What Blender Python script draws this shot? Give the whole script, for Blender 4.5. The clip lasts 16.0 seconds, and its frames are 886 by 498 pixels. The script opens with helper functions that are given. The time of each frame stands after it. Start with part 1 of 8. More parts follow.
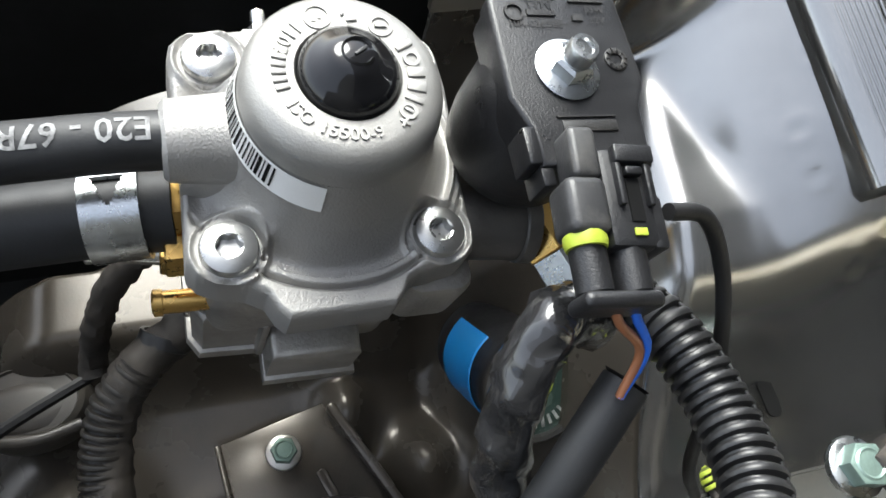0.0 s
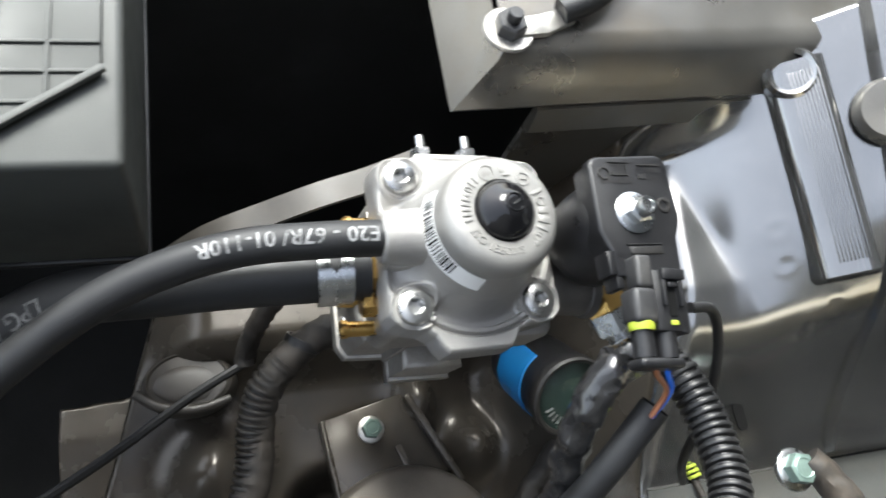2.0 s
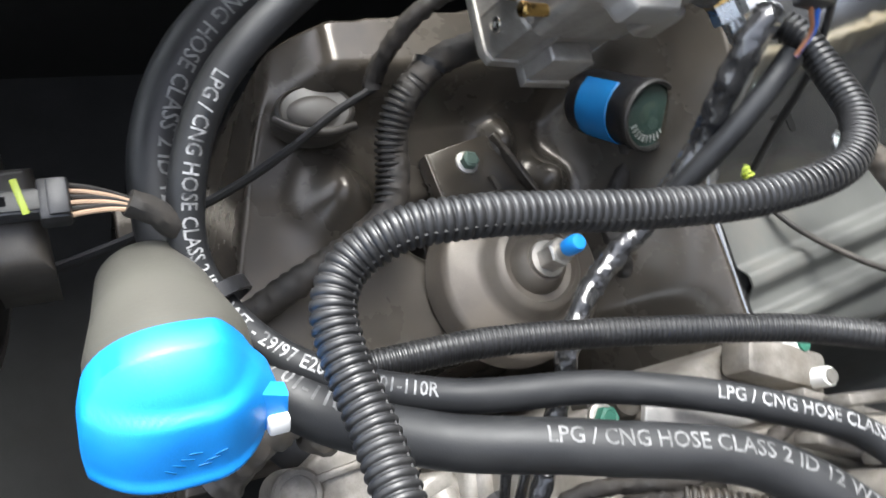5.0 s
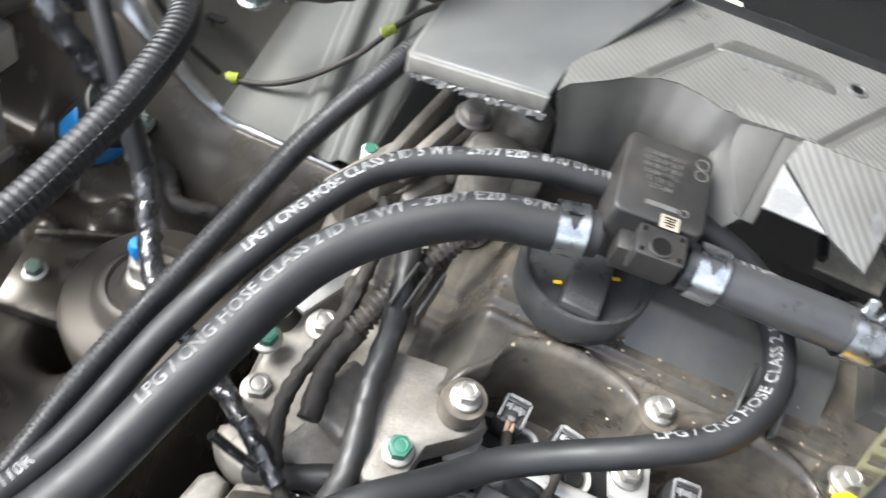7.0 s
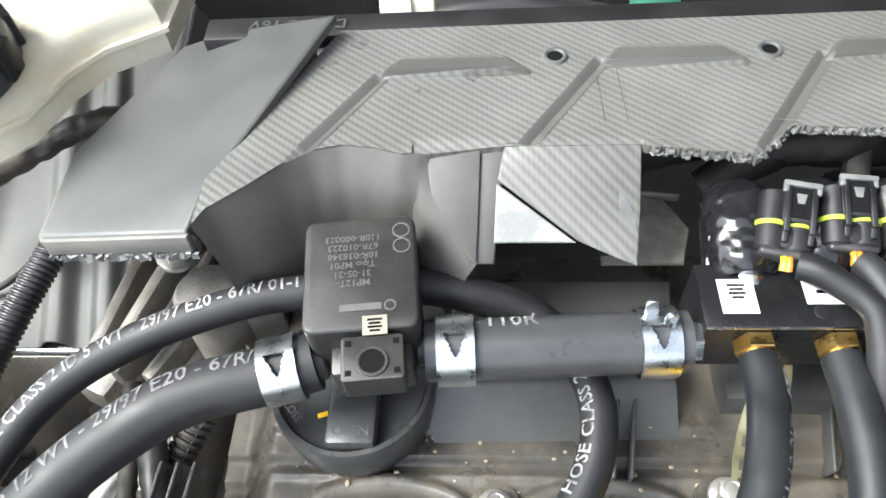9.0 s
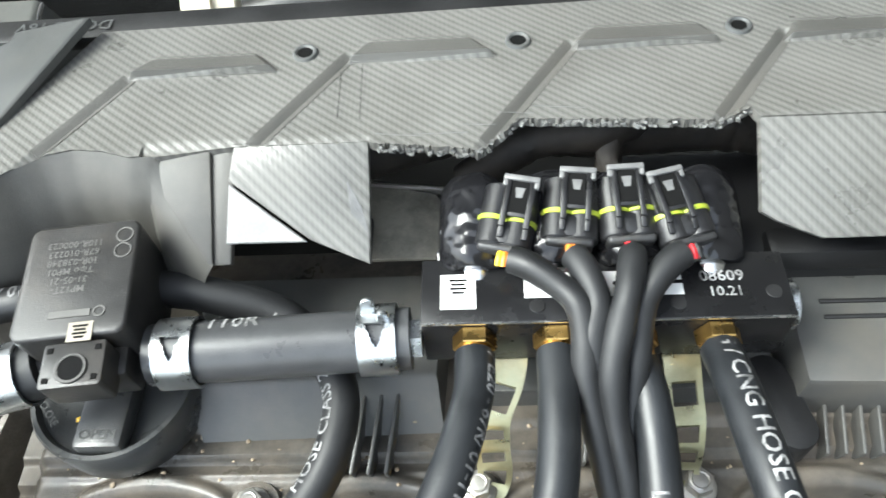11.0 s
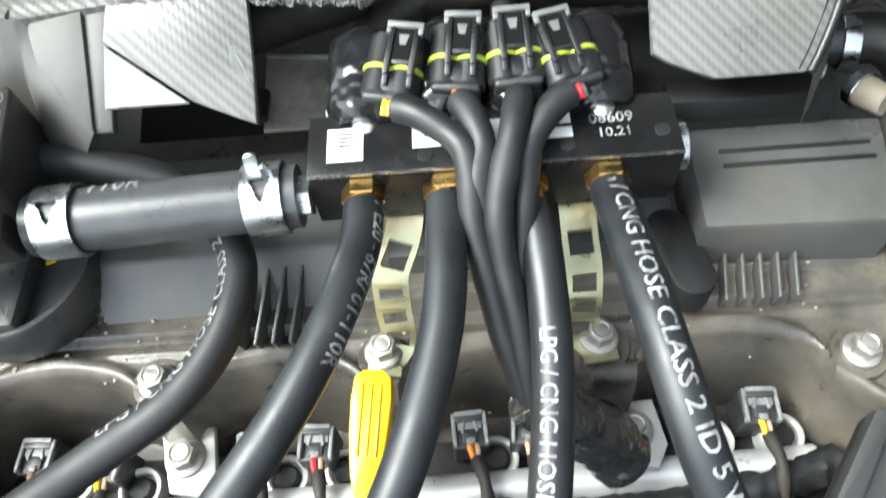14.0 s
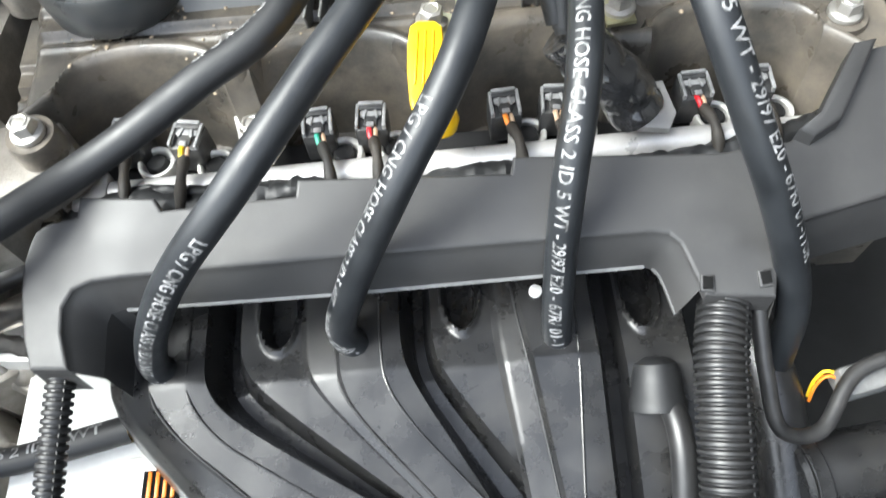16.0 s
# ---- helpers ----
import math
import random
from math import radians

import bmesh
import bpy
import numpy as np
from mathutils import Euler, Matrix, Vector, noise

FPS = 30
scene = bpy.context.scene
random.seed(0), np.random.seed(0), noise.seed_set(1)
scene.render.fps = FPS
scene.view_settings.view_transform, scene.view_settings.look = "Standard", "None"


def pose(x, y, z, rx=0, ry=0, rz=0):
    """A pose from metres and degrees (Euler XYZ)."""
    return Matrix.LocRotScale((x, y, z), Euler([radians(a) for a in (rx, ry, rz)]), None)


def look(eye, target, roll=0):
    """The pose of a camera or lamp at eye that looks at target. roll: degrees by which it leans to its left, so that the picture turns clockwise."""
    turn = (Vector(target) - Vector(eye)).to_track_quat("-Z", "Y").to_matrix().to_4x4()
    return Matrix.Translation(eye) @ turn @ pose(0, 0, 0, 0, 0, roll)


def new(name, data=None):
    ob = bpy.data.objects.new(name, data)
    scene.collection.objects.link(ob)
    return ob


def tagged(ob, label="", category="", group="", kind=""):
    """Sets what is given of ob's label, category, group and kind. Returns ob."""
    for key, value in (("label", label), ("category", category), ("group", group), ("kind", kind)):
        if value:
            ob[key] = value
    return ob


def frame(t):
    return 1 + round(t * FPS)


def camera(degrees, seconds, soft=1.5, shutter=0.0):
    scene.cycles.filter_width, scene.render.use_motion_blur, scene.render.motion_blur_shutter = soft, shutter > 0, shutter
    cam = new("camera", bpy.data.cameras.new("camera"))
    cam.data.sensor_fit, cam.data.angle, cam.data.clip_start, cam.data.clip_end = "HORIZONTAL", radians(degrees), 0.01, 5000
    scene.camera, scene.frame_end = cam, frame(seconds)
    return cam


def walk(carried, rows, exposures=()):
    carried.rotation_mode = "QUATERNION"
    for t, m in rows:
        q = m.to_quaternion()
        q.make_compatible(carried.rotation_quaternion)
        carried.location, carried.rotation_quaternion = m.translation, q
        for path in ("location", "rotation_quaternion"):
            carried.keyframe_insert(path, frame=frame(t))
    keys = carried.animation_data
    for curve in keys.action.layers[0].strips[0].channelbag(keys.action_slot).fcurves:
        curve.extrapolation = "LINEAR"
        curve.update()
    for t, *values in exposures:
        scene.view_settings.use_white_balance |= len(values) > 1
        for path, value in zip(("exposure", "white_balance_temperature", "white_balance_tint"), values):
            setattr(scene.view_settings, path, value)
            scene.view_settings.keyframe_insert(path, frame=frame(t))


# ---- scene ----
cam = camera(62.0, 16.0, 1.5, 0.4)
EXPOSURES = [(0, 1.83, 6500, 8), (0.7, 1.68, 6500, 8), (1.5, 1.86, 6500, 8), (3.5, 2.2, 6450, 10), (6, 2.35, 6450, 11), (8, 2.3, 6450, 10), (10.3, 2.3, 6380, 5), (12.5, 2.35, 6380, 4), (14.5, 2.4, 6380, 4), (16, 2.5, 6400, 7)]
PATH = [
    (0, (-0.375, -0.058, 0.173), (-1.152, 0.482, -1.589), 24.4),
    (0.5, (-0.373, -0.064, 0.186), (-1.182, 0.487, -1.558), 25.2),
    (1, (-0.373, -0.074, 0.213), (-1.149, 0.453, -1.553), 26.2),
    (1.5, (-0.371, -0.087, 0.234), (-1.09, 0.474, -1.546), 30.1),
    (2, (-0.373, -0.115, 0.25), (-1.091, 0.462, -1.525), 32.2),
    (2.5, (-0.372, -0.158, 0.247), (-1.072, 0.389, -1.545), 37.3),
    (3, (-0.364, -0.19, 0.244), (-1.023, 0.346, -1.567), 39.8),
    (3.5, (-0.347, -0.218, 0.239), (-0.977, 0.318, -1.582), 43.6),
    (3.7, (-0.336, -0.224, 0.236), (-0.923, 0.345, -1.589), 48.2),
    (5.8, (-0.269, -0.248, 0.216), (-0.567, 0.824, -1.446), 41.8),
    (6, (-0.254, -0.243, 0.226), (-0.521, 0.869, -1.415), 38.2),
    (6.5, (-0.231, -0.22, 0.239), (-0.49, 0.92, -1.384), 27.0),
    (7, (-0.198, -0.191, 0.253), (-0.37, 0.982, -1.357), 17.6),
    (7.5, (-0.171, -0.17, 0.259), (-0.316, 1.011, -1.35), 6.3),
    (8, (-0.141, -0.131, 0.255), (-0.269, 1.079, -1.332), -1.8),
    (8.2, (-0.135, -0.121, 0.245), (-0.258, 1.093, -1.34), -3.0),
    (10.3, (-0.073, -0.106, 0.24), (-0.222, 1.062, -1.376), -7.0),
    (10.5, (-0.059, -0.106, 0.24), (-0.228, 1.065, -1.372), -7.8),
    (11, (-0.038, -0.104, 0.239), (-0.153, 1.062, -1.382), -6.3),
    (11.5, (-0.027, -0.103, 0.239), (-0.106, 1.066, -1.381), -5.4),
    (12, (-0.015, -0.101, 0.237), (-0.08, 1.06, -1.39), -5.3),
    (12.5, (-0.008, -0.1, 0.236), (-0.058, 1.059, -1.392), -4.7),
    (13, (-0.009, -0.103, 0.235), (-0.02, 1.048, -1.4), -3.9),
    (13.5, (-0.009, -0.115, 0.234), (-0.027, 1.02, -1.412), -4.6),
    (14, (-0.015, -0.125, 0.219), (-0.065, 0.918, -1.487), -6.3),
    (14.5, (-0.014, -0.142, 0.211), (-0.087, 0.854, -1.521), -8.6),
    (15, (-0.022, -0.176, 0.214), (-0.057, 0.803, -1.529), -6.5),
    (15.5, (-0.029, -0.209, 0.21), (-0.09, 0.739, -1.55), -8.4),
    (16, (-0.04, -0.232, 0.202), (-0.076, 0.701, -1.567), -6.3),
]
walk(cam, [(t, look(eye, target, roll)) for t, eye, target, roll in PATH], EXPOSURES)

# ---- world and light ----
world = bpy.data.worlds.new("daylight")
scene.world = world
world.use_nodes = True
wn = world.node_tree
sky = wn.nodes.new("ShaderNodeTexSky")
sky.sky_type = "NISHITA"
sky.sun_disc = False
sky.sun_elevation, sky.sun_rotation = radians(51.3), radians(260.4)
sky.air_density, sky.dust_density = 1.0, 2.0
wn.nodes["Background"].inputs["Strength"].default_value = 0.15
soft_sky = wn.nodes.new("ShaderNodeHueSaturation")
soft_sky.inputs["Saturation"].default_value = 0.45
wn.links.new(sky.outputs["Color"], soft_sky.inputs["Color"])
wn.links.new(soft_sky.outputs["Color"], wn.nodes["Background"].inputs["Color"])
sun = bpy.data.lights.new("sun", "SUN")
sun.energy, sun.angle, sun.color = 1.9, radians(32), (0.975, 1.0, 0.965)
new("sun", sun).matrix_world = look((-0.83, -0.14, 1.05), (0, 0, 0))

# ---- building blocks ----
ROOT = {}


def thing(name, label, category, at=(0, 0, 0), group="", kind="", turn=None):
    """An empty that carries the parts of one thing; turn is a 3x3 of axes."""
    ob = new(name)
    ob.empty_display_size = 0.01
    m = Matrix.Translation(at) @ (turn.to_4x4() if turn else Matrix.Identity(4))
    ob.matrix_world = m
    ROOT[ob] = m
    return tagged(ob, label, category, group, kind)


def finish(name, bm, material, smooth=True, sharp=True):
    bmesh.ops.recalc_face_normals(bm, faces=bm.faces)
    me = bpy.data.meshes.new(name)
    bm.to_mesh(me)
    bm.free()
    me.materials.append(material)
    if smooth:
        me.shade_smooth()
        if sharp:
            me.set_sharp_from_angle(angle=radians(38))
    return me


def part(name, bm, material, parent, label="", smooth=True):
    """One mesh under a thing or a part; the bmesh is in the thing's own axes."""
    ob = new(name, finish(name, bm, material, smooth))
    root = parent
    while root not in ROOT:
        root = root.parent
    ob.parent = parent
    if label:
        ob["label"] = label
    return ob


def solid(name, bm, material, label, category, at=(0, 0, 0), group="", kind="", smooth=True):
    """A thing of one mesh, built round its own origin."""
    ob = new(name, finish(name, bm, material, smooth))
    ob.matrix_world = Matrix.Translation(at)
    ROOT[ob] = ob.matrix_world.copy()
    return tagged(ob, label, category, group, kind)


def structure(name, bm, material, label, category, smooth=True, sharp=True):
    ob = new(name, finish(name, bm, material, smooth, sharp))
    ROOT[ob] = Matrix.Identity(4)
    return tagged(ob, label, category, "", "structure")


def moved(bm, m):
    bmesh.ops.transform(bm, matrix=m, verts=bm.verts)
    return bm


def join(*bms):
    """The first bmesh with the others added."""
    first = bms[0]
    for other in bms[1:]:
        me = bpy.data.meshes.new("join")
        other.to_mesh(me)
        other.free()
        first.from_mesh(me)
        bpy.data.meshes.remove(me)
    return first


def box(c, s, bev=0.0, rot=None, seg=2):
    bm = bmesh.new()
    bmesh.ops.create_cube(bm, size=1.0, matrix=Matrix.Diagonal((*s, 1)))
    if bev:
        bmesh.ops.bevel(bm, geom=bm.edges[:], offset=bev, segments=seg, profile=0.5, affect="EDGES", clamp_overlap=True)
    m = Matrix.Translation(c)
    if rot:
        m = m @ Euler([radians(a) for a in rot]).to_matrix().to_4x4()
    return moved(bm, m)


def prism(outline, z0, z1, bev=0.0, seg=2, m=None, top=None):
    """An outline in x and y raised from z0 to z1, with its upper rim rounded; top is another outline for the upper face."""
    bm = bmesh.new()
    low = [bm.verts.new((x, y, z0)) for x, y in outline]
    high = [bm.verts.new((x, y, z1)) for x, y in top or outline]
    n = len(outline)
    bm.faces.new(low[::-1])
    cap = bm.faces.new(high)
    for i in range(n):
        bm.faces.new((low[i], low[(i + 1) % n], high[(i + 1) % n], high[i]))
    bmesh.ops.recalc_face_normals(bm, faces=bm.faces)
    if bev:
        bmesh.ops.bevel(bm, geom=list(cap.edges), offset=bev, segments=seg, profile=0.5, affect="EDGES", clamp_overlap=True)
    if m:
        moved(bm, m)
    return bm


def rounded(w, h, r, n=5, cx=0.0, cy=0.0):
    """The outline of a rounded rectangle."""
    pts = []
    for sx, sy, a0 in ((1, 1, 0), (-1, 1, 90), (-1, -1, 180), (1, -1, 270)):
        for i in range(n + 1):
            a = radians(a0 + 90 * i / n)
            pts.append((cx + sx * (w / 2 - r) + r * math.cos(a), cy + sy * (h / 2 - r) + r * math.sin(a)))
    return pts


def circle(r, n=24, cx=0.0, cy=0.0, a0=0.0):
    return [(cx + r * math.cos(a0 + 2 * math.pi * i / n), cy + r * math.sin(a0 + 2 * math.pi * i / n)) for i in range(n)]


def lathe(profile, seg=32, m=None, a0=0.0, a1=360.0):
    """Profile of (radius, height) turned round z."""
    bm = bmesh.new()
    full = abs(a1 - a0) >= 359.9
    count = seg if full else seg + 1
    rings = []
    for r, z in profile:
        if r < 1e-6:
            rings.append([bm.verts.new((0, 0, z))])
        else:
            rings.append([bm.verts.new((r * math.cos(a), r * math.sin(a), z)) for a in (radians(a0 + (a1 - a0) * i / seg) for i in range(count))])
    for lo, hi in zip(rings, rings[1:]):
        for i in range(seg):
            j = (i + 1) % count
            if len(lo) == 1 and len(hi) == 1:
                continue
            if len(lo) == 1:
                bm.faces.new((lo[0], hi[j], hi[i]))
            elif len(hi) == 1:
                bm.faces.new((lo[i], lo[j], hi[0]))
            else:
                bm.faces.new((lo[i], lo[j], hi[j], hi[i]))
    if m:
        moved(bm, m)
    return bm


def aim(p, d, spin=0.0):
    """A pose at p with z along d."""
    return Matrix.Translation(p) @ Vector(d).to_track_quat("Z", "Y").to_matrix().to_4x4() @ Matrix.Rotation(radians(spin), 4, "Z")


def rod(p, q, r, r2=None, seg=20, bev=0.0):
    p, q = Vector(p), Vector(q)
    n = (q - p).length
    r2 = r if r2 is None else r2
    b = bev or min(r, n) * 0.12
    prof = [(0, 0), (r - b, 0), (r, b), (r2, n - b), (r2 - b, n), (0, n)]
    return lathe(prof, seg, aim(p, q - p))


def ring(p, d, r, thick, width, seg=28):
    """A band round an axis."""
    w, t = width / 2, thick
    b = min(t, width) * 0.2
    prof = [(r, -w), (r + t - b, -w), (r + t, -w + b), (r + t, w - b), (r + t - b, w), (r, w), (r, -w)]
    return lathe(prof, seg, aim(p, d))


def hexagon(p, d, across, height, bev=0.0004, spin=0.0):
    r = across / math.sqrt(3)
    return prism(circle(r, 6), 0, height, bev, 1, aim(p, d, spin))


def course(points, step=0.002):
    """A smooth line through the points, at even steps."""
    pts = [Vector(p) for p in points]
    ext = [2 * pts[0] - pts[1]] + pts + [2 * pts[-1] - pts[-2]]
    dense = []
    for i in range(1, len(ext) - 2):
        p0, p1, p2, p3 = ext[i - 1 : i + 3]
        t0, t1 = 0.0, max((p1 - p0).length, 1e-5) ** 0.5
        t2 = t1 + max((p2 - p1).length, 1e-5) ** 0.5
        t3 = t2 + max((p3 - p2).length, 1e-5) ** 0.5
        for k in range(24):
            t = t1 + (t2 - t1) * k / 24
            a1 = p0 * ((t1 - t) / (t1 - t0)) + p1 * ((t - t0) / (t1 - t0))
            a2 = p1 * ((t2 - t) / (t2 - t1)) + p2 * ((t - t1) / (t2 - t1))
            a3 = p2 * ((t3 - t) / (t3 - t2)) + p3 * ((t - t2) / (t3 - t2))
            b1 = a1 * ((t2 - t) / (t2 - t0)) + a2 * ((t - t0) / (t2 - t0))
            b2 = a2 * ((t3 - t) / (t3 - t1)) + a3 * ((t - t1) / (t3 - t1))
            dense.append(b1 * ((t2 - t) / (t2 - t1)) + b2 * ((t - t1) / (t2 - t1)))
    dense.append(pts[-1])
    run = [0.0]
    for a, b in zip(dense, dense[1:]):
        run.append(run[-1] + (b - a).length)
    n = max(2, int(run[-1] / step))
    out, k = [], 0
    for i in range(n + 1):
        s = run[-1] * i / n
        while k < len(run) - 2 and run[k + 1] < s:
            k += 1
        f = (s - run[k]) / max(run[k + 1] - run[k], 1e-9)
        out.append(dense[k].lerp(dense[k + 1], min(f, 1.0)))
    return out


def frames_of(line, up=(0, 0, 1)):
    """Tangent, side (left) and normal at each point; the normal leans to up."""
    out = []
    for i in range(len(line)):
        t = (line[min(i + 1, len(line) - 1)] - line[max(i - 1, 0)]).normalized()
        n = Vector(up) - t * Vector(up).dot(t)
        if n.length < 0.15 and out:
            n = out[-1][2] - t * out[-1][2].dot(t)
        n.normalize()
        if out:
            prev = out[-1][2] - t * out[-1][2].dot(t)
            n = (n * 0.35 + prev.normalized() * 0.65).normalized()
        out.append((t, n.cross(t), n))
    return out


def sweep(line, radius, seg=16, up=(0, 0, 1), caps=True):
    """A tube along a line; radius is a length or a function of run and angle."""
    bm = bmesh.new()
    rings = []
    fr = frames_of(line, up)
    run = 0.0
    for i, (p, (t, a, n)) in enumerate(zip(line, fr)):
        if i:
            run += (p - line[i - 1]).length
        row = []
        for k in range(seg):
            th = 2 * math.pi * k / seg
            r = radius(run, th) if callable(radius) else radius
            row.append(bm.verts.new(p + (a * math.cos(th) + n * math.sin(th)) * r))
        rings.append(row)
    for lo, hi in zip(rings, rings[1:]):
        for k in range(seg):
            j = (k + 1) % seg
            bm.faces.new((lo[k], lo[j], hi[j], hi[k]))
    if caps:
        bm.faces.new(rings[0][::-1])
        bm.faces.new(rings[-1])
    return bm


def corrugated(points, r, pitch=0.0036, depth=0.0011, seg=18, worn=None):
    """Split loom: rounded ribs along a line."""
    line = course(points, pitch / 8)

    def radius(run, th):
        f = (run / pitch) % 1.0
        d = depth
        if worn:
            d *= 1 - 0.6 * smooth(worn[0], worn[0] + 0.02, run) * smooth(worn[1] + 0.02, worn[1], run)
        return r - d * smooth(0.27, 0.1, abs(f - 0.5)) + 0.00012 * math.cos(2 * math.pi * f)
    return sweep(line, radius, seg)


def wrapped(points, r, seg=14, turn=0.009, lift=0.0006, rough=0.0003, r2=None):
    """A bundle wound with tape: slanting laps and uneven girth."""
    line = course(points, 0.0018)
    total = 0.0018 * len(line)

    def radius(run, th):
        f = (run / turn + th / (2 * math.pi)) % 1.0
        g = r if r2 is None else r + (r2 - r) * min(1.0, run / total)
        return g + lift * f + rough * noise.noise((run * 240, math.cos(th) * 1.5, math.sin(th) * 1.5)) * 2
    return sweep(line, radius, seg)


FONT_CACHE = {}


def letters(text, size):
    """The flat mesh of a word in the built-in font, as vertices and faces, with its width."""
    key = (text, size)
    if key not in FONT_CACHE:
        cu = bpy.data.curves.new("word", "FONT")
        cu.body, cu.size, cu.resolution_u, cu.offset = text, size, 2, 0.012 * size
        ob = new("word", cu)
        bpy.context.view_layer.update()
        me = ob.evaluated_get(bpy.context.evaluated_depsgraph_get()).to_mesh()
        verts, faces = [v.co.copy() for v in me.vertices], [tuple(p.vertices) for p in me.polygons]
        ob.to_mesh_clear()
        bpy.data.objects.remove(ob)
        bpy.data.curves.remove(cu)
        FONT_CACHE[key] = (verts, faces, max((v.x for v in verts), default=0.0))
    return FONT_CACHE[key]


def lettering(text, size, cuts=0):
    verts, faces, width = letters(text, size)
    bm = bmesh.new()
    vs = [bm.verts.new(v) for v in verts]
    for f in faces:
        try:
            bm.faces.new([vs[i] for i in f])
        except ValueError:
            pass
    for k in range(1, cuts):
        bmesh.ops.bisect_plane(bm, geom=bm.verts[:] + bm.edges[:] + bm.faces[:], plane_co=(0, size * 0.72 * k / cuts, 0), plane_no=(0, 1, 0))
    return bm, width


def words(text, size, m, lift=0.00012, squeeze=1.0, centre=True):
    """Lettering laid flat at a pose: x along the line, z off the surface."""
    bm, width = lettering(text, size)
    for v in bm.verts:
        v.co = Vector(((v.co.x - (width / 2 if centre else 0)) * squeeze, v.co.y - size * 0.35, lift))
    return moved(bm, m)


def hose_print(line, r, text, size, start, angle=0.0, length=0.15, up=(0, 0, 1)):
    """Lettering bent round a hose from the run `start` on, over a length."""
    bm, width = lettering(text, size, 6)
    stretch = length / width
    fr = frames_of(line, up)
    step = (line[1] - line[0]).length
    total = step * (len(line) - 1)
    dead = []
    for v in bm.verts:
        s = start + v.co.x * stretch
        if s < 0.001 or s > total - 0.001:
            dead.append(v)
            continue
        k = int(s / step)
        f = s / step - k
        k2 = min(k + 1, len(line) - 1)
        p = line[k].lerp(line[k2], f)
        a, n = fr[k][1].lerp(fr[k2][1], f), fr[k][2].lerp(fr[k2][2], f)
        th = angle + (v.co.y - size * 0.35) / r
        v.co = p + (a * math.sin(th) + n * math.cos(th)).normalized() * (r + 0.00016)
    bmesh.ops.delete(bm, geom=dead, context="VERTS")
    return bm


def grid(x0, x1, y0, y1, nx, ny, f, thick=0.0012):
    """A sheet over x and y at height f(x, y), with a thickness below."""
    bm = bmesh.new()
    top, low = {}, {}
    for i in range(nx + 1):
        for j in range(ny + 1):
            x, y = x0 + (x1 - x0) * i / nx, y0 + (y1 - y0) * j / ny
            z = f(x, y)
            top[i, j] = bm.verts.new((x, y, z))
            low[i, j] = bm.verts.new((x, y, z - thick))
    for i in range(nx):
        for j in range(ny):
            bm.faces.new((top[i, j], top[i + 1, j], top[i + 1, j + 1], top[i, j + 1]))
            bm.faces.new((low[i, j + 1], low[i + 1, j + 1], low[i + 1, j], low[i, j]))
    for i in range(nx):
        for j in (0, ny):
            bm.faces.new((top[i, j], low[i, j], low[i + 1, j], top[i + 1, j]))
    for j in range(ny):
        for i in (0, nx):
            bm.faces.new((top[i, j], top[i, j + 1], low[i, j + 1], low[i, j]))
    return bm


def sheet(nx, ny, f, thick=0.004):
    """A sheet of points f(u, v) with u, v from 0 to 1, and a skirt below its rim."""
    bm = bmesh.new()
    top = [[bm.verts.new(f(i / nx, j / ny)) for j in range(ny + 1)] for i in range(nx + 1)]
    for i in range(nx):
        for j in range(ny):
            bm.faces.new((top[i][j], top[i + 1][j], top[i + 1][j + 1], top[i][j + 1]))
    rim = [top[i][0] for i in range(nx + 1)] + [top[nx][j] for j in range(1, ny + 1)] + [top[i][ny] for i in range(nx - 1, -1, -1)] + [top[0][j] for j in range(ny - 1, 0, -1)]
    low = [bm.verts.new(v.co - Vector((0, 0, thick))) for v in rim]
    n = len(rim)
    for k in range(n):
        bm.faces.new((rim[k], low[k], low[(k + 1) % n], rim[(k + 1) % n]))
    return bm


def smooth(a, b, v):
    t = min(1.0, max(0.0, (v - a) / (b - a)))
    return t * t * (3 - 2 * t)


def hump(x, y, cx, cy, rx, ry):
    return math.exp(-((x - cx) / rx) ** 2 - ((y - cy) / ry) ** 2)


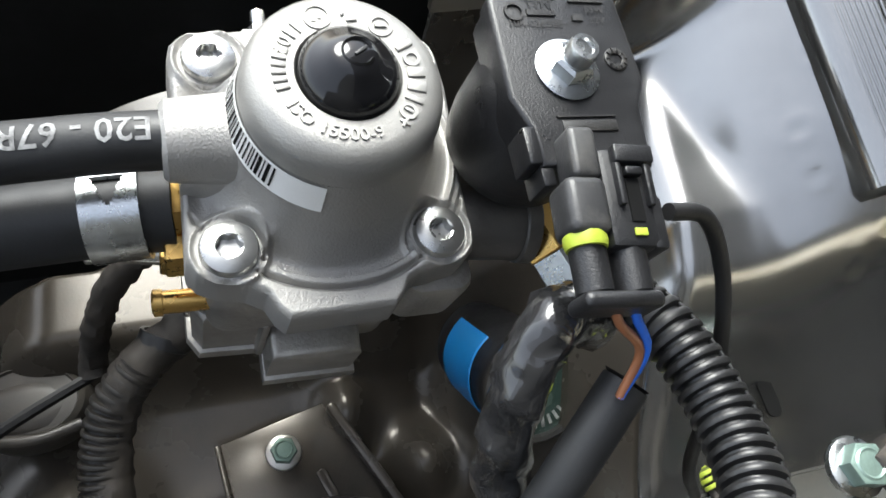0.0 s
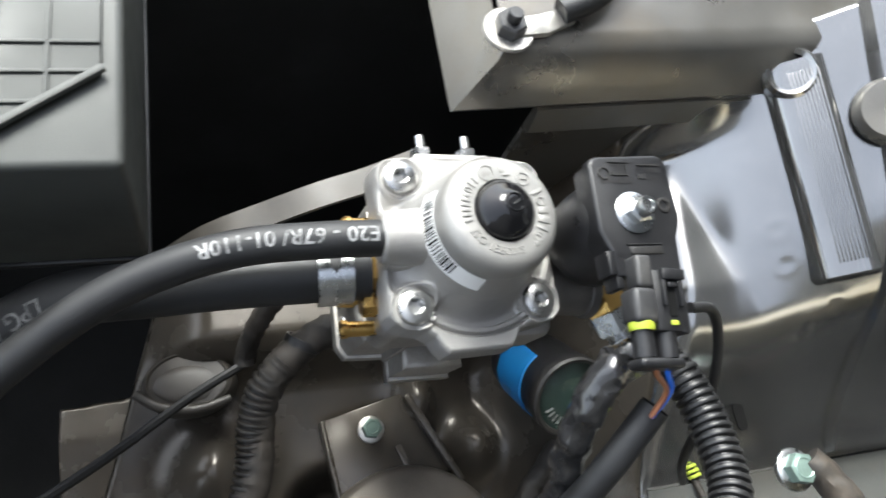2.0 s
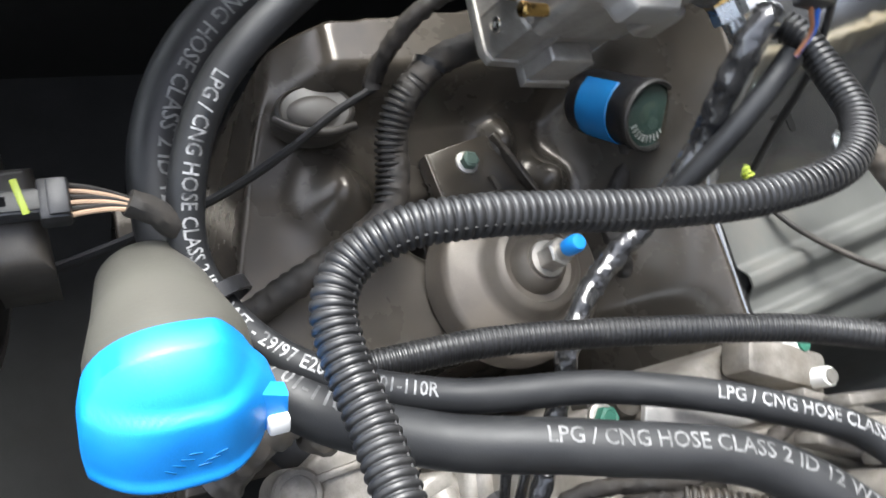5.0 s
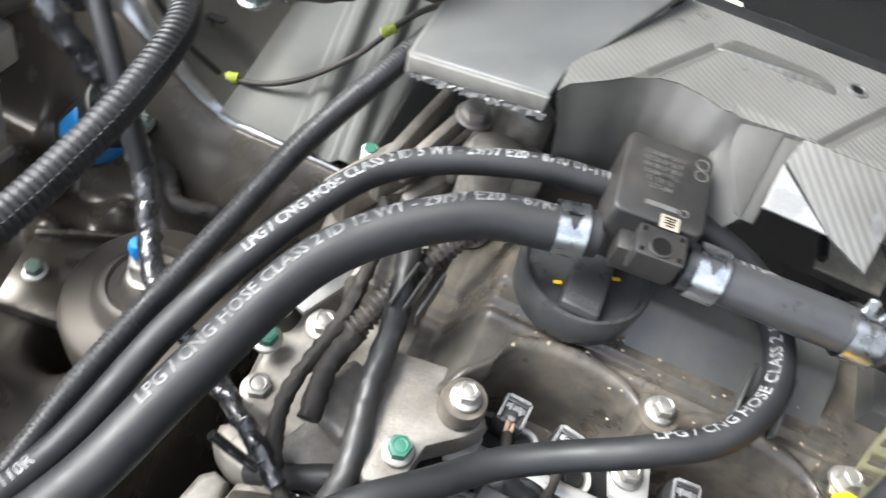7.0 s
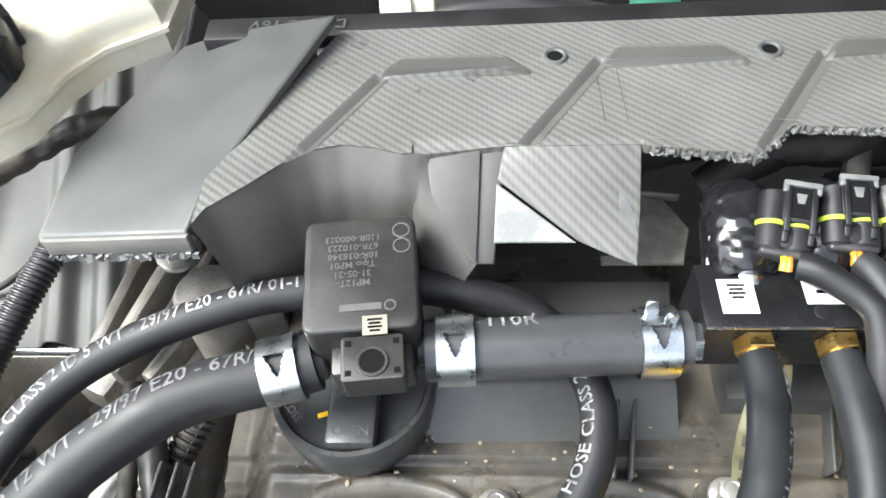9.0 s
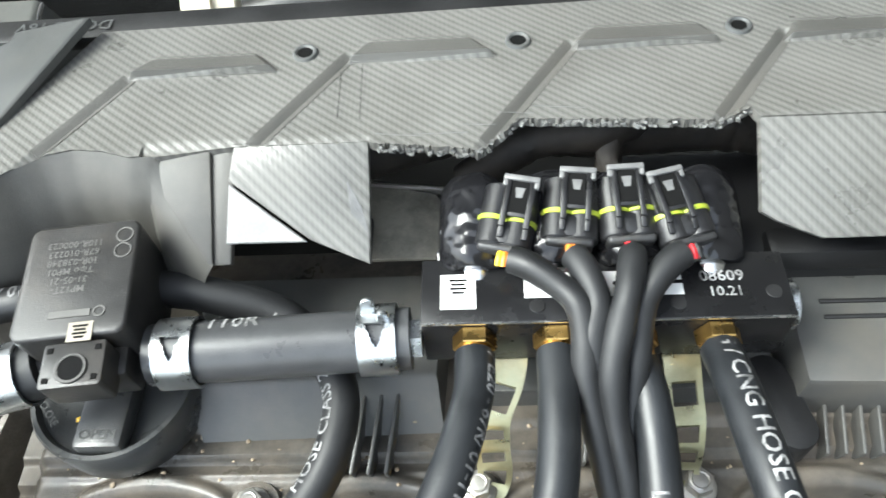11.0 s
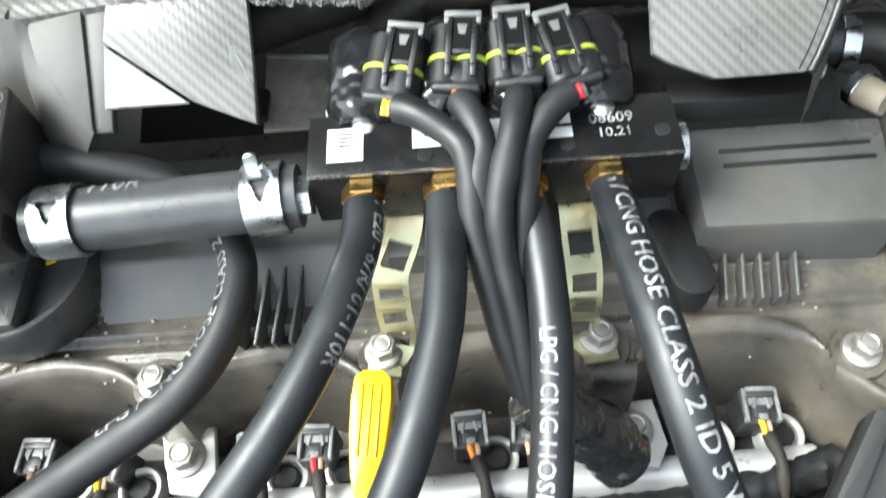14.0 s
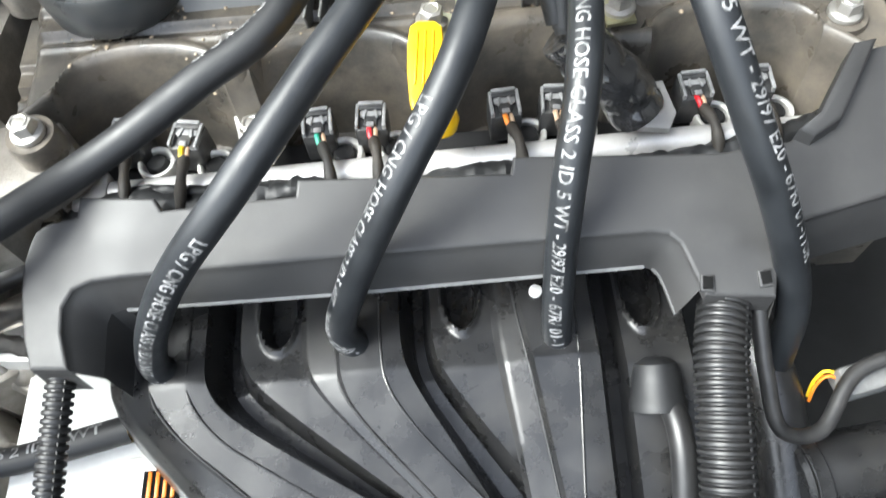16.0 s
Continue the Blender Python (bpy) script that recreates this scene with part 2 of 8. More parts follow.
# ---- materials ----
def mat(name, col, rough=0.5, metal=0.0, var=0.25, fine=900.0, coarse=45.0, bump=0.15, tint=None, tint_at=0.55, tint_amount=0.6, rvar=0.12, coat=0.0, spec=0.5, depth=0.0004, detail=3.0):
    """A surface with grain and stains at two scales, in real size."""
    m = bpy.data.materials.new(name)
    m.use_nodes = True
    nt = m.node_tree
    b = nt.nodes["Principled BSDF"]
    pos = nt.nodes.new("ShaderNodeNewGeometry").outputs["Position"]

    def noise_tex(scale, detail, roughness=0.6):
        n = nt.nodes.new("ShaderNodeTexNoise")
        n.inputs["Scale"].default_value, n.inputs["Detail"].default_value, n.inputs["Roughness"].default_value = scale, detail, roughness
        nt.links.new(pos, n.inputs["Vector"])
        return n.outputs["Fac"]

    def ramp(src, lo, hi, a, c):
        r = nt.nodes.new("ShaderNodeMapRange")
        r.inputs["From Min"].default_value, r.inputs["From Max"].default_value = lo, hi
        r.inputs["To Min"].default_value, r.inputs["To Max"].default_value = a, c
        nt.links.new(src, r.inputs["Value"])
        return r.outputs["Result"]

    def mix(fac, a, c):
        x = nt.nodes.new("ShaderNodeMix")
        x.data_type = "RGBA"
        nt.links.new(fac, x.inputs["Factor"])
        for socket, value in ((x.inputs[6], a), (x.inputs[7], c)):
            if isinstance(value, tuple):
                socket.default_value = (*value, 1)
            else:
                nt.links.new(value, socket)
        return x.outputs[2]

    big, small = noise_tex(coarse, 5.0), noise_tex(fine, detail)
    dark = tuple(v * (1 - var) for v in col)
    light = tuple(min(1.0, v * (1 + var)) for v in col)
    c1 = mix(ramp(big, 0.3, 0.7, 0, 1), dark, light)
    c2 = mix(ramp(small, 0.45, 0.75, 0, 0.35), c1, light)
    if tint:
        c2 = mix(ramp(noise_tex(coarse * 0.6, 8.0, 0.7), tint_at - 0.08, tint_at + 0.14, 0, tint_amount), c2, tint)
    nt.links.new(c2, b.inputs["Base Color"])
    nt.links.new(ramp(big, 0.3, 0.7, max(0.03, rough - rvar), min(1.0, rough + rvar)), b.inputs["Roughness"])
    b.inputs["Metallic"].default_value = metal
    b.inputs["Coat Weight"].default_value = coat
    b.inputs["Specular IOR Level"].default_value = spec
    if bump:
        bn = nt.nodes.new("ShaderNodeBump")
        bn.inputs["Strength"].default_value, bn.inputs["Distance"].default_value = bump, depth
        nt.links.new(small, bn.inputs["Height"])
        nt.links.new(bn.outputs["Normal"], b.inputs["Normal"])
    return m


DUST = (0.21, 0.165, 0.12)
RUBBER = mat("rubber", (0.011, 0.0115, 0.0125), 0.55, 0, 0.3, 1500, 60, 0.12, (0.022, 0.022, 0.022), 0.6, 0.4)
RUBBER_DUSTY = mat("dusty_rubber", (0.016, 0.016, 0.0165), 0.45, 0, 0.3, 1500, 50, 0.15, (0.06, 0.055, 0.05), 0.52, 0.5)
BLACK_PLASTIC = mat("black_plastic", (0.011, 0.011, 0.012), 0.38, 0, 0.3, 2200, 70, 0.25)
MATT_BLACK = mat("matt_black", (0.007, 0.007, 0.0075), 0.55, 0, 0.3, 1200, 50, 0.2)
LOOM = mat("loom_plastic", (0.015, 0.015, 0.0155), 0.42, 0, 0.25, 1500, 60, 0.1, (0.04, 0.038, 0.036), 0.58, 0.35)
LOOM_DUSTY = mat("dusty_loom", (0.028, 0.026, 0.024), 0.5, 0, 0.3, 1500, 50, 0.2, DUST, 0.52, 0.4)
DARK_LOOM = mat("dark_dusty_loom", (0.013, 0.012, 0.011), 0.45, 0, 0.3, 1500, 60, 0.2, (0.042, 0.034, 0.027), 0.53, 0.5)
CLOTH_TAPE = mat("cloth_tape", (0.014, 0.0125, 0.011), 0.65, 0, 0.35, 2600, 60, 0.5, (0.05, 0.04, 0.031), 0.48, 0.55)
GLOSS_TAPE = mat("gloss_tape", (0.020, 0.020, 0.021), 0.12, 0, 0.3, 130, 160, 1.0, None, rvar=0.05, coat=0.8, depth=0.004, detail=0.6)
CAST = mat("cast_aluminium", (0.345, 0.335, 0.318), 0.46, 0.55, 0.12, 1800, 55, 0.55, (0.3, 0.285, 0.26), 0.6, 0.5)
CAST_CAP = mat("cast_cap", (0.31, 0.302, 0.285), 0.42, 0.55, 0.08, 1800, 60, 0.25)
CAST_GREY = mat("rough_casting", (0.36, 0.345, 0.32), 0.48, 0.7, 0.25, 900, 60, 0.6, (0.2, 0.18, 0.16), 0.55, 0.5)
ENGINE_CAST = mat("engine_casting", (0.225, 0.21, 0.19), 0.45, 0.3, 0.35, 900, 80, 0.6, (0.15, 0.13, 0.105), 0.5, 0.7)
GROMMET = mat("dusty_grommet", (0.042, 0.038, 0.033), 0.42, 0, 0.25, 1500, 60, 0.2, (0.065, 0.055, 0.044), 0.5, 0.6)
STEEL = mat("bright_steel", (0.72, 0.72, 0.71), 0.24, 1.0, 0.12, 1400, 90, 0.1)
ZINC = mat("zinc", (0.52, 0.54, 0.55), 0.28, 1.0, 0.2, 1800, 140, 0.15, (0.4, 0.38, 0.34), 0.62, 0.4)
BOLT = mat("dull_bolt", (0.45, 0.435, 0.405), 0.4, 0.8, 0.2, 1400, 120, 0.2, (0.3, 0.26, 0.21), 0.56, 0.45)
BRASS = mat("brass", (0.56, 0.36, 0.12), 0.3, 1.0, 0.15, 1400, 120, 0.1)
YELLOW_ZINC = mat("yellow_zinc", (0.46, 0.43, 0.27), 0.34, 0.85, 0.18, 900, 110, 0.1, (0.5, 0.55, 0.38), 0.55, 0.5)
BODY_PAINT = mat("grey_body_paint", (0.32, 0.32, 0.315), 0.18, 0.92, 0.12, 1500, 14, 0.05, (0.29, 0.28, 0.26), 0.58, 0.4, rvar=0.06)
# darker, duller copy of the body paint, to take out reflected sky
APRON_GLARE_CUT = mat("glare_cut_paint", (0.068, 0.07, 0.065), 0.55, 0.0, 0.2, 1300, 20, 0.08, (0.12, 0.105, 0.085), 0.55, 0.5, rvar=0.08)
# dusty brown paint, darkened further to hold the shade on the tower
SHADED_DUSTY_PAINT = mat("shaded_dusty_paint", (0.06, 0.053, 0.044), 0.27, 0.35, 0.25, 1300, 20, 0.08, (0.09, 0.074, 0.057), 0.5, 0.6, rvar=0.08)
BEAM_PAINT = mat("beam_paint", (0.2, 0.193, 0.178), 0.33, 0.75, 0.12, 1300, 24, 0.08, (0.2, 0.165, 0.12), 0.56, 0.5)
FILM = mat("black_film", (0.008, 0.008, 0.009), 0.16, 0, 0.3, 150, 90, 0.7, None, rvar=0.06, depth=0.003, detail=0.8)
TRAY_PLASTIC = mat("grey_tray_plastic", (0.052, 0.055, 0.0505), 0.5, 0, 0.1, 2400, 40, 0.25)
COVER_GREY = mat("cover_blue_grey", (0.07, 0.0725, 0.072), 0.4, 0, 0.16, 2600, 30, 0.3, (0.14, 0.135, 0.12), 0.55, 0.45)
COVER_BARE = mat("cover_matt", (0.062, 0.06, 0.055), 0.46, 0, 0.15, 2600, 30, 0.3, (0.11, 0.103, 0.09), 0.52, 0.5)
VALVE = mat("valve_cover_plastic", (0.052, 0.048, 0.042), 0.33, 0, 0.6, 1800, 34, 0.3, (0.19, 0.16, 0.125), 0.51, 0.75)
VALVE_GREY = mat("valve_cover_grey", (0.062, 0.063, 0.061), 0.36, 0, 0.15, 2000, 34, 0.25, (0.11, 0.1, 0.085), 0.55, 0.5)
MANIFOLD = mat("manifold_plastic", (0.013, 0.013, 0.0135), 0.30, 0, 0.4, 1600, 60, 0.2, (0.034, 0.032, 0.029), 0.55, 0.5)
SHROUD = mat("shroud_plastic", (0.032, 0.0315, 0.0315), 0.5, 0, 0.14, 2400, 40, 0.25, (0.06, 0.058, 0.054), 0.6, 0.35)
BLUE = mat("blue_plastic", (0.01, 0.25, 0.72), 0.4, 0, 0.12, 1600, 50, 0.15)
BLUE_TAPE = mat("blue_vinyl", (0.008, 0.16, 0.42), 0.45, 0, 0.12, 1600, 50, 0.15)
YELLOW = mat("yellow_plastic", (0.85, 0.5, 0.01), 0.35, 0, 0.1, 1200, 60, 0.1)
SEAL = mat("yellow_green_seal", (0.33, 0.4, 0.04), 0.45, 0, 0.1, 1200, 60, 0.1)
WHITE_INK = mat("white_ink", (0.33, 0.33, 0.33), 0.6, 0, 0.35, 1800, 300, 0.0, (0.03, 0.03, 0.03), 0.49, 0.9)
DULL_INK = mat("worn_ink", (0.17, 0.17, 0.17), 0.6, 0, 0.35, 1800, 260, 0.0, (0.03, 0.03, 0.03), 0.50, 0.9)
GREY_INK = mat("laser_grey", (0.075, 0.073, 0.068), 0.6, 0, 0.2, 1800, 200, 0.0)
PLUG_GREY = mat("plug_grey", (0.028, 0.028, 0.029), 0.4, 0, 0.3, 2000, 120, 0.2, (0.1, 0.095, 0.085), 0.6, 0.6)
CLIP_PALE = mat("pale_clip", (0.14, 0.14, 0.138), 0.4, 0, 0.2, 2000, 200, 0.1, (0.08, 0.08, 0.08), 0.52, 0.7)
LABEL = mat("paper_label", (0.78, 0.78, 0.76), 0.5, 0, 0.04, 1500, 60, 0.0)
# flat black for print, and painted in for the darkness of holes and slots
INK_AND_HOLES = mat("black_ink_and_holes", (0.006, 0.006, 0.006), 0.9, 0, 0.2, 1500, 60, 0.0, spec=0.1)
SENSOR = mat("sensor_plastic", (0.02, 0.0195, 0.019), 0.42, 0, 0.22, 2200, 50, 0.25, (0.07, 0.06, 0.05), 0.55, 0.4)
ANODISED = mat("black_anodised", (0.014, 0.014, 0.015), 0.3, 0.4, 0.25, 1500, 60, 0.08)
GREEN_PAINT = mat("green_mark", (0.03, 0.13, 0.09), 0.5, 0, 0.2, 1500, 100, 0.1)
TANK = mat("tank_plastic", (0.78, 0.72, 0.58), 0.35, 0, 0.08, 1200, 14, 0.05, (0.6, 0.4, 0.1), 0.56, 0.55)
BOTTLE = mat("bottle_plastic", (0.085, 0.082, 0.07), 0.42, 0, 0.1, 1200, 30, 0.1)
WIRE = {n: mat(n + "_wire", c, 0.4, 0, 0.1, 1500, 100, 0.0) for n, c in dict(brown=(0.28, 0.11, 0.05), blue=(0.02, 0.13, 0.6), red=(0.6, 0.02, 0.03), orange=(0.7, 0.2, 0.02), yellow=(0.75, 0.5, 0.02), green=(0.03, 0.3, 0.2), tan=(0.4, 0.27, 0.18)).items()}

# ---- weave for the engine cover ----
def weave(name, col, pitch=0.0026):
    m = mat(name, col, 0.36, 0, 0.14, 2600, 30, 0.2, (0.1, 0.096, 0.086), 0.53, 0.45)
    nt = m.node_tree
    b = nt.nodes["Principled BSDF"]
    pos = nt.nodes.new("ShaderNodeNewGeometry").outputs["Position"]
    turn = nt.nodes.new("ShaderNodeMapping")
    turn.inputs["Rotation"].default_value = (0, 0, radians(38))
    nt.links.new(pos, turn.inputs["Vector"])
    wave = nt.nodes.new("ShaderNodeTexWave")
    wave.wave_profile = "TRI"
    wave.bands_direction = "Y"
    wave.inputs["Scale"].default_value = 0.314 / pitch
    wave.inputs["Distortion"].default_value = 0.0
    nt.links.new(turn.outputs["Vector"], wave.inputs["Vector"])
    wave2 = nt.nodes.new("ShaderNodeTexWave")
    wave2.wave_profile = "TRI"
    wave2.bands_direction = "X"
    wave2.inputs["Scale"].default_value = 0.314 / 0.0016
    nt.links.new(pos, wave2.inputs["Vector"])
    mul = nt.nodes.new("ShaderNodeMath")
    mul.operation = "MULTIPLY_ADD"
    mul.inputs[1].default_value = 0.25
    nt.links.new(wave2.outputs["Fac"], mul.inputs[0])
    nt.links.new(wave.outputs["Fac"], mul.inputs[2])
    old = b.inputs["Base Color"].links[0].from_socket
    x = nt.nodes.new("ShaderNodeMix")
    x.data_type, x.blend_type = "RGBA", "MULTIPLY"
    x.inputs["Factor"].default_value = 1.0
    cr = nt.nodes.new("ShaderNodeMapRange")
    cr.inputs["To Min"].default_value, cr.inputs["To Max"].default_value = 0.66, 1.15
    nt.links.new(mul.outputs["Value"], cr.inputs["Value"])
    nt.links.new(old, x.inputs[6])
    nt.links.new(cr.outputs["Result"], x.inputs[7])
    nt.links.new(x.outputs[2], b.inputs["Base Color"])
    bn = nt.nodes.new("ShaderNodeBump")
    bn.inputs["Strength"].default_value, bn.inputs["Distance"].default_value = 0.35, 0.0004
    nt.links.new(mul.outputs["Value"], bn.inputs["Height"])
    nt.links.new(bn.outputs["Normal"], b.inputs["Normal"])
    return m


WEAVE = weave("cover_weave", (0.128, 0.126, 0.117))

# ---- the bay ----
BAY_BLACK = mat("grimy_black", (0.020, 0.0203, 0.0196), 0.85, 0, 0.3, 900, 20, 0.2, (0.012, 0.012, 0.010), 0.55, 0.5, spec=0.15)
structure("bay_floor", box((-0.15, 0.0, -0.42), (1.5, 1.3, 0.02)), BAY_BLACK, "dark grimy underside of the engine bay", "floor")
structure("wall_left", box((-0.66, 0.0, -0.2), (0.02, 1.3, 0.44)), BAY_BLACK, "black shaded side of the engine bay", "wall")
structure("wall_right", box((0.5, 0.0, -0.2), (0.02, 1.3, 0.44)), BAY_BLACK, "black shaded side of the engine bay", "wall")
structure("wall_front", box((-0.08, -0.6, -0.22), (1.14, 0.02, 0.4)), BAY_BLACK, "black shaded front of the engine bay", "wall")
structure("wall_back", box((-0.08, 0.33, -0.14), (1.14, 0.02, 0.5)), BODY_PAINT, "grey painted bulkhead behind the engine", "wall")


def soft(v, w):
    """A rounded corner: nought below zero, v above."""
    return w * math.log1p(math.exp(min(40.0, v / w))) if v < 40 * w else v


def low_apron(y):
    return -0.062 + 0.25 * max(0, y - 0.05)


def panel(x, y):
    """The apron: a flat floor, a narrow bright facet that tapers off, then an even slope."""
    right = 0.084 + 0.067 * (x + 0.507)
    wide = max(0.0, 0.013 - 0.226 * (x + 0.507))
    crisp = 0.0012 + 0.055 * max(0.0, x + 0.470)
    g = y - right
    z = -0.055 + 0.75 * (right - 0.03) + 0.36 * (-0.40 - x)
    fade = smooth(-0.405, -0.468, x)
    z += 0.13 * g + (0.15 + 1.10 * fade) * (soft(g + wide, crisp) - wide) - 0.63 * fade * soft(g, 0.0012 + 0.5 * wide)
    z += 0.028 * smooth(-0.506, -0.522, x) * smooth(0.10, 0.07, y)
    for cx, cy in ((-0.4836, 0.1075), (-0.4654, 0.1006), (-0.4337, 0.1206), (-0.4111, 0.1233), (-0.452, 0.103), (-0.427, 0.113)):
        d = math.hypot(x - cx, y - cy)
        z += 0.00035 * math.exp(-(((d - 0.0034) / 0.0009) ** 2)) - 0.0003 * math.exp(-((d / 0.0025) ** 2))
    low = smooth(-0.438, -0.365, x)
    z = z * (1 - low) + low_apron(y) * low
    z += 0.00012 * noise.noise((x * 45, y * 45, 0.3))
    return z


def fender(x, y):
    """Strut tower on one side, sloping apron on the other."""
    tower = -0.126 + 0.012 * smooth(-0.42, -0.47, x)
    tower += 0.022 * hump(x, y, -0.418, -0.123, 0.020, 0.018) + 0.022 * hump(x, y, -0.414, 0.004, 0.015, 0.012) + 0.016 * hump(x, y, -0.436, -0.024, 0.015, 0.010)
    tower -= 0.05 * smooth(0.0, 1.0, 1.6 * hump(x, y, -0.396, -0.068, 0.012, 0.016))
    tower += 0.03 * smooth(-0.45, -0.475, x) * smooth(-0.16, -0.12, y)
    tower -= 0.16 * smooth(-0.156 + (x + 0.46) * -0.3, -0.178 + (x + 0.46) * -0.3, y)
    tower -= 0.015 * smooth(-0.01, 0.03, y)
    tower -= 0.16 * smooth(-0.4985, -0.5065, x + 0.08 * (y + 0.09)) * smooth(0.02, -0.01, y)
    tower -= 0.16 * smooth(-0.335, -0.295, x)
    apron = min(panel(x, y), 0.12)
    f = smooth(0.002, 0.066, y + 0.1 * (x + 0.42))
    return tower * (1 - f) + apron * f


def fender_sheet(y0, y1, ny):
    return sheet(160, ny, lambda u, v: (-0.54 + 0.25 * u, y0 + (y1 - y0) * v, fender(-0.54 + 0.25 * u, y0 + (y1 - y0) * v)), 0.02)


# the darker paint runs up to y 0.056 so the slope behind reads shaded
structure("strut_tower", fender_sheet(-0.22, 0.056, 160), SHADED_DUSTY_PAINT, "dusty brown-grey painted strut tower, darkened for shade", "body panel", True, False)
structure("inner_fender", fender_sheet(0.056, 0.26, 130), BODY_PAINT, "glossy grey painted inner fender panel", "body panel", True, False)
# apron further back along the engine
# overlaps the fender panel where its gloss mirrored the sky too brightly
structure("apron", grid(-0.377, -0.22, 0.058, 0.26, 130, 90, lambda x, y: panel(x, y) + 0.0015 - 0.12 * smooth(-0.295, -0.245, x) + 0.006 * smooth(0.010, 0.002, abs(x + 0.332 + 0.16 * (y - 0.1))) + 0.006 * smooth(0.009, 0.002, abs(x + 0.308 + 0.16 * (y - 0.1)))), APRON_GLARE_CUT, "grey painted inner apron with stamped ribs", "body panel")

# fender rail: a box beam with a cut end, and the strip welded below it
def beam(section, y0, y1, lean=-0.06, slant=0.8):
    """A section of x and z drawn out along y."""
    bm = bmesh.new()
    n = 24
    rows = [[bm.verts.new((x + lean * (y0 + (y1 - y0) * k / n), y0 + (y1 - y0) * k / n + (max(0.0, z - 0.04) * slant if k == 0 else 0.0), z)) for x, z in section] for k in range(n + 1)]
    m = len(section)
    for lo, hi in zip(rows, rows[1:]):
        for k in range(m):
            bm.faces.new((lo[k], lo[(k + 1) % m], hi[(k + 1) % m], hi[k]))
    bm.faces.new(rows[0][::-1])
    bm.faces.new(rows[-1])
    return bm


structure("fender_rail", beam([(-0.66, 0.060), (-0.530, 0.0600), (-0.5245, 0.0590), (-0.5215, 0.0565), (-0.5145, 0.0435), (-0.5125, 0.0395), (-0.5135, 0.0370), (-0.517, 0.0362), (-0.66, 0.0362)], -0.034, 0.30), BEAM_PAINT, "grey painted fender rail with a cut end", "body panel")
structure("rail_flange", beam([(-0.5120, 0.0370), (-0.5100, 0.0245), (-0.513, 0.0235), (-0.516, 0.0365)], 0.0, 0.30), BEAM_PAINT, "brown-grey welded strip under the fender rail", "body panel")

# inner wall of the rail, hanging down to the panel
structure("rail_wall", beam([(-0.5165, 0.0365), (-0.5175, 0.030), (-0.5190, -0.06), (-0.5215, -0.06), (-0.5200, 0.0365)], 0.004, 0.30), BEAM_PAINT, "shaded brown-grey inner wall of the fender rail", "body panel")

# folded channel down the panel, with a grooved face
CH = [Vector(p) for p in ((-0.5245, 0.1060, 0.0540), (-0.4385, 0.1170, 0.0330))]
cd = (CH[1] - CH[0]).normalized()
cs = Vector((0.28, -0.58, 0.77)).cross(cd).normalized()
cn = cd.cross(cs)
CHM = Matrix.Translation((CH[0] + CH[1]) / 2) @ Matrix((cd, cs, cn)).transposed().to_4x4()
CHL = (CH[1] - CH[0]).length


def channel():
    """A hat section with rounded shoulders, drawn out along x and closed at its lower end."""
    sec = [(-0.0165, -0.020), (-0.0135, -0.009), (-0.0115, -0.0035), (-0.0098, -0.0012), (-0.0075, -0.0002), (-0.004, 0.0), (0.0, -0.0004), (0.0060, -0.0006), (0.0095, -0.0012), (0.0110, -0.0028), (0.0118, -0.006), (0.0124, -0.020)]
    bm = bmesh.new()
    rows = []
    for k in range(41):
        f = k / 40
        end = smooth(0.985, 1.0, f)
        rows.append([bm.verts.new((CHL * (f - 0.5), y * (1 - 0.02 * end), z - 0.004 * end)) for y, z in sec])
    rows.append([bm.verts.new((CHL * 0.503, y, -0.02)) for y, z in sec])
    for lo, hi in zip(rows, rows[1:]):
        for k in range(len(sec) - 1):
            bm.faces.new((lo[k], lo[k + 1], hi[k + 1], hi[k]))
    return bm


chan = structure("panel_channel", moved(channel(), CHM), BODY_PAINT, "grey folded channel with a grooved face on the fender panel", "body panel")
for k in range(9):
    part("groove", moved(box((-0.001, -0.0030 + 0.00135 * k, -0.00022 - 0.00003 * k), (CHL - 0.012, 0.0007, 0.0007), 0.0002), CHM), BODY_PAINT, chan)
part("round_dent", lathe([(0.0065, -0.004), (0.0075, 0.0012), (0.0092, 0.0022), (0.0108, 0.0006), (0.0112, -0.004)], 32, aim((-0.5205, 0.1055, 0.0510), (0.25, -0.5, 0.83))), BODY_PAINT, chan, "round dished seat at the head of the channel")
structure("fender_ledge", sheet(60, 60, lambda u, v: (-0.54 + 0.16 * u, 0.130 + 0.10 * v + 0.008 * u, 0.006 + panel(-0.54 + 0.16 * u, 0.130 + 0.10 * v + 0.008 * u) + 0.0006 * math.sin(9 * u)), 0.012), BODY_PAINT, "grey painted upper fender ledge beside the channel", "body panel")

# the raised bonnet above, hinged behind the engine
structure("hood", box((-0.05, 0.268, 0.704), (1.5, 1.25, 0.012), 0.003, (-75, 0, 0)), mat("bonnet_paint", (0.07, 0.07, 0.07), 0.5, 0.1), "silver grey inner side of the raised bonnet", "bonnet")

# added dark wall, out of view: cuts sky and bounce from the right
structure("sky_blocker", box((0.60, -0.2, 0.5), (0.06, 2.4, 1.9)), mat("blocker_dark", (0.045, 0.045, 0.043), 0.8), "added dark wall out of view that blocks sky from the right", "wall")

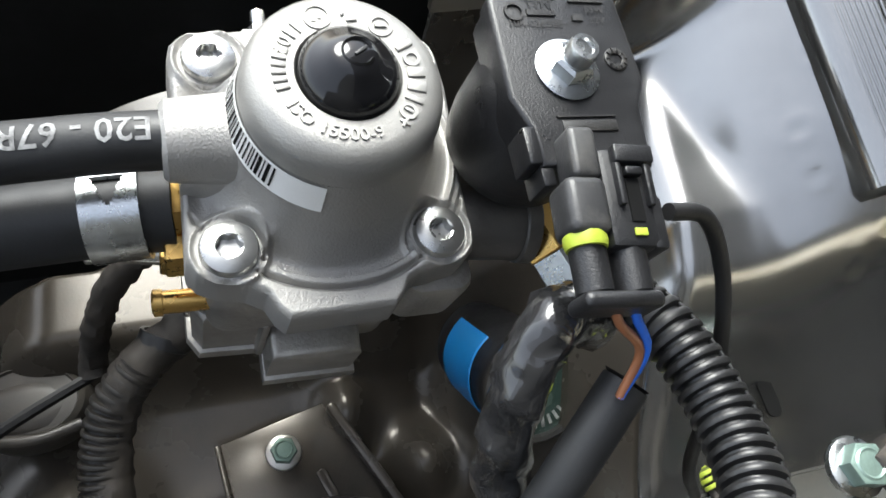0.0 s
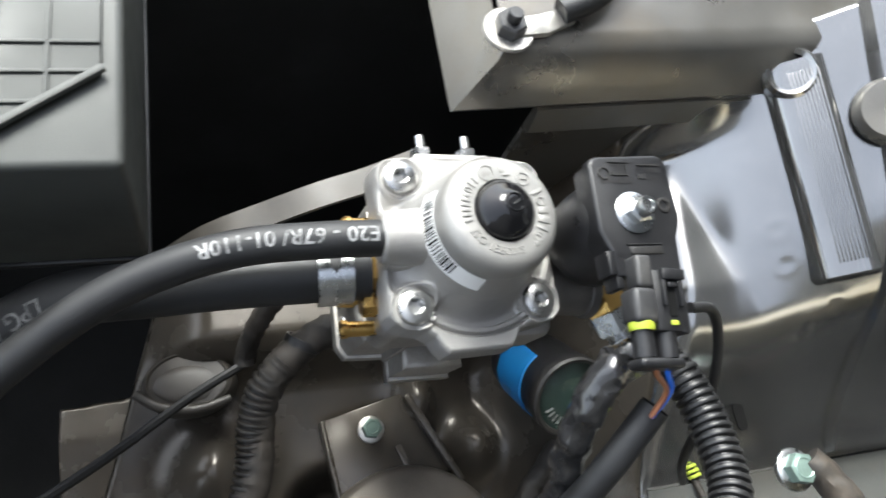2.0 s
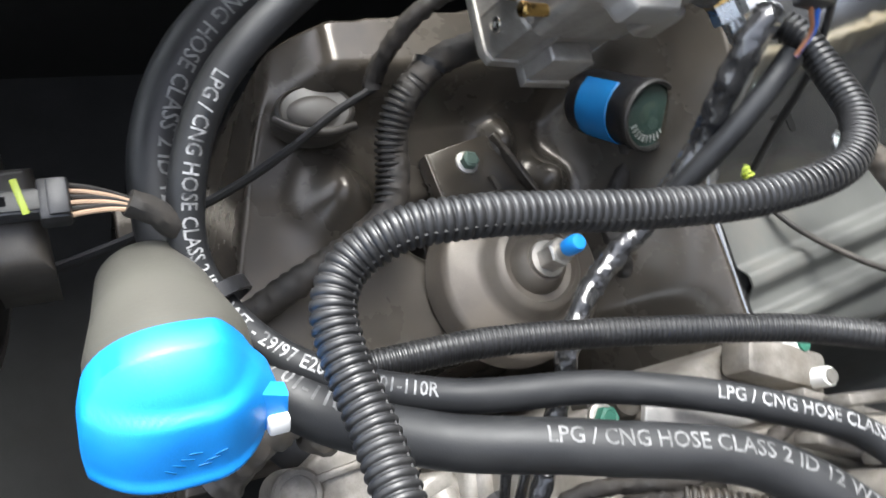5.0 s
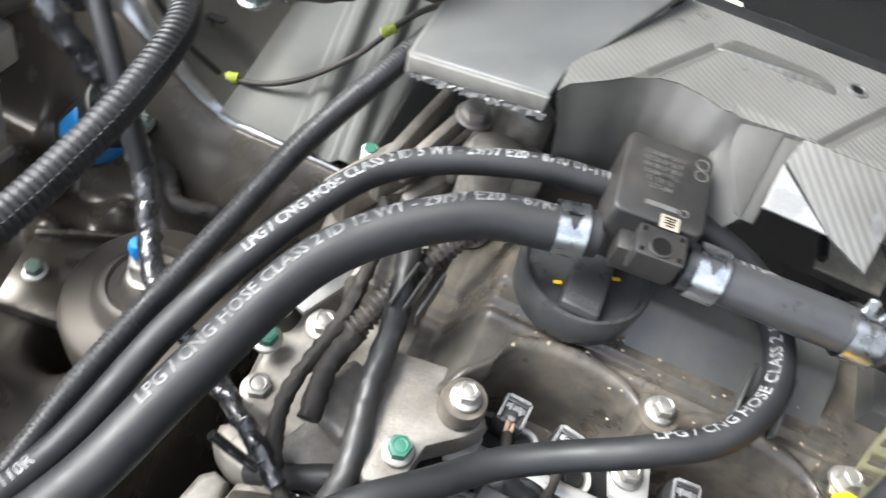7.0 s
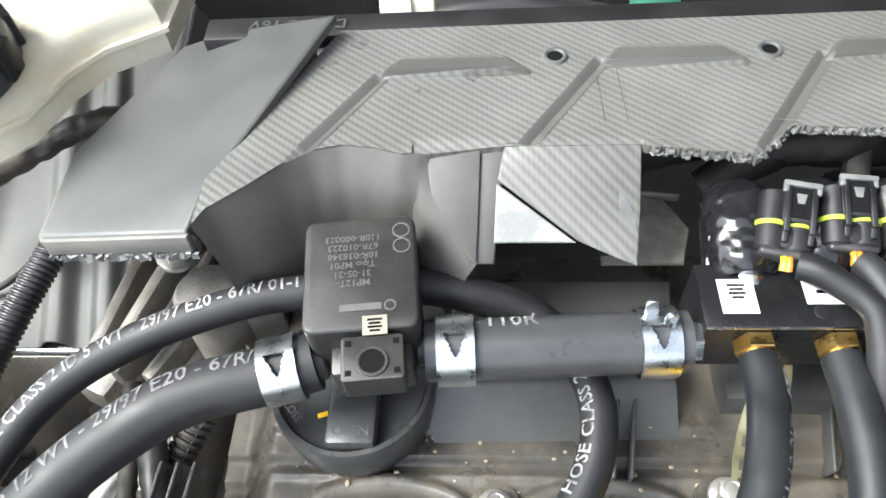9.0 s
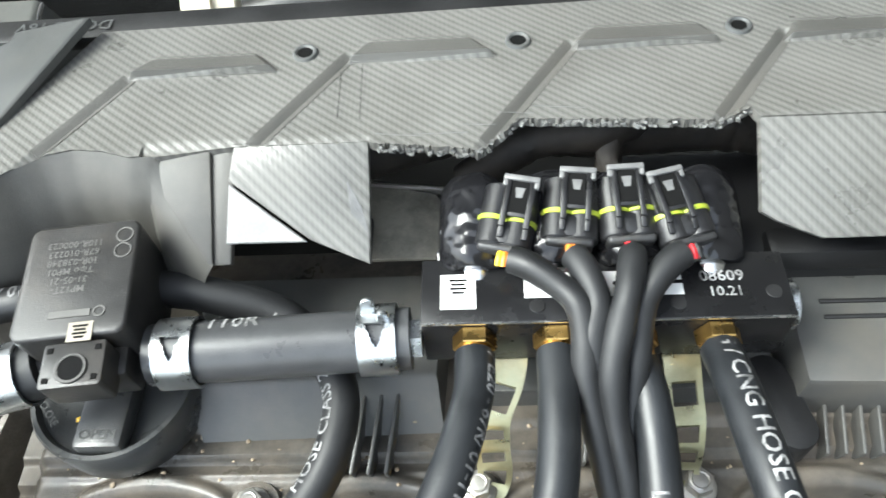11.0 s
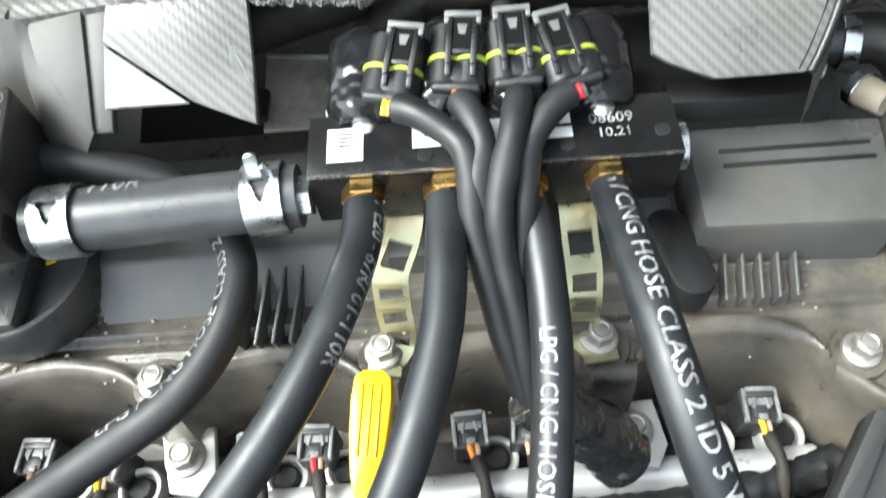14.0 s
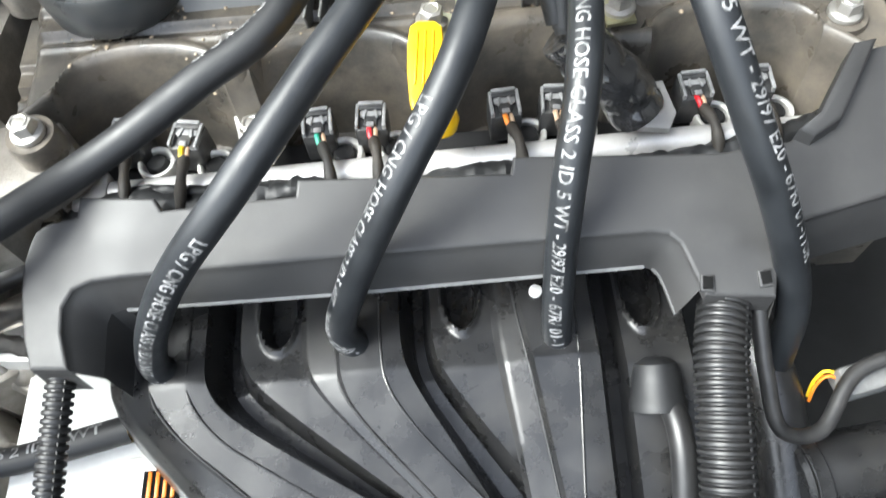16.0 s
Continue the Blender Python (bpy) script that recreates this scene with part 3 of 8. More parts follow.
# ---- small fasteners ----
BOLT_STEEL = mat("satin_steel", (0.42, 0.42, 0.41), 0.32, 0.95, 0.12, 1400, 90, 0.1)
def torx_bolt(name, parent, p, d, r, material=None, label=""):
    """A button head with a six-lobed socket."""
    bm = lathe([(r, 0), (r, r * 0.2), (r * 0.94, r * 0.33), (r * 0.75, r * 0.42), (r * 0.47, r * 0.45)], 28)
    lobes = [(r * (0.42 + 0.055 * math.cos(6 * a)) * math.cos(a), r * (0.42 + 0.055 * math.cos(6 * a)) * math.sin(a)) for a in (2 * math.pi * i / 36 for i in range(36))]
    outer = [bm.verts.new((0.47 * r * math.cos(2 * math.pi * i / 36), 0.47 * r * math.sin(2 * math.pi * i / 36), r * 0.45)) for i in range(36)]
    inner = [bm.verts.new((x, y, r * 0.43)) for x, y in lobes]
    deep = [bm.verts.new((x * 0.9, y * 0.9, r * 0.05)) for x, y in lobes]
    for i in range(36):
        j = (i + 1) % 36
        bm.faces.new((outer[i], outer[j], inner[j], inner[i]))
        bm.faces.new((inner[i], inner[j], deep[j], deep[i]))
    bm.faces.new(deep)
    return part(name, moved(bm, aim(p, d)), material or CAST, parent, label)


def flange_bolt(at, across=0.0085, d=(0, 0, 1), material=None, label="dull flanged hex bolt on the engine", group="", dome=None, name="flange_bolt"):
    """A hex head on a washer flange, a thing of its own."""
    t = thing(name, label, "bolt", at, group)
    q = aim((0, 0, 0), d).to_3x3().to_4x4()
    part("flange", moved(lathe([(0, -0.001), (across * 0.78, -0.001), (across * 0.8, 0), (across * 0.76, 0.0009), (across * 0.6, 0.0016), (0, 0.0016)], 28), q), material or BOLT, t)
    head = prism(circle(across / math.sqrt(3), 6, a0=0.3), 0.001, 0.0062, 0.0006, 2)
    dimple = lathe([(0, 0.0058), (across * 0.3, 0.0062), (across * 0.36, 0.0066), (across * 0.42, 0.0062)], 20)
    part("head", moved(join(head, dimple), q), dome or material or BOLT, t)
    return t


def clamp(at, d, r, label, group="spring clamps on the hoses", ear=0.0, up=(0, -0.35, 0.94)):
    """A flat spring band with a three-cornered window and two raised ears."""
    t = thing("hose_clamp", label, "hose clamp", at, group)
    q = aim((0, 0, 0), d).to_3x3().to_4x4()
    face = q.inverted() @ Vector(up)
    a0 = math.atan2(face.y, face.x)
    na, nz, half = 96, 24, 0.0056
    bm = bmesh.new()
    rows = [[bm.verts.new(((r + 0.0003) * math.cos(a0 + 2 * math.pi * k / na), (r + 0.0003) * math.sin(a0 + 2 * math.pi * k / na), half * (2 * i / nz - 1))) for k in range(na)] for i in range(nz + 1)]
    for i in range(nz):
        f = (i + 0.5) / nz
        for k in range(na):
            a = (k + 0.5 + na / 2) % na - na / 2
            slot = abs(a) < 5.0 and abs(f - 0.5) < 0.26 * (5.0 - a) / 10 + 0.04
            if not slot:
                bm.faces.new((rows[i][k], rows[i][(k + 1) % na], rows[i + 1][(k + 1) % na], rows[i + 1][k]))
    bmesh.ops.recalc_face_normals(bm, faces=bm.faces[:])
    ex = bmesh.ops.extrude_face_region(bm, geom=bm.faces[:])
    for g in ex["geom"]:
        if isinstance(g, bmesh.types.BMVert):
            h = Vector((g.co.x, g.co.y, 0)).normalized()
            g.co += h * 0.0010
    bmesh.ops.recalc_face_normals(bm, faces=bm.faces[:])
    part("band", moved(bm, q), ZINC, t)
    for da, z, wide in ((0, -0.0020, 0.0042), (20, 0.0026, 0.0036)):
        m = q @ Matrix.Rotation(radians(ear + da), 4, "Z")
        tab = prism(rounded(wide, 0.0062, 0.0018), -0.0006, 0.0006, 0.0003, 1, Matrix(((0, 1, 0, r + 0.0030), (0, 0, 1, 0), (1, 0, 0, z), (0, 0, 0, 1))))
        part("ear", moved(tab, m), ZINC, t, "bent bright clamp ear")
    return t


# ---- pressure regulator ----
RU, RV = Vector((0, 0.9956, -0.085)).normalized(), Vector((-0.9953, 0.0, 0.093)).normalized()
RN = RU.cross(RV).normalized()
RV = RN.cross(RU)
REG = Matrix((RU, RV, RN)).transposed()
REG_AT = Vector((-0.4605, -0.037, 0.0405))
reg = thing("gas_pressure_regulator", "cast aluminium gas pressure regulator with a capped dome and black plug", "regulator", REG_AT, turn=REG)
PLATE = [(-0.0300, -0.0230), (-0.0282, -0.0260), (-0.0245, -0.0278), (-0.0190, -0.0288), (-0.0155, -0.0308), (-0.0136, -0.0345), (-0.0118, -0.0364), (0.0098, -0.0358), (0.0116, -0.0338), (0.0132, -0.0308), (0.0160, -0.0293), (0.0258, -0.0276), (0.0286, -0.0255), (0.0292, -0.0210), (0.0294, -0.0100), (0.0302, 0.0050), (0.0306, 0.0150), (0.0300, 0.0230), (0.0286, 0.0265), (0.0258, 0.0284), (0.0100, 0.0305), (-0.0100, 0.0305), (-0.0258, 0.0283), (-0.0294, 0.0260), (-0.0302, 0.0220), (-0.0296, 0.0100), (-0.0294, 0.0000), (-0.0296, -0.0120)]
REG_BOLTS = ((-0.0217, 0.0216), (-0.0219, -0.0214), (0.0212, -0.0213), (0.0212, 0.0216))


def reach(outline, a):
    """Distance from the middle to an outline in the direction a."""
    c, s = math.cos(a), math.sin(a)
    best = 0.0
    for (x1, y1), (x2, y2) in zip(outline, outline[1:] + outline[:1]):
        p1, p2 = -s * x1 + c * y1, -s * x2 + c * y2
        if p1 * p2 <= 0 and p1 != p2:
            f = p1 / (p1 - p2)
            best = max(best, c * (x1 + f * (x2 - x1)) + s * (y1 + f * (y2 - y1)))
    return best


def plate_height(u, v, d):
    """The cast cover: fillet of the dome, sunk pocket, groove, bolt seats and rounded rim d from the edge."""
    r, a = math.hypot(u, v), math.degrees(math.atan2(v, u)) % 360
    z = -0.0010 + 0.0058 * max(0.0, (0.0268 - r) / 0.0046) ** 2
    pocket = smooth(233, 237, a - 600 * max(0.0, 0.027 - r)) * smooth(311, 307, a + 600 * max(0.0, 0.027 - r)) * smooth(0.0290, 0.0286, r)
    low = -0.0036 + 0.0084 * max(0.0, (0.0272 - r) / 0.0050) ** 2
    z += (min(low, z) - z) * pocket
    z -= 0.0016 * math.exp(-(((r - 0.0311) / 0.0005) ** 2)) * smooth(200, 212, a) * smooth(342, 330, a)
    right = max(smooth(300, 318, a), smooth(52, 30, a))
    z += 0.0013 * math.exp(-(((r - 0.0283) / 0.0006) ** 2)) * right
    z -= 0.0026 * hump(u, v, -0.0262, -0.0100, 0.0030, 0.0062) + 0.0024 * hump(u, v, -0.0240, 0.0125, 0.0040, 0.0035)
    z -= 0.0010 * hump(u, v, 0.0, 0.0285, 0.010, 0.0018)
    for bx, by in REG_BOLTS:
        b = math.hypot(u - bx, v - by)
        z += (-0.0011 - z) * smooth(0.0068, 0.0063, b) + 0.0011 * math.exp(-(((b - 0.0074) / 0.0006) ** 2))
    return z - 0.0014 * max(0.0, 1 - d / 0.0014) ** 2


def cover_plate():
    bm = bmesh.new()
    n, m = 480, 80
    rings = []
    for j in range(m + 3):
        row = []
        for i in range(n):
            a = 2 * math.pi * i / n
            end = reach(PLATE, a)
            if j <= m:
                r = 0.0205 + (end - 0.0205) * j / m
                z = plate_height(r * math.cos(a), r * math.sin(a), end - r)
            else:
                r, z = end + 0.0002 * (j - m), (-0.0070, -0.0118)[j - m - 1]
            row.append(bm.verts.new((r * math.cos(a), r * math.sin(a), z)))
        rings.append(row)
    for lo, hi in zip(rings, rings[1:]):
        for i in range(n):
            bm.faces.new((lo[i], lo[(i + 1) % n], hi[(i + 1) % n], hi[i]))
    bm.faces.new(rings[-1])
    return bm


part("cover_plate", cover_plate(), CAST, reg)
part("gasket_edge", prism([(x * 0.985, y * 0.985) for x, y in PLATE], -0.0140, -0.0112), CAST_GREY, reg, "rough glittering edge between the castings")
part("middle_casting", join(prism(rounded(0.052, 0.052, 0.006), -0.046, -0.0138, 0.0015), prism([(-0.0265, -0.012), (-0.0265, 0.020), (-0.021, 0.020), (-0.021, -0.012)], -0.046, -0.026, 0.001)), CAST_GREY, reg, "rough sand-cast middle body")
part("lower_casting", join(prism([(-0.0290, -0.0190), (-0.0265, -0.0230), (-0.0100, -0.0235), (-0.0100, 0.022), (-0.026, 0.022), (-0.0290, 0.018)], -0.074, -0.045, 0.0025, 3), prism(rounded(0.040, 0.044, 0.006, cx=0.006, cy=-0.002), -0.074, -0.044, 0.002)), CAST_GREY, reg, "rough cast lower cover")
part("cast_lug", prism([(-0.0105, -0.0330), (0.0135, -0.0335), (0.0140, -0.010), (-0.0105, -0.010)], -0.075, -0.0535, 0.0022, 3), CAST_GREY, reg, "rough cast lug")
part("base_flange", prism([(-0.0305, -0.0195), (-0.0275, -0.0243), (-0.0112, -0.0250), (-0.0112, -0.0345), (0.0150, -0.0350), (0.0155, -0.020), (0.027, -0.020), (0.027, 0.023), (-0.0305, 0.023)], -0.0785, -0.0735, 0.0012), CAST_GREY, reg, "thin parted rim of the lower cover")
part("oval_pad", prism(rounded(0.0150, 0.0085, 0.004, cx=-0.0205, cy=-0.0175), -0.0455, -0.0425, 0.0012), CAST_GREY, reg)
part("cast_rib", box((-0.0115, -0.0225, -0.060), (0.0022, 0.008, 0.030), 0.0008), CAST_GREY, reg)
part("cast_rib", box((-0.0285, -0.004, -0.058), (0.0018, 0.0022, 0.028), 0.0006), CAST_GREY, reg)
part("cast_rib", box((-0.0275, 0.006, -0.038), (0.0025, 0.022, 0.0022), 0.0006), CAST_GREY, reg)
part("side_lug", prism(rounded(0.018, 0.014, 0.005, cx=0.025, cy=-0.0235), -0.034, -0.0155, 0.003), CAST_GREY, reg, "shaded cast shoulder")
torx_bolt("side_bolt", reg, (-0.0292, -0.013, -0.062), (-1, 0, 0), 0.0036, STEEL)
for bx, by in REG_BOLTS:
    torx_bolt("bolt", reg, (bx, by, -0.0011), (0, 0, 1), 0.0057, BOLT_STEEL, "six-lobe button head bolt")
# dome, waist and cap
SQUASH = Matrix.Diagonal((0.95, 0.95, 0.79, 1))


def dpart(name, bm, material, parent, label="", smooth=True):
    return part(name, moved(bm, SQUASH), material, parent, label, smooth)


dpart("dome", lathe([(0.0236, 0.0038), (0.0230, 0.0075), (0.0220, 0.0125), (0.0210, 0.0180), (0.0203, 0.0222), (0.0200, 0.0240)], 72), CAST, reg)
cap = dpart("dome_cap", lathe([(0.0196, 0.0238), (0.0201, 0.0243), (0.0201, 0.0268), (0.0196, 0.0298), (0.0184, 0.0324), (0.0166, 0.0339), (0.0150, 0.0343), (0.0104, 0.0343), (0.0100, 0.0336), (0.0098, 0.0322)], 72), CAST_CAP, reg, "light grey cast cap ring")
plug_black = mat("gloss_black", (0.008, 0.008, 0.009), 0.08, 0, 0.2, 1500, 60, 0.03, rvar=0.03)
dpart("plug", lathe([(0.0099, 0.0325), (0.0098, 0.0345), (0.0092, 0.0366), (0.0076, 0.0384), (0.0058, 0.0396), (0.0046, 0.0412), (0.0030, 0.0420), (0.0, 0.0423)], 48), plug_black, reg, "shiny black plastic plug")
dpart("plug_mark", join(lathe([(0.0026, 0.0419), (0.0029, 0.0425), (0.0033, 0.0417)], 24, Matrix.Translation((0.0005, 0.0003, 0.0001)), 20, 330), box((0.001, 0.0003, 0.0425), (0.003, 0.0006, 0.0004), 0.0001, (0, 0, 35))), BLACK_PLASTIC, reg)


def round_words(text, size, r, a0, z, parent, name, material, inward=False):
    """Raised lettering on a circle, read from the outside, clockwise from a0."""
    bm, width = lettering(text, size)
    for v in bm.verts:
        a = radians(a0) - v.co.x / r if not inward else radians(a0) + v.co.x / r
        rr = r + (v.co.y - size * 0.35) if not inward else r - (v.co.y - size * 0.35)
        v.co = Vector((rr * math.cos(a), rr * math.sin(a), z))
    ex = bmesh.ops.extrude_face_region(bm, geom=bm.faces[:])
    bmesh.ops.translate(bm, vec=(0, 0, 0.0007), verts=[g for g in ex["geom"] if isinstance(g, bmesh.types.BMVert)])
    return dpart(name, bm, material, parent, "", False)


round_words("ISO 15500-9", 0.0037, 0.0132, 208, 0.0341, cap, "raised_lettering", CAST_CAP, True)
round_words("110R", 0.0040, 0.0132, 128, 0.0341, cap, "raised_lettering", CAST_CAP, True)
for k in range(6):
    a = radians(158 + k * 7.2)
    dpart("raised_mark", box((0.0132 * math.cos(a), 0.0132 * math.sin(a), 0.0344), (0.0028, 0.0011, 0.0010), 0.0002, (0, 0, math.degrees(a))), CAST_CAP, cap)
# a maker's name as plain raised shapes
for k, (wide, tall) in enumerate(((0.0012, 0.0038), (0.0028, 0.0038), (0.0022, 0.0036), (0.0024, 0.0038), (0.0012, 0.0038), (0.0028, 0.0036))):
    a = radians(27 - k * 13.5)
    m = Matrix.Translation((0.0132 * math.cos(a), 0.0132 * math.sin(a), 0.0344)) @ Matrix.Rotation(a, 4, "Z")
    if k in (1, 5):
        dpart("raised_mark", lathe([(0.0011, -0.0003), (0.0011, 0.0004), (0.0018, 0.0004), (0.0018, -0.0003)], 20, m), CAST_CAP, cap)
    else:
        dpart("raised_mark", moved(box((0, 0, 0), (tall, wide, 0.0009), 0.0002), m), CAST_CAP, cap)
dpart("approval_ring", join(lathe([(0.0022, 0.0340), (0.0022, 0.0347), (0.0028, 0.0347), (0.0028, 0.0340)], 28, Matrix.Translation((-0.0045, 0.0124, 0))), words("E4", 0.0028, Matrix.Translation((-0.0045, 0.0124, 0.0345)))), CAST_CAP, cap)
dpart("raised_mark", join(lathe([(0.0018, 0.0340), (0.0018, 0.0347), (0.0025, 0.0347), (0.0025, 0.0340)], 28, Matrix.Translation((0.0078, 0.0106, 0))), box((0.0078, 0.0106, 0.0344), (0.0024, 0.0007, 0.0009))), CAST_CAP, cap)
for px, py, rz in ((0.0006, 0.0138, 85), (0.0022, 0.0118, 5), (0.0104, -0.0085, -35), (0.0090, -0.0110, -35), (0.0090, -0.0110, 55)):
    dpart("raised_mark", box((px, py, 0.0344), (0.0022, 0.0007, 0.0009), 0.0002, (0, 0, rz)), CAST_CAP, cap)
# bar code sticker round the waist
def on_waist(a, z):
    r = 0.0218 - 0.0010 * (z - 0.0135) / 0.005 + 0.0006
    return Vector((r * math.cos(a), r * math.sin(a), z))


def waist_patch(a0, a1, z0, z1, lift=0.0, n=10):
    bm = bmesh.new()
    cols = [[bm.verts.new(on_waist(a0 + (a1 - a0) * i / n, z) * (1 + lift)) for z in (z0, z1)] for i in range(n + 1)]
    for lo, hi in zip(cols, cols[1:]):
        bm.faces.new((lo[0], hi[0], hi[1], lo[1]))
    return bm


sticker = dpart("sticker", waist_patch(radians(150), radians(254), 0.0150, 0.0235, 0, 24), LABEL, reg, "white bar code sticker")
rnd = random.Random(4)
a = 155.0
while a < 226:
    w = rnd.choice((0.9, 1.3, 2.2))
    dpart("code_bar", waist_patch(radians(a), radians(a + w), 0.0162, 0.0227, 0.006, 1), INK_AND_HOLES, sticker)
    a += w + rnd.choice((0.9, 1.4, 1.8))
# ports, nipples and studs
part("hose_port", join(rod((-0.0325, -0.0004, 0.0045), (-0.012, -0.0004, 0.0045), 0.0080, 0.0098, 36), prism([(-0.0298, -0.0085), (-0.0298, 0.0080), (-0.018, 0.0095), (-0.018, -0.0100)], -0.004, 0.0035, 0.003, 3)), CAST, reg)
part("outlet_port", join(rod((0.022, -0.0135, -0.0125), (0.0475, -0.0165, -0.0125), 0.0092, 0.0086, 32), ring((0.0470, -0.0165, -0.0125), (1, -0.12, 0), 0.0070, 0.0024, 0.004, 32)), mat("dark_casting", (0.12, 0.115, 0.11), 0.5, 0.6, 0.25, 900, 60, 0.4), reg, "dark grey cast outlet")
nut = part("brass_fitting", join(hexagon((-0.0290, -0.0050, -0.0165), (-1, 0, 0), 0.0145, 0.0065), rod((-0.033, -0.0050, -0.0165), (-0.045, -0.0050, -0.0172), 0.0066)), BRASS, reg, "brass hose fitting")
part("small_nut", hexagon((-0.0288, -0.0150, -0.0185), (-1, 0, 0), 0.0085, 0.0050), BRASS, reg, "small brass nut")
part("nipple", join(rod((-0.012, -0.0205, -0.0345), (-0.0375, -0.0200, -0.0357), 0.0027, 0.0027), ring((-0.0362, -0.0200, -0.0357), (1, 0, 0), 0.0022, 0.0010, 0.0022), hexagon((-0.012, -0.0205, -0.0345), (-1, 0, 0), 0.0075, 0.0045)), BRASS, reg, "slim brass hose nipple")
part("steel_nipple", join(rod((-0.034, -0.0035, -0.0475), (-0.054, -0.0005, -0.0475), 0.0032, 0.003), ring((-0.051, -0.0010, -0.0475), (1, -0.1, 0), 0.0028, 0.001, 0.002)), STEEL, reg, "bright steel nipple")
part("nipple_nut", hexagon((-0.026, -0.0045, -0.047), (-1, 0.1, 0), 0.010, 0.009), BRASS, reg, "brass hex nut")
part("upper_nipple", join(rod((-0.024, 0.0105, -0.0150), (-0.0385, 0.0105, -0.0155), 0.0028, 0.0026), ring((-0.0365, 0.0105, -0.0155), (1, 0, 0), 0.0024, 0.0010, 0.002)), BRASS, reg, "slim brass nipple")
for su in (-0.0085, 0.0085):
    part("stud", join(rod((su, 0.029, -0.0125), (su, 0.0425, -0.0120), 0.0022, 0.0020), rod((su, 0.0315, -0.0125), (su, 0.0330, -0.0125), 0.0042), hexagon((su, 0.0330, -0.0125), (0, 1, 0.04), 0.0068, 0.0045)), STEEL, reg, "bright stud and nut")
part("upper_flange", prism([(-0.0160, 0.0295), (-0.0135, 0.0325), (0.0130, 0.0325), (0.0155, 0.0295)], -0.020, -0.0040, 0.0014), CAST, reg)

# ---- solenoid valve ----
SOL_AT = REG_AT + RU * 0.0425 + RN * 0.0323
sol = thing("gas_solenoid_valve", "black plastic gas solenoid coil held by a bright flanged nut", "solenoid valve", SOL_AT, turn=REG)
shell = [(-0.0146, 0.0128), (-0.0136, 0.0147), (-0.0116, 0.0156), (0.0106, 0.0168), (0.0130, 0.0160), (0.0143, 0.0138), (0.0151, -0.0035), (0.0147, -0.0060), (0.0123, -0.0108), (0.0116, -0.0190), (0.0112, -0.0235), (-0.0120, -0.0228), (-0.0122, -0.0150), (-0.0150, -0.0085)]
part("coil_shell", prism(shell, -0.0042, 0.0, 0.0011, 3), BLACK_PLASTIC, sol)
part("lower_shell", prism([(x * 0.965, y * 0.965) for x, y in shell[:10]] + [(0.0105, -0.018), (-0.0115, -0.0175), (-0.0145, -0.0085)], -0.010, -0.0040), BLACK_PLASTIC, sol)
part("winding_cup", lathe([(0.0130, -0.004), (0.0150, -0.008), (0.0163, -0.013), (0.0165, -0.024), (0.0158, -0.030), (0.0125, -0.0345), (0.006, -0.0355), (0, -0.0355)], 56, Matrix.Translation((-0.0006, -0.0025, 0))), BLACK_PLASTIC, sol)
for k, (cu, cv, h) in enumerate(((-0.0130, -0.0185, -0.0035), (-0.0108, -0.0225, -0.0045))):
    part("side_clip", box((cu, cv, h), (0.0028, 0.0075, 0.0075), 0.0006), BLACK_PLASTIC, sol)
NUT = Matrix.Translation((-0.0018, -0.0030, 0))
nutp = part("flange_nut", moved(join(lathe([(0.0, 0.0), (0.0064, 0.0), (0.0067, 0.0006), (0.0052, 0.0013), (0.0, 0.0015)], 40), hexagon((0.0, 0.0, 0.0012), (0, 0, 1), 0.0076, 0.0034, 0.0006, 10)), NUT), ZINC, sol, "bright zinc flange nut")
part("stud_end", moved(lathe([(0.0030, 0.0044), (0.0030, 0.0072), (0.0027, 0.0078), (0.0019, 0.0078), (0.0017, 0.0073), (0, 0.0073)], 32), NUT), ZINC, sol, "bright round stud end")
part("embossed_text", join(words("TYPE", 0.0026, Matrix.Translation((-0.0040, 0.0122, 0)), 0.0003), words("10R-036508", 0.0024, Matrix.Translation((-0.0058, 0.0076, 0)), 0.0003), words("12V", 0.0022, Matrix.Translation((0.0082, 0.0086, 0)), 0.0003), words("55W", 0.0022, Matrix.Translation((0.0082, 0.0112, 0)), 0.0003), box((-0.0040, 0.0138, 0.0002), (0.0080, 0.0004, 0.0004)), box((-0.0040, 0.0100, 0.0002), (0.0062, 0.0013, 0.0004)), box((0.0068, 0.0130, 0.0002), (0.0080, 0.0004, 0.0004)), box((0.0038, 0.0090, 0.0002), (0.0024, 0.0013, 0.0004))), SENSOR, sol)
part("moulded_mark", box((-0.0002, -0.0150, 0.0002), (0.0116, 0.0024, 0.0005), 0.0003), SENSOR, sol)
part("moulded_line", box((-0.0005, -0.0130, 0.0002), (0.0125, 0.0004, 0.0005)), SENSOR, sol)
part("approval_ring", lathe([(0.0016, 0.0), (0.0016, 0.0005), (0.0021, 0.0005), (0.0021, 0.0)], 24, Matrix.Translation((-0.0098, 0.0100, 0))), SENSOR, sol)
dialm = part("date_ring", lathe([(0.0013, 0.0), (0.0013, 0.0004), (0.0020, 0.0006), (0.0025, 0.0004), (0.0026, 0.0)], 28, Matrix.Translation((0.0098, -0.0005, 0))), SENSOR, sol)
for k in range(10):
    a = radians(36 * k)
    part("date_tick", box((0.0098 + 0.0020 * math.cos(a), -0.0005 + 0.0020 * math.sin(a), 0.0007), (0.0008, 0.0003, 0.0002), 0, (0, 0, 36 * k)), SENSOR, dialm)
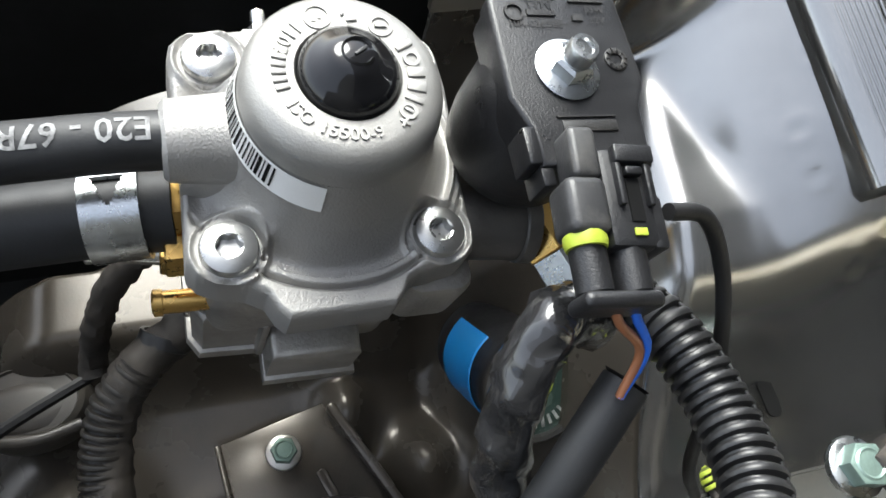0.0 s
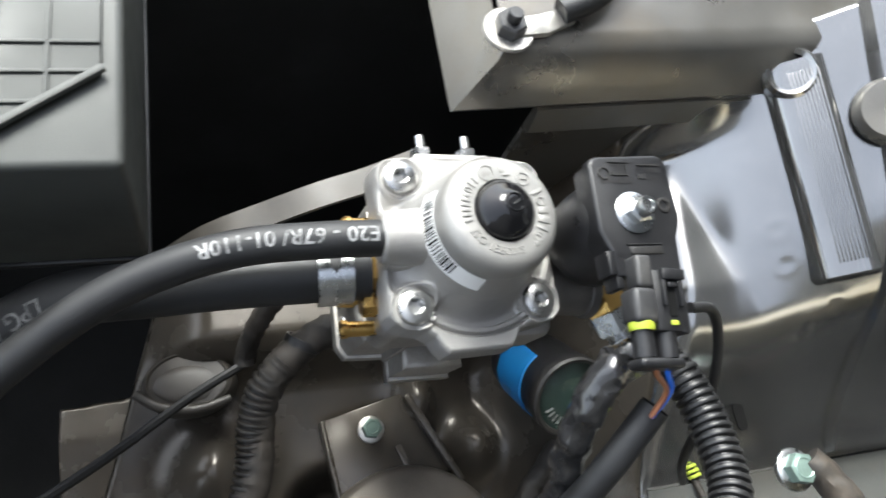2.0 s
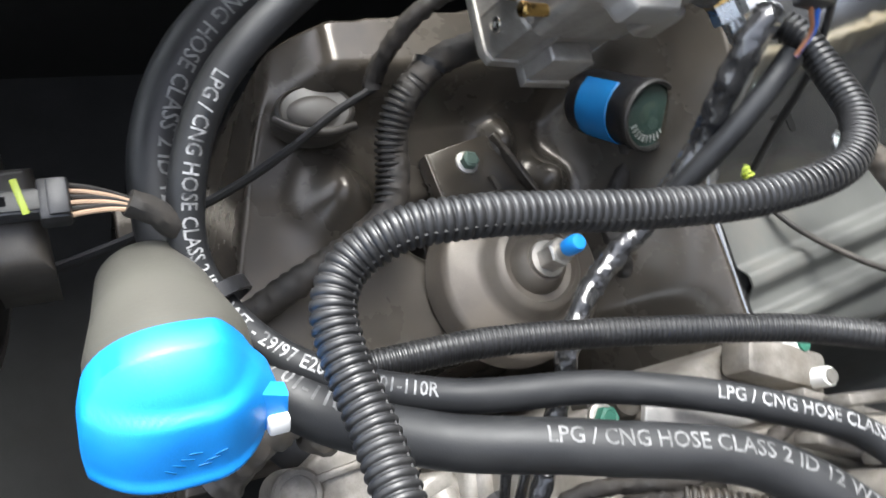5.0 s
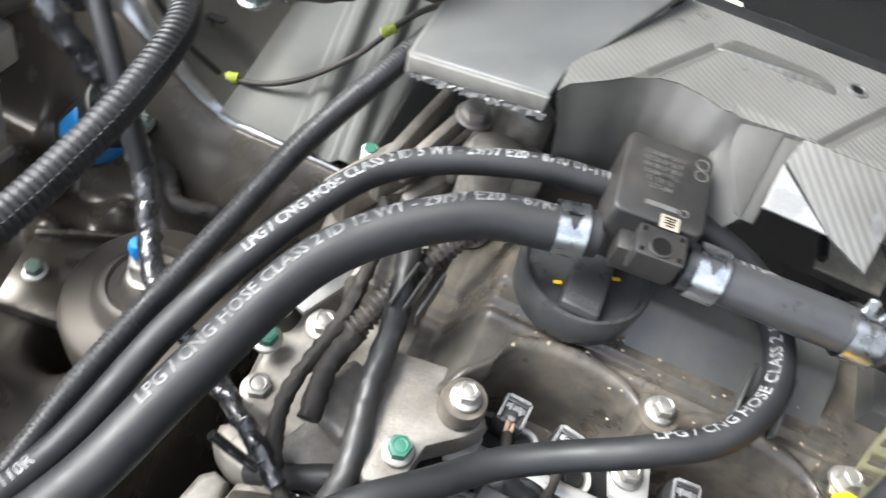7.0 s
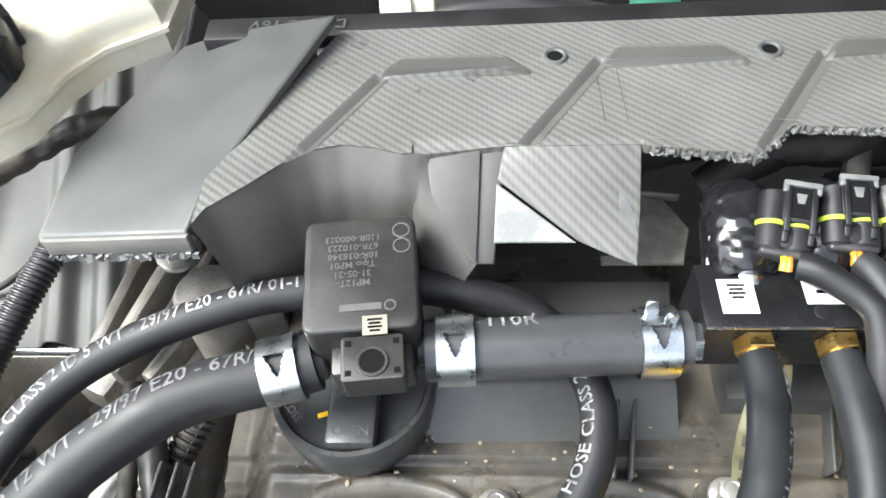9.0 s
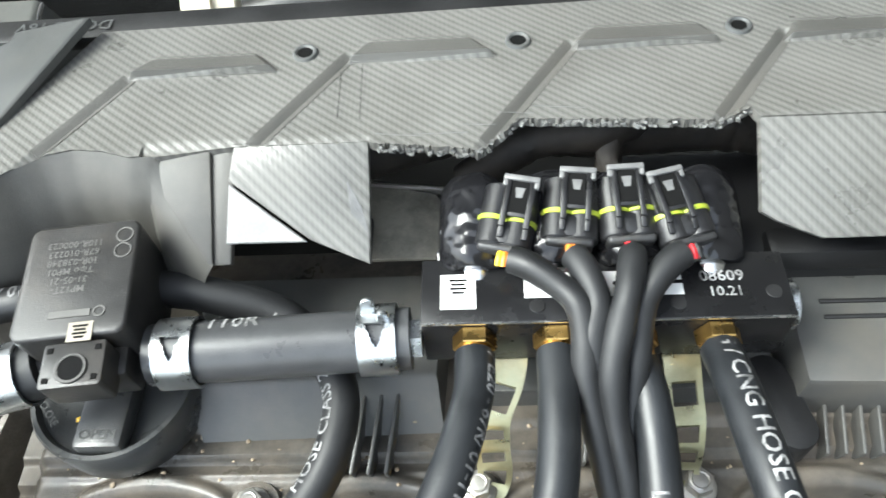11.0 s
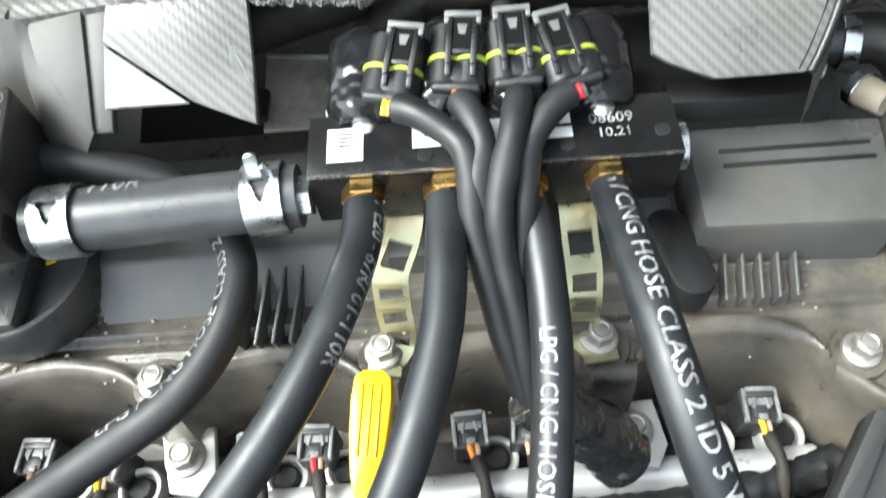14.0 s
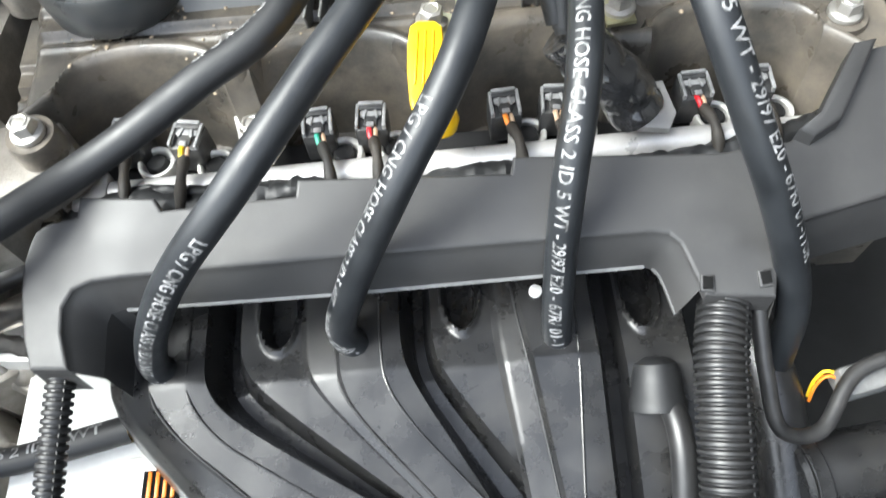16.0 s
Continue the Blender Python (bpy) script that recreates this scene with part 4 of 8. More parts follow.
part("brass_body", join(rod((0.0060, -0.0160, -0.0455), (0.0125, -0.0180, -0.0455), 0.0070), hexagon((0.0085, -0.0125, -0.0450), (0.38, -0.9, -0.05), 0.0145, 0.0120), rod((0.003, -0.006, -0.034), (0.006, -0.010, -0.046), 0.0070)), BRASS, sol, "brass valve body")
part("steel_hex", join(hexagon((0.0130, -0.0235, -0.0458), (0.40, -0.9, -0.1), 0.0135, 0.0080), rod((0.0160, -0.0305, -0.0465), (0.0200, -0.0395, -0.0475), 0.0048)), ZINC, sol, "bright hex fitting on the pipe")

# plug on the coil
plug = thing("coil_plug", "black two-way plug with a yellow-green seal", "connector", REG_AT + RU * 0.0393 - RV * 0.021 + RN * 0.0345, turn=REG @ Matrix.Rotation(radians(-5.5), 3, "Z"))
part("housing", join(box((0.0046, -0.0105, -0.0015), (0.0108, 0.0185, 0.0095), 0.0012), box((0.0088, -0.0150, -0.0010), (0.0030, 0.0100, 0.0085), 0.0008)), BLACK_PLASTIC, plug)
part("grey_boot", join(box((-0.0031, -0.0020, 0.0), (0.0054, 0.0100, 0.0070), 0.0012, None, 3), box((-0.0043, -0.0122, 0.0), (0.0078, 0.0104, 0.0084), 0.0017, None, 3)), PLUG_GREY, plug, "smooth dark grey boot")
part("latch", join(box((0.0052, -0.0030, 0.0042), (0.0078, 0.0034, 0.0022), 0.0005), box((0.0020, -0.0080, 0.0038), (0.0012, 0.0090, 0.0018), 0.0004), box((0.0076, -0.0080, 0.0038), (0.0012, 0.0090, 0.0018), 0.0004), box((0.0048, -0.0062, 0.0040), (0.0034, 0.0016, 0.0020), 0.0004)), BLACK_PLASTIC, plug)
part("latch_slot", box((0.0048, -0.0112, 0.0034), (0.0026, 0.0080, 0.0004)), INK_AND_HOLES, plug)
part("seal", join(lathe([(0.0028, -0.0012), (0.0036, -0.0012), (0.0039, 0.0), (0.0038, 0.0012), (0.0028, 0.0012)], 28, aim((-0.0043, -0.0180, 0.0), (0, 1, 0))), box((0.0046, -0.0172, 0.0036), (0.0024, 0.0014, 0.0006), 0.0002)), SEAL, plug, "yellow-green rubber seal")
part("wire_boot", join(rod((-0.0040, -0.0180, -0.0005), (-0.0036, -0.0270, -0.0010), 0.0033), rod((0.0036, -0.0180, -0.0005), (0.0040, -0.0270, -0.0010), 0.0033), box((0.0, -0.0285, -0.0010), (0.0150, 0.0030, 0.0082), 0.0013, None, 3)), BLACK_PLASTIC, plug)


# ---- hoses ----
PRINT = "LPG / CNG HOSE CLASS 2 ID 5 WT - 29/97 E20 - 67R/ 01-110R"
PRINT12 = "LPG / CNG HOSE CLASS 2 ID 12 WT - 29/97 E20 - 67R/ 01-110R"


def hose(points, r, label, prints=(), angle=0.0, size=0.0066, material=None, ink=None, group="", up=(0, 0, 1), name="gas_hose"):
    """A smooth hose; prints are rows of run, length and text."""
    line = course(points, 0.0022)
    at = line[len(line) // 2]
    off = Matrix.Translation(-at)
    ob = solid(name, moved(sweep(line, r, 22, up), off), material or RUBBER, label, "hose", at, group)
    for start, length, text in prints:
        bm = hose_print(line, r, text, size, start, angle, length, up)
        part("print", moved(bm, off), ink or WHITE_INK, ob, "", False)
    return ob


thin = [(-0.4588, -0.062, 0.0492), (-0.4595, -0.085, 0.0485), (-0.4595, -0.112, 0.0450), (-0.453, -0.142, 0.0375), (-0.438, -0.17, 0.0285), (-0.414, -0.2, 0.0145), (-0.390, -0.212, 0.004), (-0.366, -0.214, -0.008), (-0.346, -0.206, -0.010), (-0.326, -0.187, -0.008), (-0.307, -0.146, 0.0), (-0.296, -0.092, 0.012), (-0.276, -0.042, 0.028), (-0.254, -0.007, 0.036), (-0.204, 0.016, 0.044), (-0.162, 0.024, 0.044)]
thin_hose = hose(thin, 0.0057, "long slim black rubber gas hose with white print", ((0.0075, 0.052, "E20 - 67R/ 01-110R"), (0.154, 0.150, PRINT), (0.3985, 0.155, PRINT)), 0.15)
loop = [(-0.25, -0.16, -0.05), (-0.235, -0.142, -0.02), (-0.213, -0.120, -0.002), (-0.190, -0.099, -0.004), (-0.171, -0.081, -0.007), (-0.151, -0.070, -0.002), (-0.124, -0.059, 0.010), (-0.100, -0.044, 0.016), (-0.087, -0.022, 0.020), (-0.087, 0.000, 0.022), (-0.103, 0.018, 0.032), (-0.128, 0.023, 0.041), (-0.152, 0.025, 0.044)]
loop_hose = hose(loop, 0.0060, "slim black hose looping over the valve cover", ((0.19, 0.108, "LPG / CNG HOSE CLASS 2 ID 5 WT"),), 0.75)
thick = [(-0.4565, -0.069, 0.0268), (-0.4570, -0.085, 0.0262), (-0.4590, -0.134, 0.018), (-0.459, -0.170, 0.006), (-0.436, -0.203, -0.008), (-0.404, -0.218, -0.016), (-0.365, -0.217, -0.022), (-0.335, -0.204, -0.018), (-0.313, -0.187, -0.008), (-0.294, -0.152, 0.0), (-0.280, -0.108, 0.013), (-0.258, -0.052, 0.030), (-0.217, -0.018, 0.042), (-0.185, -0.008, 0.044), (-0.172, -0.004, 0.045)]
thick_hose = hose(thick, 0.0090, "thick black rubber gas hose with worn white print", ((0.099, 0.2, PRINT12), (0.359, 0.19, PRINT12)), 0.35, 0.0078, ink=DULL_INK)
# lighter rubber than the other hoses: a pale sheen put into the colour
rail_hose = hose([(-0.139, -0.001, 0.0455), (-0.11, 0.0005, 0.0452), (-0.085, 0.002, 0.045), (-0.061, 0.003, 0.045)], 0.0094, "short thick black hose between sensor and injector rail", ((0.015, 0.019, "-110R"),), 0.6, 0.0085, material=mat("sheen_rubber", (0.042, 0.043, 0.045), 0.34, 0, 0.3, 1500, 60, 0.2, (0.05, 0.05, 0.05), 0.55, 0.5))
clamp((-0.4570, -0.0805, 0.0263), (0, 1, 0.04), 0.0091, "bright spring clamp on the regulator hose", ear=-90)
clamp((-0.182, -0.0068, 0.0445), (1, 0.25, 0.05), 0.0092, "bright spring clamp on the thick hose", ear=-50)
clamp((-0.130, -0.0006, 0.0455), (1, 0.05, 0), 0.0096, "bright spring clamp on the short hose", ear=-60)
clamp((-0.0705, 0.0027, 0.045), (1, 0.05, 0), 0.0096, "bright spring clamp on the short hose", ear=70)

RUBBER_BLUE = mat("faded_rubber", (0.012, 0.0135, 0.0155), 0.43, 0, 0.3, 1500, 60, 0.15, (0.025, 0.026, 0.027), 0.58, 0.45)
SMALL = "slim black hose from injector rail to intake manifold"
INJ_X = (-0.042, -0.0185, 0.0045, 0.028)
hose([(-0.042, -0.004, 0.047), (-0.0425, -0.016, 0.048), (-0.049, -0.040, 0.05), (-0.060, -0.062, 0.047), (-0.077, -0.084, 0.04), (-0.105, -0.114, 0.023), (-0.133, -0.126, -0.008), (-0.153, -0.132, -0.045), (-0.158, -0.1335, -0.066), (-0.150, -0.1325, -0.078)], 0.0058, SMALL, ((-0.1, 0.15, PRINT), (0.15, 0.15, PRINT)), 1.1, material=RUBBER_BLUE, group="hoses to the manifold")
hose([(-0.0185, -0.004, 0.047), (-0.019, -0.018, 0.048), (-0.022, -0.045, 0.046), (-0.036, -0.083, 0.036), (-0.057, -0.108, 0.011), (-0.077, -0.121, -0.03), (-0.0855, -0.127, -0.058), (-0.080, -0.129, -0.074)], 0.0058, SMALL, ((-0.155, 0.155, PRINT), (0.0954, 0.15, PRINT)), -0.3, material=RUBBER_BLUE, group="hoses to the manifold")
hose([(0.0045, -0.004, 0.045), (0.007, -0.018, 0.042), (0.0075, -0.048, 0.032), (0.003, -0.083, 0.022), (-0.002, -0.104, 0.003), (-0.004, -0.119, -0.034), (-0.004, -0.130, -0.064), (-0.002, -0.134, -0.08)], 0.0058, SMALL, ((0.0375, 0.16, PRINT),), -0.25, material=RUBBER_BLUE, group="hoses to the manifold")
hose([(0.028, -0.004, 0.047), (0.0285, -0.018, 0.052), (0.031, -0.05, 0.056), (0.036, -0.078, 0.050), (0.049, -0.102, 0.025), (0.066, -0.120, -0.01), (0.080, -0.133, -0.05), (0.084, -0.142, -0.085)], 0.0058, SMALL, ((-0.007, 0.18, PRINT),), 0.1, material=RUBBER_BLUE, group="hoses to the manifold")

# ---- looms ----
def loom(points, r, label, pitch=0.0028, depth=0.0013, material=None, name="split_loom", worn=None):
    pts = [Vector(p) for p in points]
    at = pts[len(pts) // 2]
    ob = solid(name, corrugated([p - at for p in pts], r, pitch, depth, worn=worn), material or LOOM, label, "cable conduit", at)
    line = course([p - at for p in pts], 0.002)
    slit = [p + (s * 0.75 + n * 0.66) * (r - 0.0007) for p, (t, s, n) in zip(line, frames_of(line))]
    part("slit", sweep(slit, 0.0005, 6), MATT_BLACK, ob, "dark slit along the conduit")
    return ob


loom([(-0.416, 0.022, 0.038), (-0.409, 0.025, 0.041), (-0.389, 0.028, 0.045), (-0.367, 0.022, 0.052), (-0.350, 0.002, 0.056), (-0.343, -0.042, 0.054), (-0.346, -0.085, 0.048), (-0.350, -0.12, 0.046), (-0.352, -0.147, 0.046), (-0.352, -0.167, 0.042), (-0.346, -0.181, 0.036), (-0.337, -0.187, 0.035), (-0.325, -0.188, 0.036), (-0.301, -0.186, 0.042), (-0.272, -0.187, 0.053), (-0.254, -0.191, 0.06), (-0.22, -0.20, 0.05), (-0.19, -0.205, -0.02)], 0.0064, "black corrugated split loom looping over the hoses", worn=(0.10, 0.50))
loom([(-0.323, -0.165, -0.02), (-0.322, -0.12, -0.016), (-0.317, -0.084, -0.01), (-0.308, -0.038, 0.0), (-0.298, 0.0, 0.015), (-0.282, 0.042, 0.03), (-0.268, 0.085, 0.036), (-0.25, 0.12, 0.03)], 0.0056, "slim dusty corrugated loom beside the hoses", 0.0021, 0.0004, LOOM)
loom([(0.054, -0.131, -0.044), (0.049, -0.15, -0.046), (0.046, -0.175, -0.052), (0.044, -0.20, -0.06), (0.043, -0.235, -0.075)], 0.0094, "black corrugated loom hanging from the manifold shroud")
loom([(-0.186, -0.138, -0.048), (-0.187, -0.155, -0.052), (-0.190, -0.185, -0.062), (-0.192, -0.22, -0.075)], 0.0052, "slim black corrugated loom leaving the shroud", 0.003, 0.001)

# ---- valve cover ----
vc = thing("valve_cover", "dusty brown-black plastic valve cover of the engine", "valve cover", (-0.03, 0.01, -0.02), kind="structure")
VO = Matrix.Translation((0.03, -0.01, 0.02))


def vcp(name, bm, material=None, label=""):
    return part(name, moved(bm, VO), material or VALVE, vc, label)


WELLS = (-0.155, -0.081, -0.007, 0.070)


def cover_top(x, y):
    """Ribbed deck that falls into four scalloped wells in front."""
    z = -0.0095 + 0.0035 * smooth(-0.016, -0.013, y) + 0.0025 * smooth(-0.006, -0.003, y) + 0.0012 * hump(0, y, 0, -0.0195, 1, 0.0016)
    arch_y = max(math.sqrt(max(0.0, 1 - ((x - cx) / 0.031) ** 2)) for cx in WELLS)
    edge = -0.041 + 0.014 * arch_y - 0.022 * smooth(-0.178, -0.206, x) - 0.02 * smooth(0.094, 0.124, x)
    z -= 0.050 * smooth(edge + 0.002, edge - 0.006, y)
    z += 0.0024 * smooth(0.0042, 0.0006, abs(y - edge - 0.0050))
    z -= 0.03 * smooth(-0.195, -0.215, x) + 0.03 * smooth(0.128, 0.142, x)
    return max(z, -0.062)


vcp("deck", sheet(420, 220, lambda u, v: (-0.222 + 0.37 * u, -0.085 + 0.155 * v, cover_top(-0.222 + 0.37 * u, -0.085 + 0.155 * v)), 0.06))
vcp("raised_block", prism([(-0.1385, -0.0108), (-0.054, -0.0085), (-0.05, 0.05), (-0.146, 0.05)], -0.008, 0.009, 0.0016, 2, None, [(-0.1440, 0.0065), (-0.056, 0.0085), (-0.052, 0.05), (-0.146, 0.05)]), VALVE_GREY)
vcp("raised_block", prism([(-0.04, 0.002), (0.058, 0.002), (0.058, 0.05), (-0.04, 0.05)], -0.004, 0.008, 0.002), VALVE_GREY)
vcp("raised_block", prism([(0.062, -0.002), (0.124, -0.004), (0.131, 0.038), (0.064, 0.042)], -0.004, 0.02, 0.003), VALVE_GREY)
for k in range(2):
    vcp("groove", box((0.098, 0.021 + 0.006 * k, 0.0203), (0.05, 0.0016, 0.0012), 0.0005), MATT_BLACK)
for x0, n, yc, ln in ((-0.0885, 4, -0.007, 0.030), (0.0725, 5, -0.0035, 0.028), (-0.006, 3, -0.008, 0.022), (-0.232, 3, -0.03, 0.022)):
    for k in range(n):
        vcp("fin", box((x0 + 0.0058 * k, yc, -0.0035), (0.0013, ln, 0.012), 0.0005, (10, 0, -8)), VALVE_GREY)
vcp("lug", prism(rounded(0.015, 0.034, 0.0074), -0.004, 0.009, 0.002, 2, Matrix.Translation((0.0565, -0.003, 0.0)) @ Matrix.Rotation(radians(14), 4, "Z")), MATT_BLACK, "black tongue beside the rail")
for bx, by in ((-0.191, -0.062), (-0.118, -0.031), (0.110, -0.036), (0.029, -0.028), (-0.043, -0.027)):
    vcp("bolt_boss", lathe([(0.0098, -0.05), (0.0095, -0.010), (0.0088, -0.0072), (0, -0.0072)], 32, Matrix.Translation((bx, by, 0))), VALVE)
for p in ((-0.191, -0.062, -0.006), (-0.118, -0.031, -0.006), (0.110, -0.036, -0.006)):
    flange_bolt(p, 0.0080, label="bright flanged bolt of the valve cover", group="valve cover bolts", material=BOLT)

# black sheet across the wells: shade of their depth put in as colour
vcp("well_shade", prism([(-0.20, -0.084), (0.13, -0.084), (0.13, -0.0435), (-0.20, -0.0435)], -0.066, -0.0505, 0.001), MATT_BLACK, "black sheet standing in for the shade deep in the coil wells")

# oil filler cap
OIL_CAP = mat("cap_plastic", (0.04, 0.042, 0.043), 0.32, 0, 0.2, 2000, 60, 0.2, (0.07, 0.066, 0.058), 0.56, 0.5)
oc = thing("oil_filler_cap", "dark grey plastic oil filler cap with a grip bar", "oil cap", (-0.1668, 0.0055, 0.0005))
part("disc", lathe([(0.026, -0.006), (0.0275, -0.004), (0.0285, 0.006), (0.0285, 0.013), (0.0278, 0.0145), (0.0262, 0.0145), (0.0250, 0.012), (0.020, 0.0105), (0, 0.0105)], 56), OIL_CAP, oc)
part("grip", join(box((0.002, 0.0, 0.014), (0.0165, 0.050, 0.0085), 0.002)), OIL_CAP, oc)
part("raised_word", words("OPEN", 0.0048, Matrix.Translation((0.002, -0.0205, 0.0183)), 0.0003), COVER_GREY, oc)
part("raised_word", words("CLOSE", 0.0038, Matrix.Translation((-0.0195, -0.011, 0.0135)) @ Matrix.Rotation(radians(-50), 4, "Z"), 0.0003), COVER_GREY, oc)

for mx, my in ((0.013, 0.002), (-0.009, -0.012)):
    part("paint_mark", box((mx, my, 0.0112), (0.0036, 0.0018, 0.0006), 0.0003, (0, 0, 20)), YELLOW, oc, "yellow paint dab")

# pressure sensor on the cap
ps = thing("pressure_sensor", "black plastic gas pressure sensor with laser-etched text", "sensor", (-0.1575, 0.0125, 0.0525), turn=Euler((radians(4), 0, radians(5.5))).to_matrix())
part("housing", prism(rounded(0.0335, 0.0385, 0.0035, cy=0.0025), -0.012, 0.0135, 0.0012, 3), SENSOR, ps)
part("skirt", prism(rounded(0.0315, 0.0365, 0.004, cy=0.0025), -0.018, -0.012, 0.0), SENSOR, ps)
sock = part("socket", prism(rounded(0.0175, 0.0135, 0.0012, cx=0.003, cy=-0.0248), 0.002, 0.0128, 0.0006), SENSOR, ps)
part("socket_stem", box((0.002, -0.0205, -0.003), (0.024, 0.010, 0.014), 0.0015), SENSOR, ps)
part("socket_rim", ring((0.003, -0.0262, 0.0128), (0, 0, 1), 0.0036, 0.0009, 0.0012, 28), SENSOR, sock)
part("socket_hole", lathe([(0.0037, 0.0132), (0.0, 0.0132)], 28, Matrix.Translation((0.003, -0.0262, 0))), INK_AND_HOLES, sock)
for sx in (-1, 1):
    for sy in (-1, 1):
        part("pin_hole", box((0.003 + sx * 0.0067, -0.0248 + sy * 0.0044, 0.0128), (0.0016, 0.0016, 0.0006)), INK_AND_HOLES, sock)
part("inlet", rod((-0.014, -0.0135, -0.008), (-0.026, -0.0175, -0.008), 0.0068), SENSOR, ps)
part("outlet", rod((0.014, -0.0125, -0.007), (0.026, -0.0125, -0.007), 0.0068), SENSOR, ps)
etched = []
for k, text in enumerate(("MP12T-", "31-05-21", "Tipo MP01", "10R-038348", "67R-010223", "110R-000023")):
    etched.append(words(text, 0.0031, Matrix.Translation((-0.002, -0.0014 + 0.0031 * k, 0.0136)) @ Matrix.Rotation(math.pi, 4, "Z"), 0.0001))
part("etching", join(*etched), GREY_INK, ps, "faint laser-etched writing")
part("etched_logo", join(box((0.0, -0.0095, 0.0137), (0.012, 0.0022, 0.0002)), lathe([(0.0013, 0.0136), (0.0013, 0.0138), (0.0018, 0.0138), (0.0018, 0.0136)], 20, Matrix.Translation((0.0085, -0.0095, 0)))), GREY_INK, ps)
for cy in (0.0105, 0.016):
    part("etched_ring", join(lathe([(0.0022, 0.0136), (0.0022, 0.0138), (0.0027, 0.0138), (0.0027, 0.0136)], 24, Matrix.Translation((0.0125, cy, 0)))), GREY_INK, ps)


def print_bars(size, z):
    """Plain bars in place of small print on a label."""
    return join(*[box((0, size * (0.36 - 0.24 * k), z), (size * (0.9, 0.7, 0.85, 0.6)[k], size * 0.13, 0.0001)) for k in range(4)])


part("small_label", box((0.004, -0.0155, 0.0136), (0.007, 0.006, 0.0003)), mat("tan_label", (0.24, 0.215, 0.17), 0.5), ps, "small tan label")
part("label_print", moved(print_bars(0.0048, 0.0138), Matrix.Translation((0.004, -0.0155, 0))), INK_AND_HOLES, ps)

# ---- injector rail ----
ir = thing("injector_rail", "black anodised gas injector rail with white labels", "fuel rail", (-0.004, 0.0135, 0.044))
part("block", box((0, 0, -0.001), (0.107, 0.0225, 0.0225), 0.0006), ANODISED, ir)
part("edge_line", box((0, -0.0112, 0.0099), (0.1065, 0.0006, 0.0006)), STEEL, ir, "bright line along the front edge")
lab = part("label", box((-0.0425, -0.0005, 0.0104), (0.0105, 0.012, 0.0002)), LABEL, ir, "white sticker")
part("label_print", moved(print_bars(0.006, 0.0106), Matrix.Translation((-0.0425, 0.0012, 0))), INK_AND_HOLES, lab)
part("label", box((0.0, 0.001, 0.0104), (0.046, 0.0085, 0.0002)), LABEL, ir, "long white sticker")
part("label_print", join(*[box((-0.017 + 0.0075 * k, 0.001, 0.01056), (0.005, 0.0012, 0.0001)) for k in range(6)]), INK_AND_HOLES, ir)
part("engraving", join(words("08609", 0.0052, Matrix.Translation((0.0345, 0.0028, 0.0104)), 0.0001), words("10.21", 0.0046, Matrix.Translation((0.0345, -0.0025, 0.0104)), 0.0001)), WHITE_INK, ir)
for hx, hy in ((-0.0195, -0.006), (0.0485, -0.003), (0.021, -0.006)):
    part("screw_hole", rod((hx, hy, 0.006), (hx, hy, 0.0105), 0.0023, 0.0023, 20, 0.0001), MATT_BLACK, ir)
part("end_plug", rod((0.053, -0.002, 0.001), (0.0565, -0.002, 0.001), 0.0075), ZINC, ir, "bright end plug")
part("inlet_nut", hexagon((-0.0535, -0.0105, 0.001), (-1, 0, 0), 0.011, 0.004), ZINC, ir, "bright inlet nut")
for x in INJ_X:
    part("outlet_fitting", join(hexagon((x + 0.004, -0.0115, 0.003), (0, -1, 0), 0.0112, 0.0046), rod((x + 0.004, -0.0155, 0.003), (x + 0.004, -0.020, 0.003), 0.0048)), BRASS, ir, "brass hose fitting")

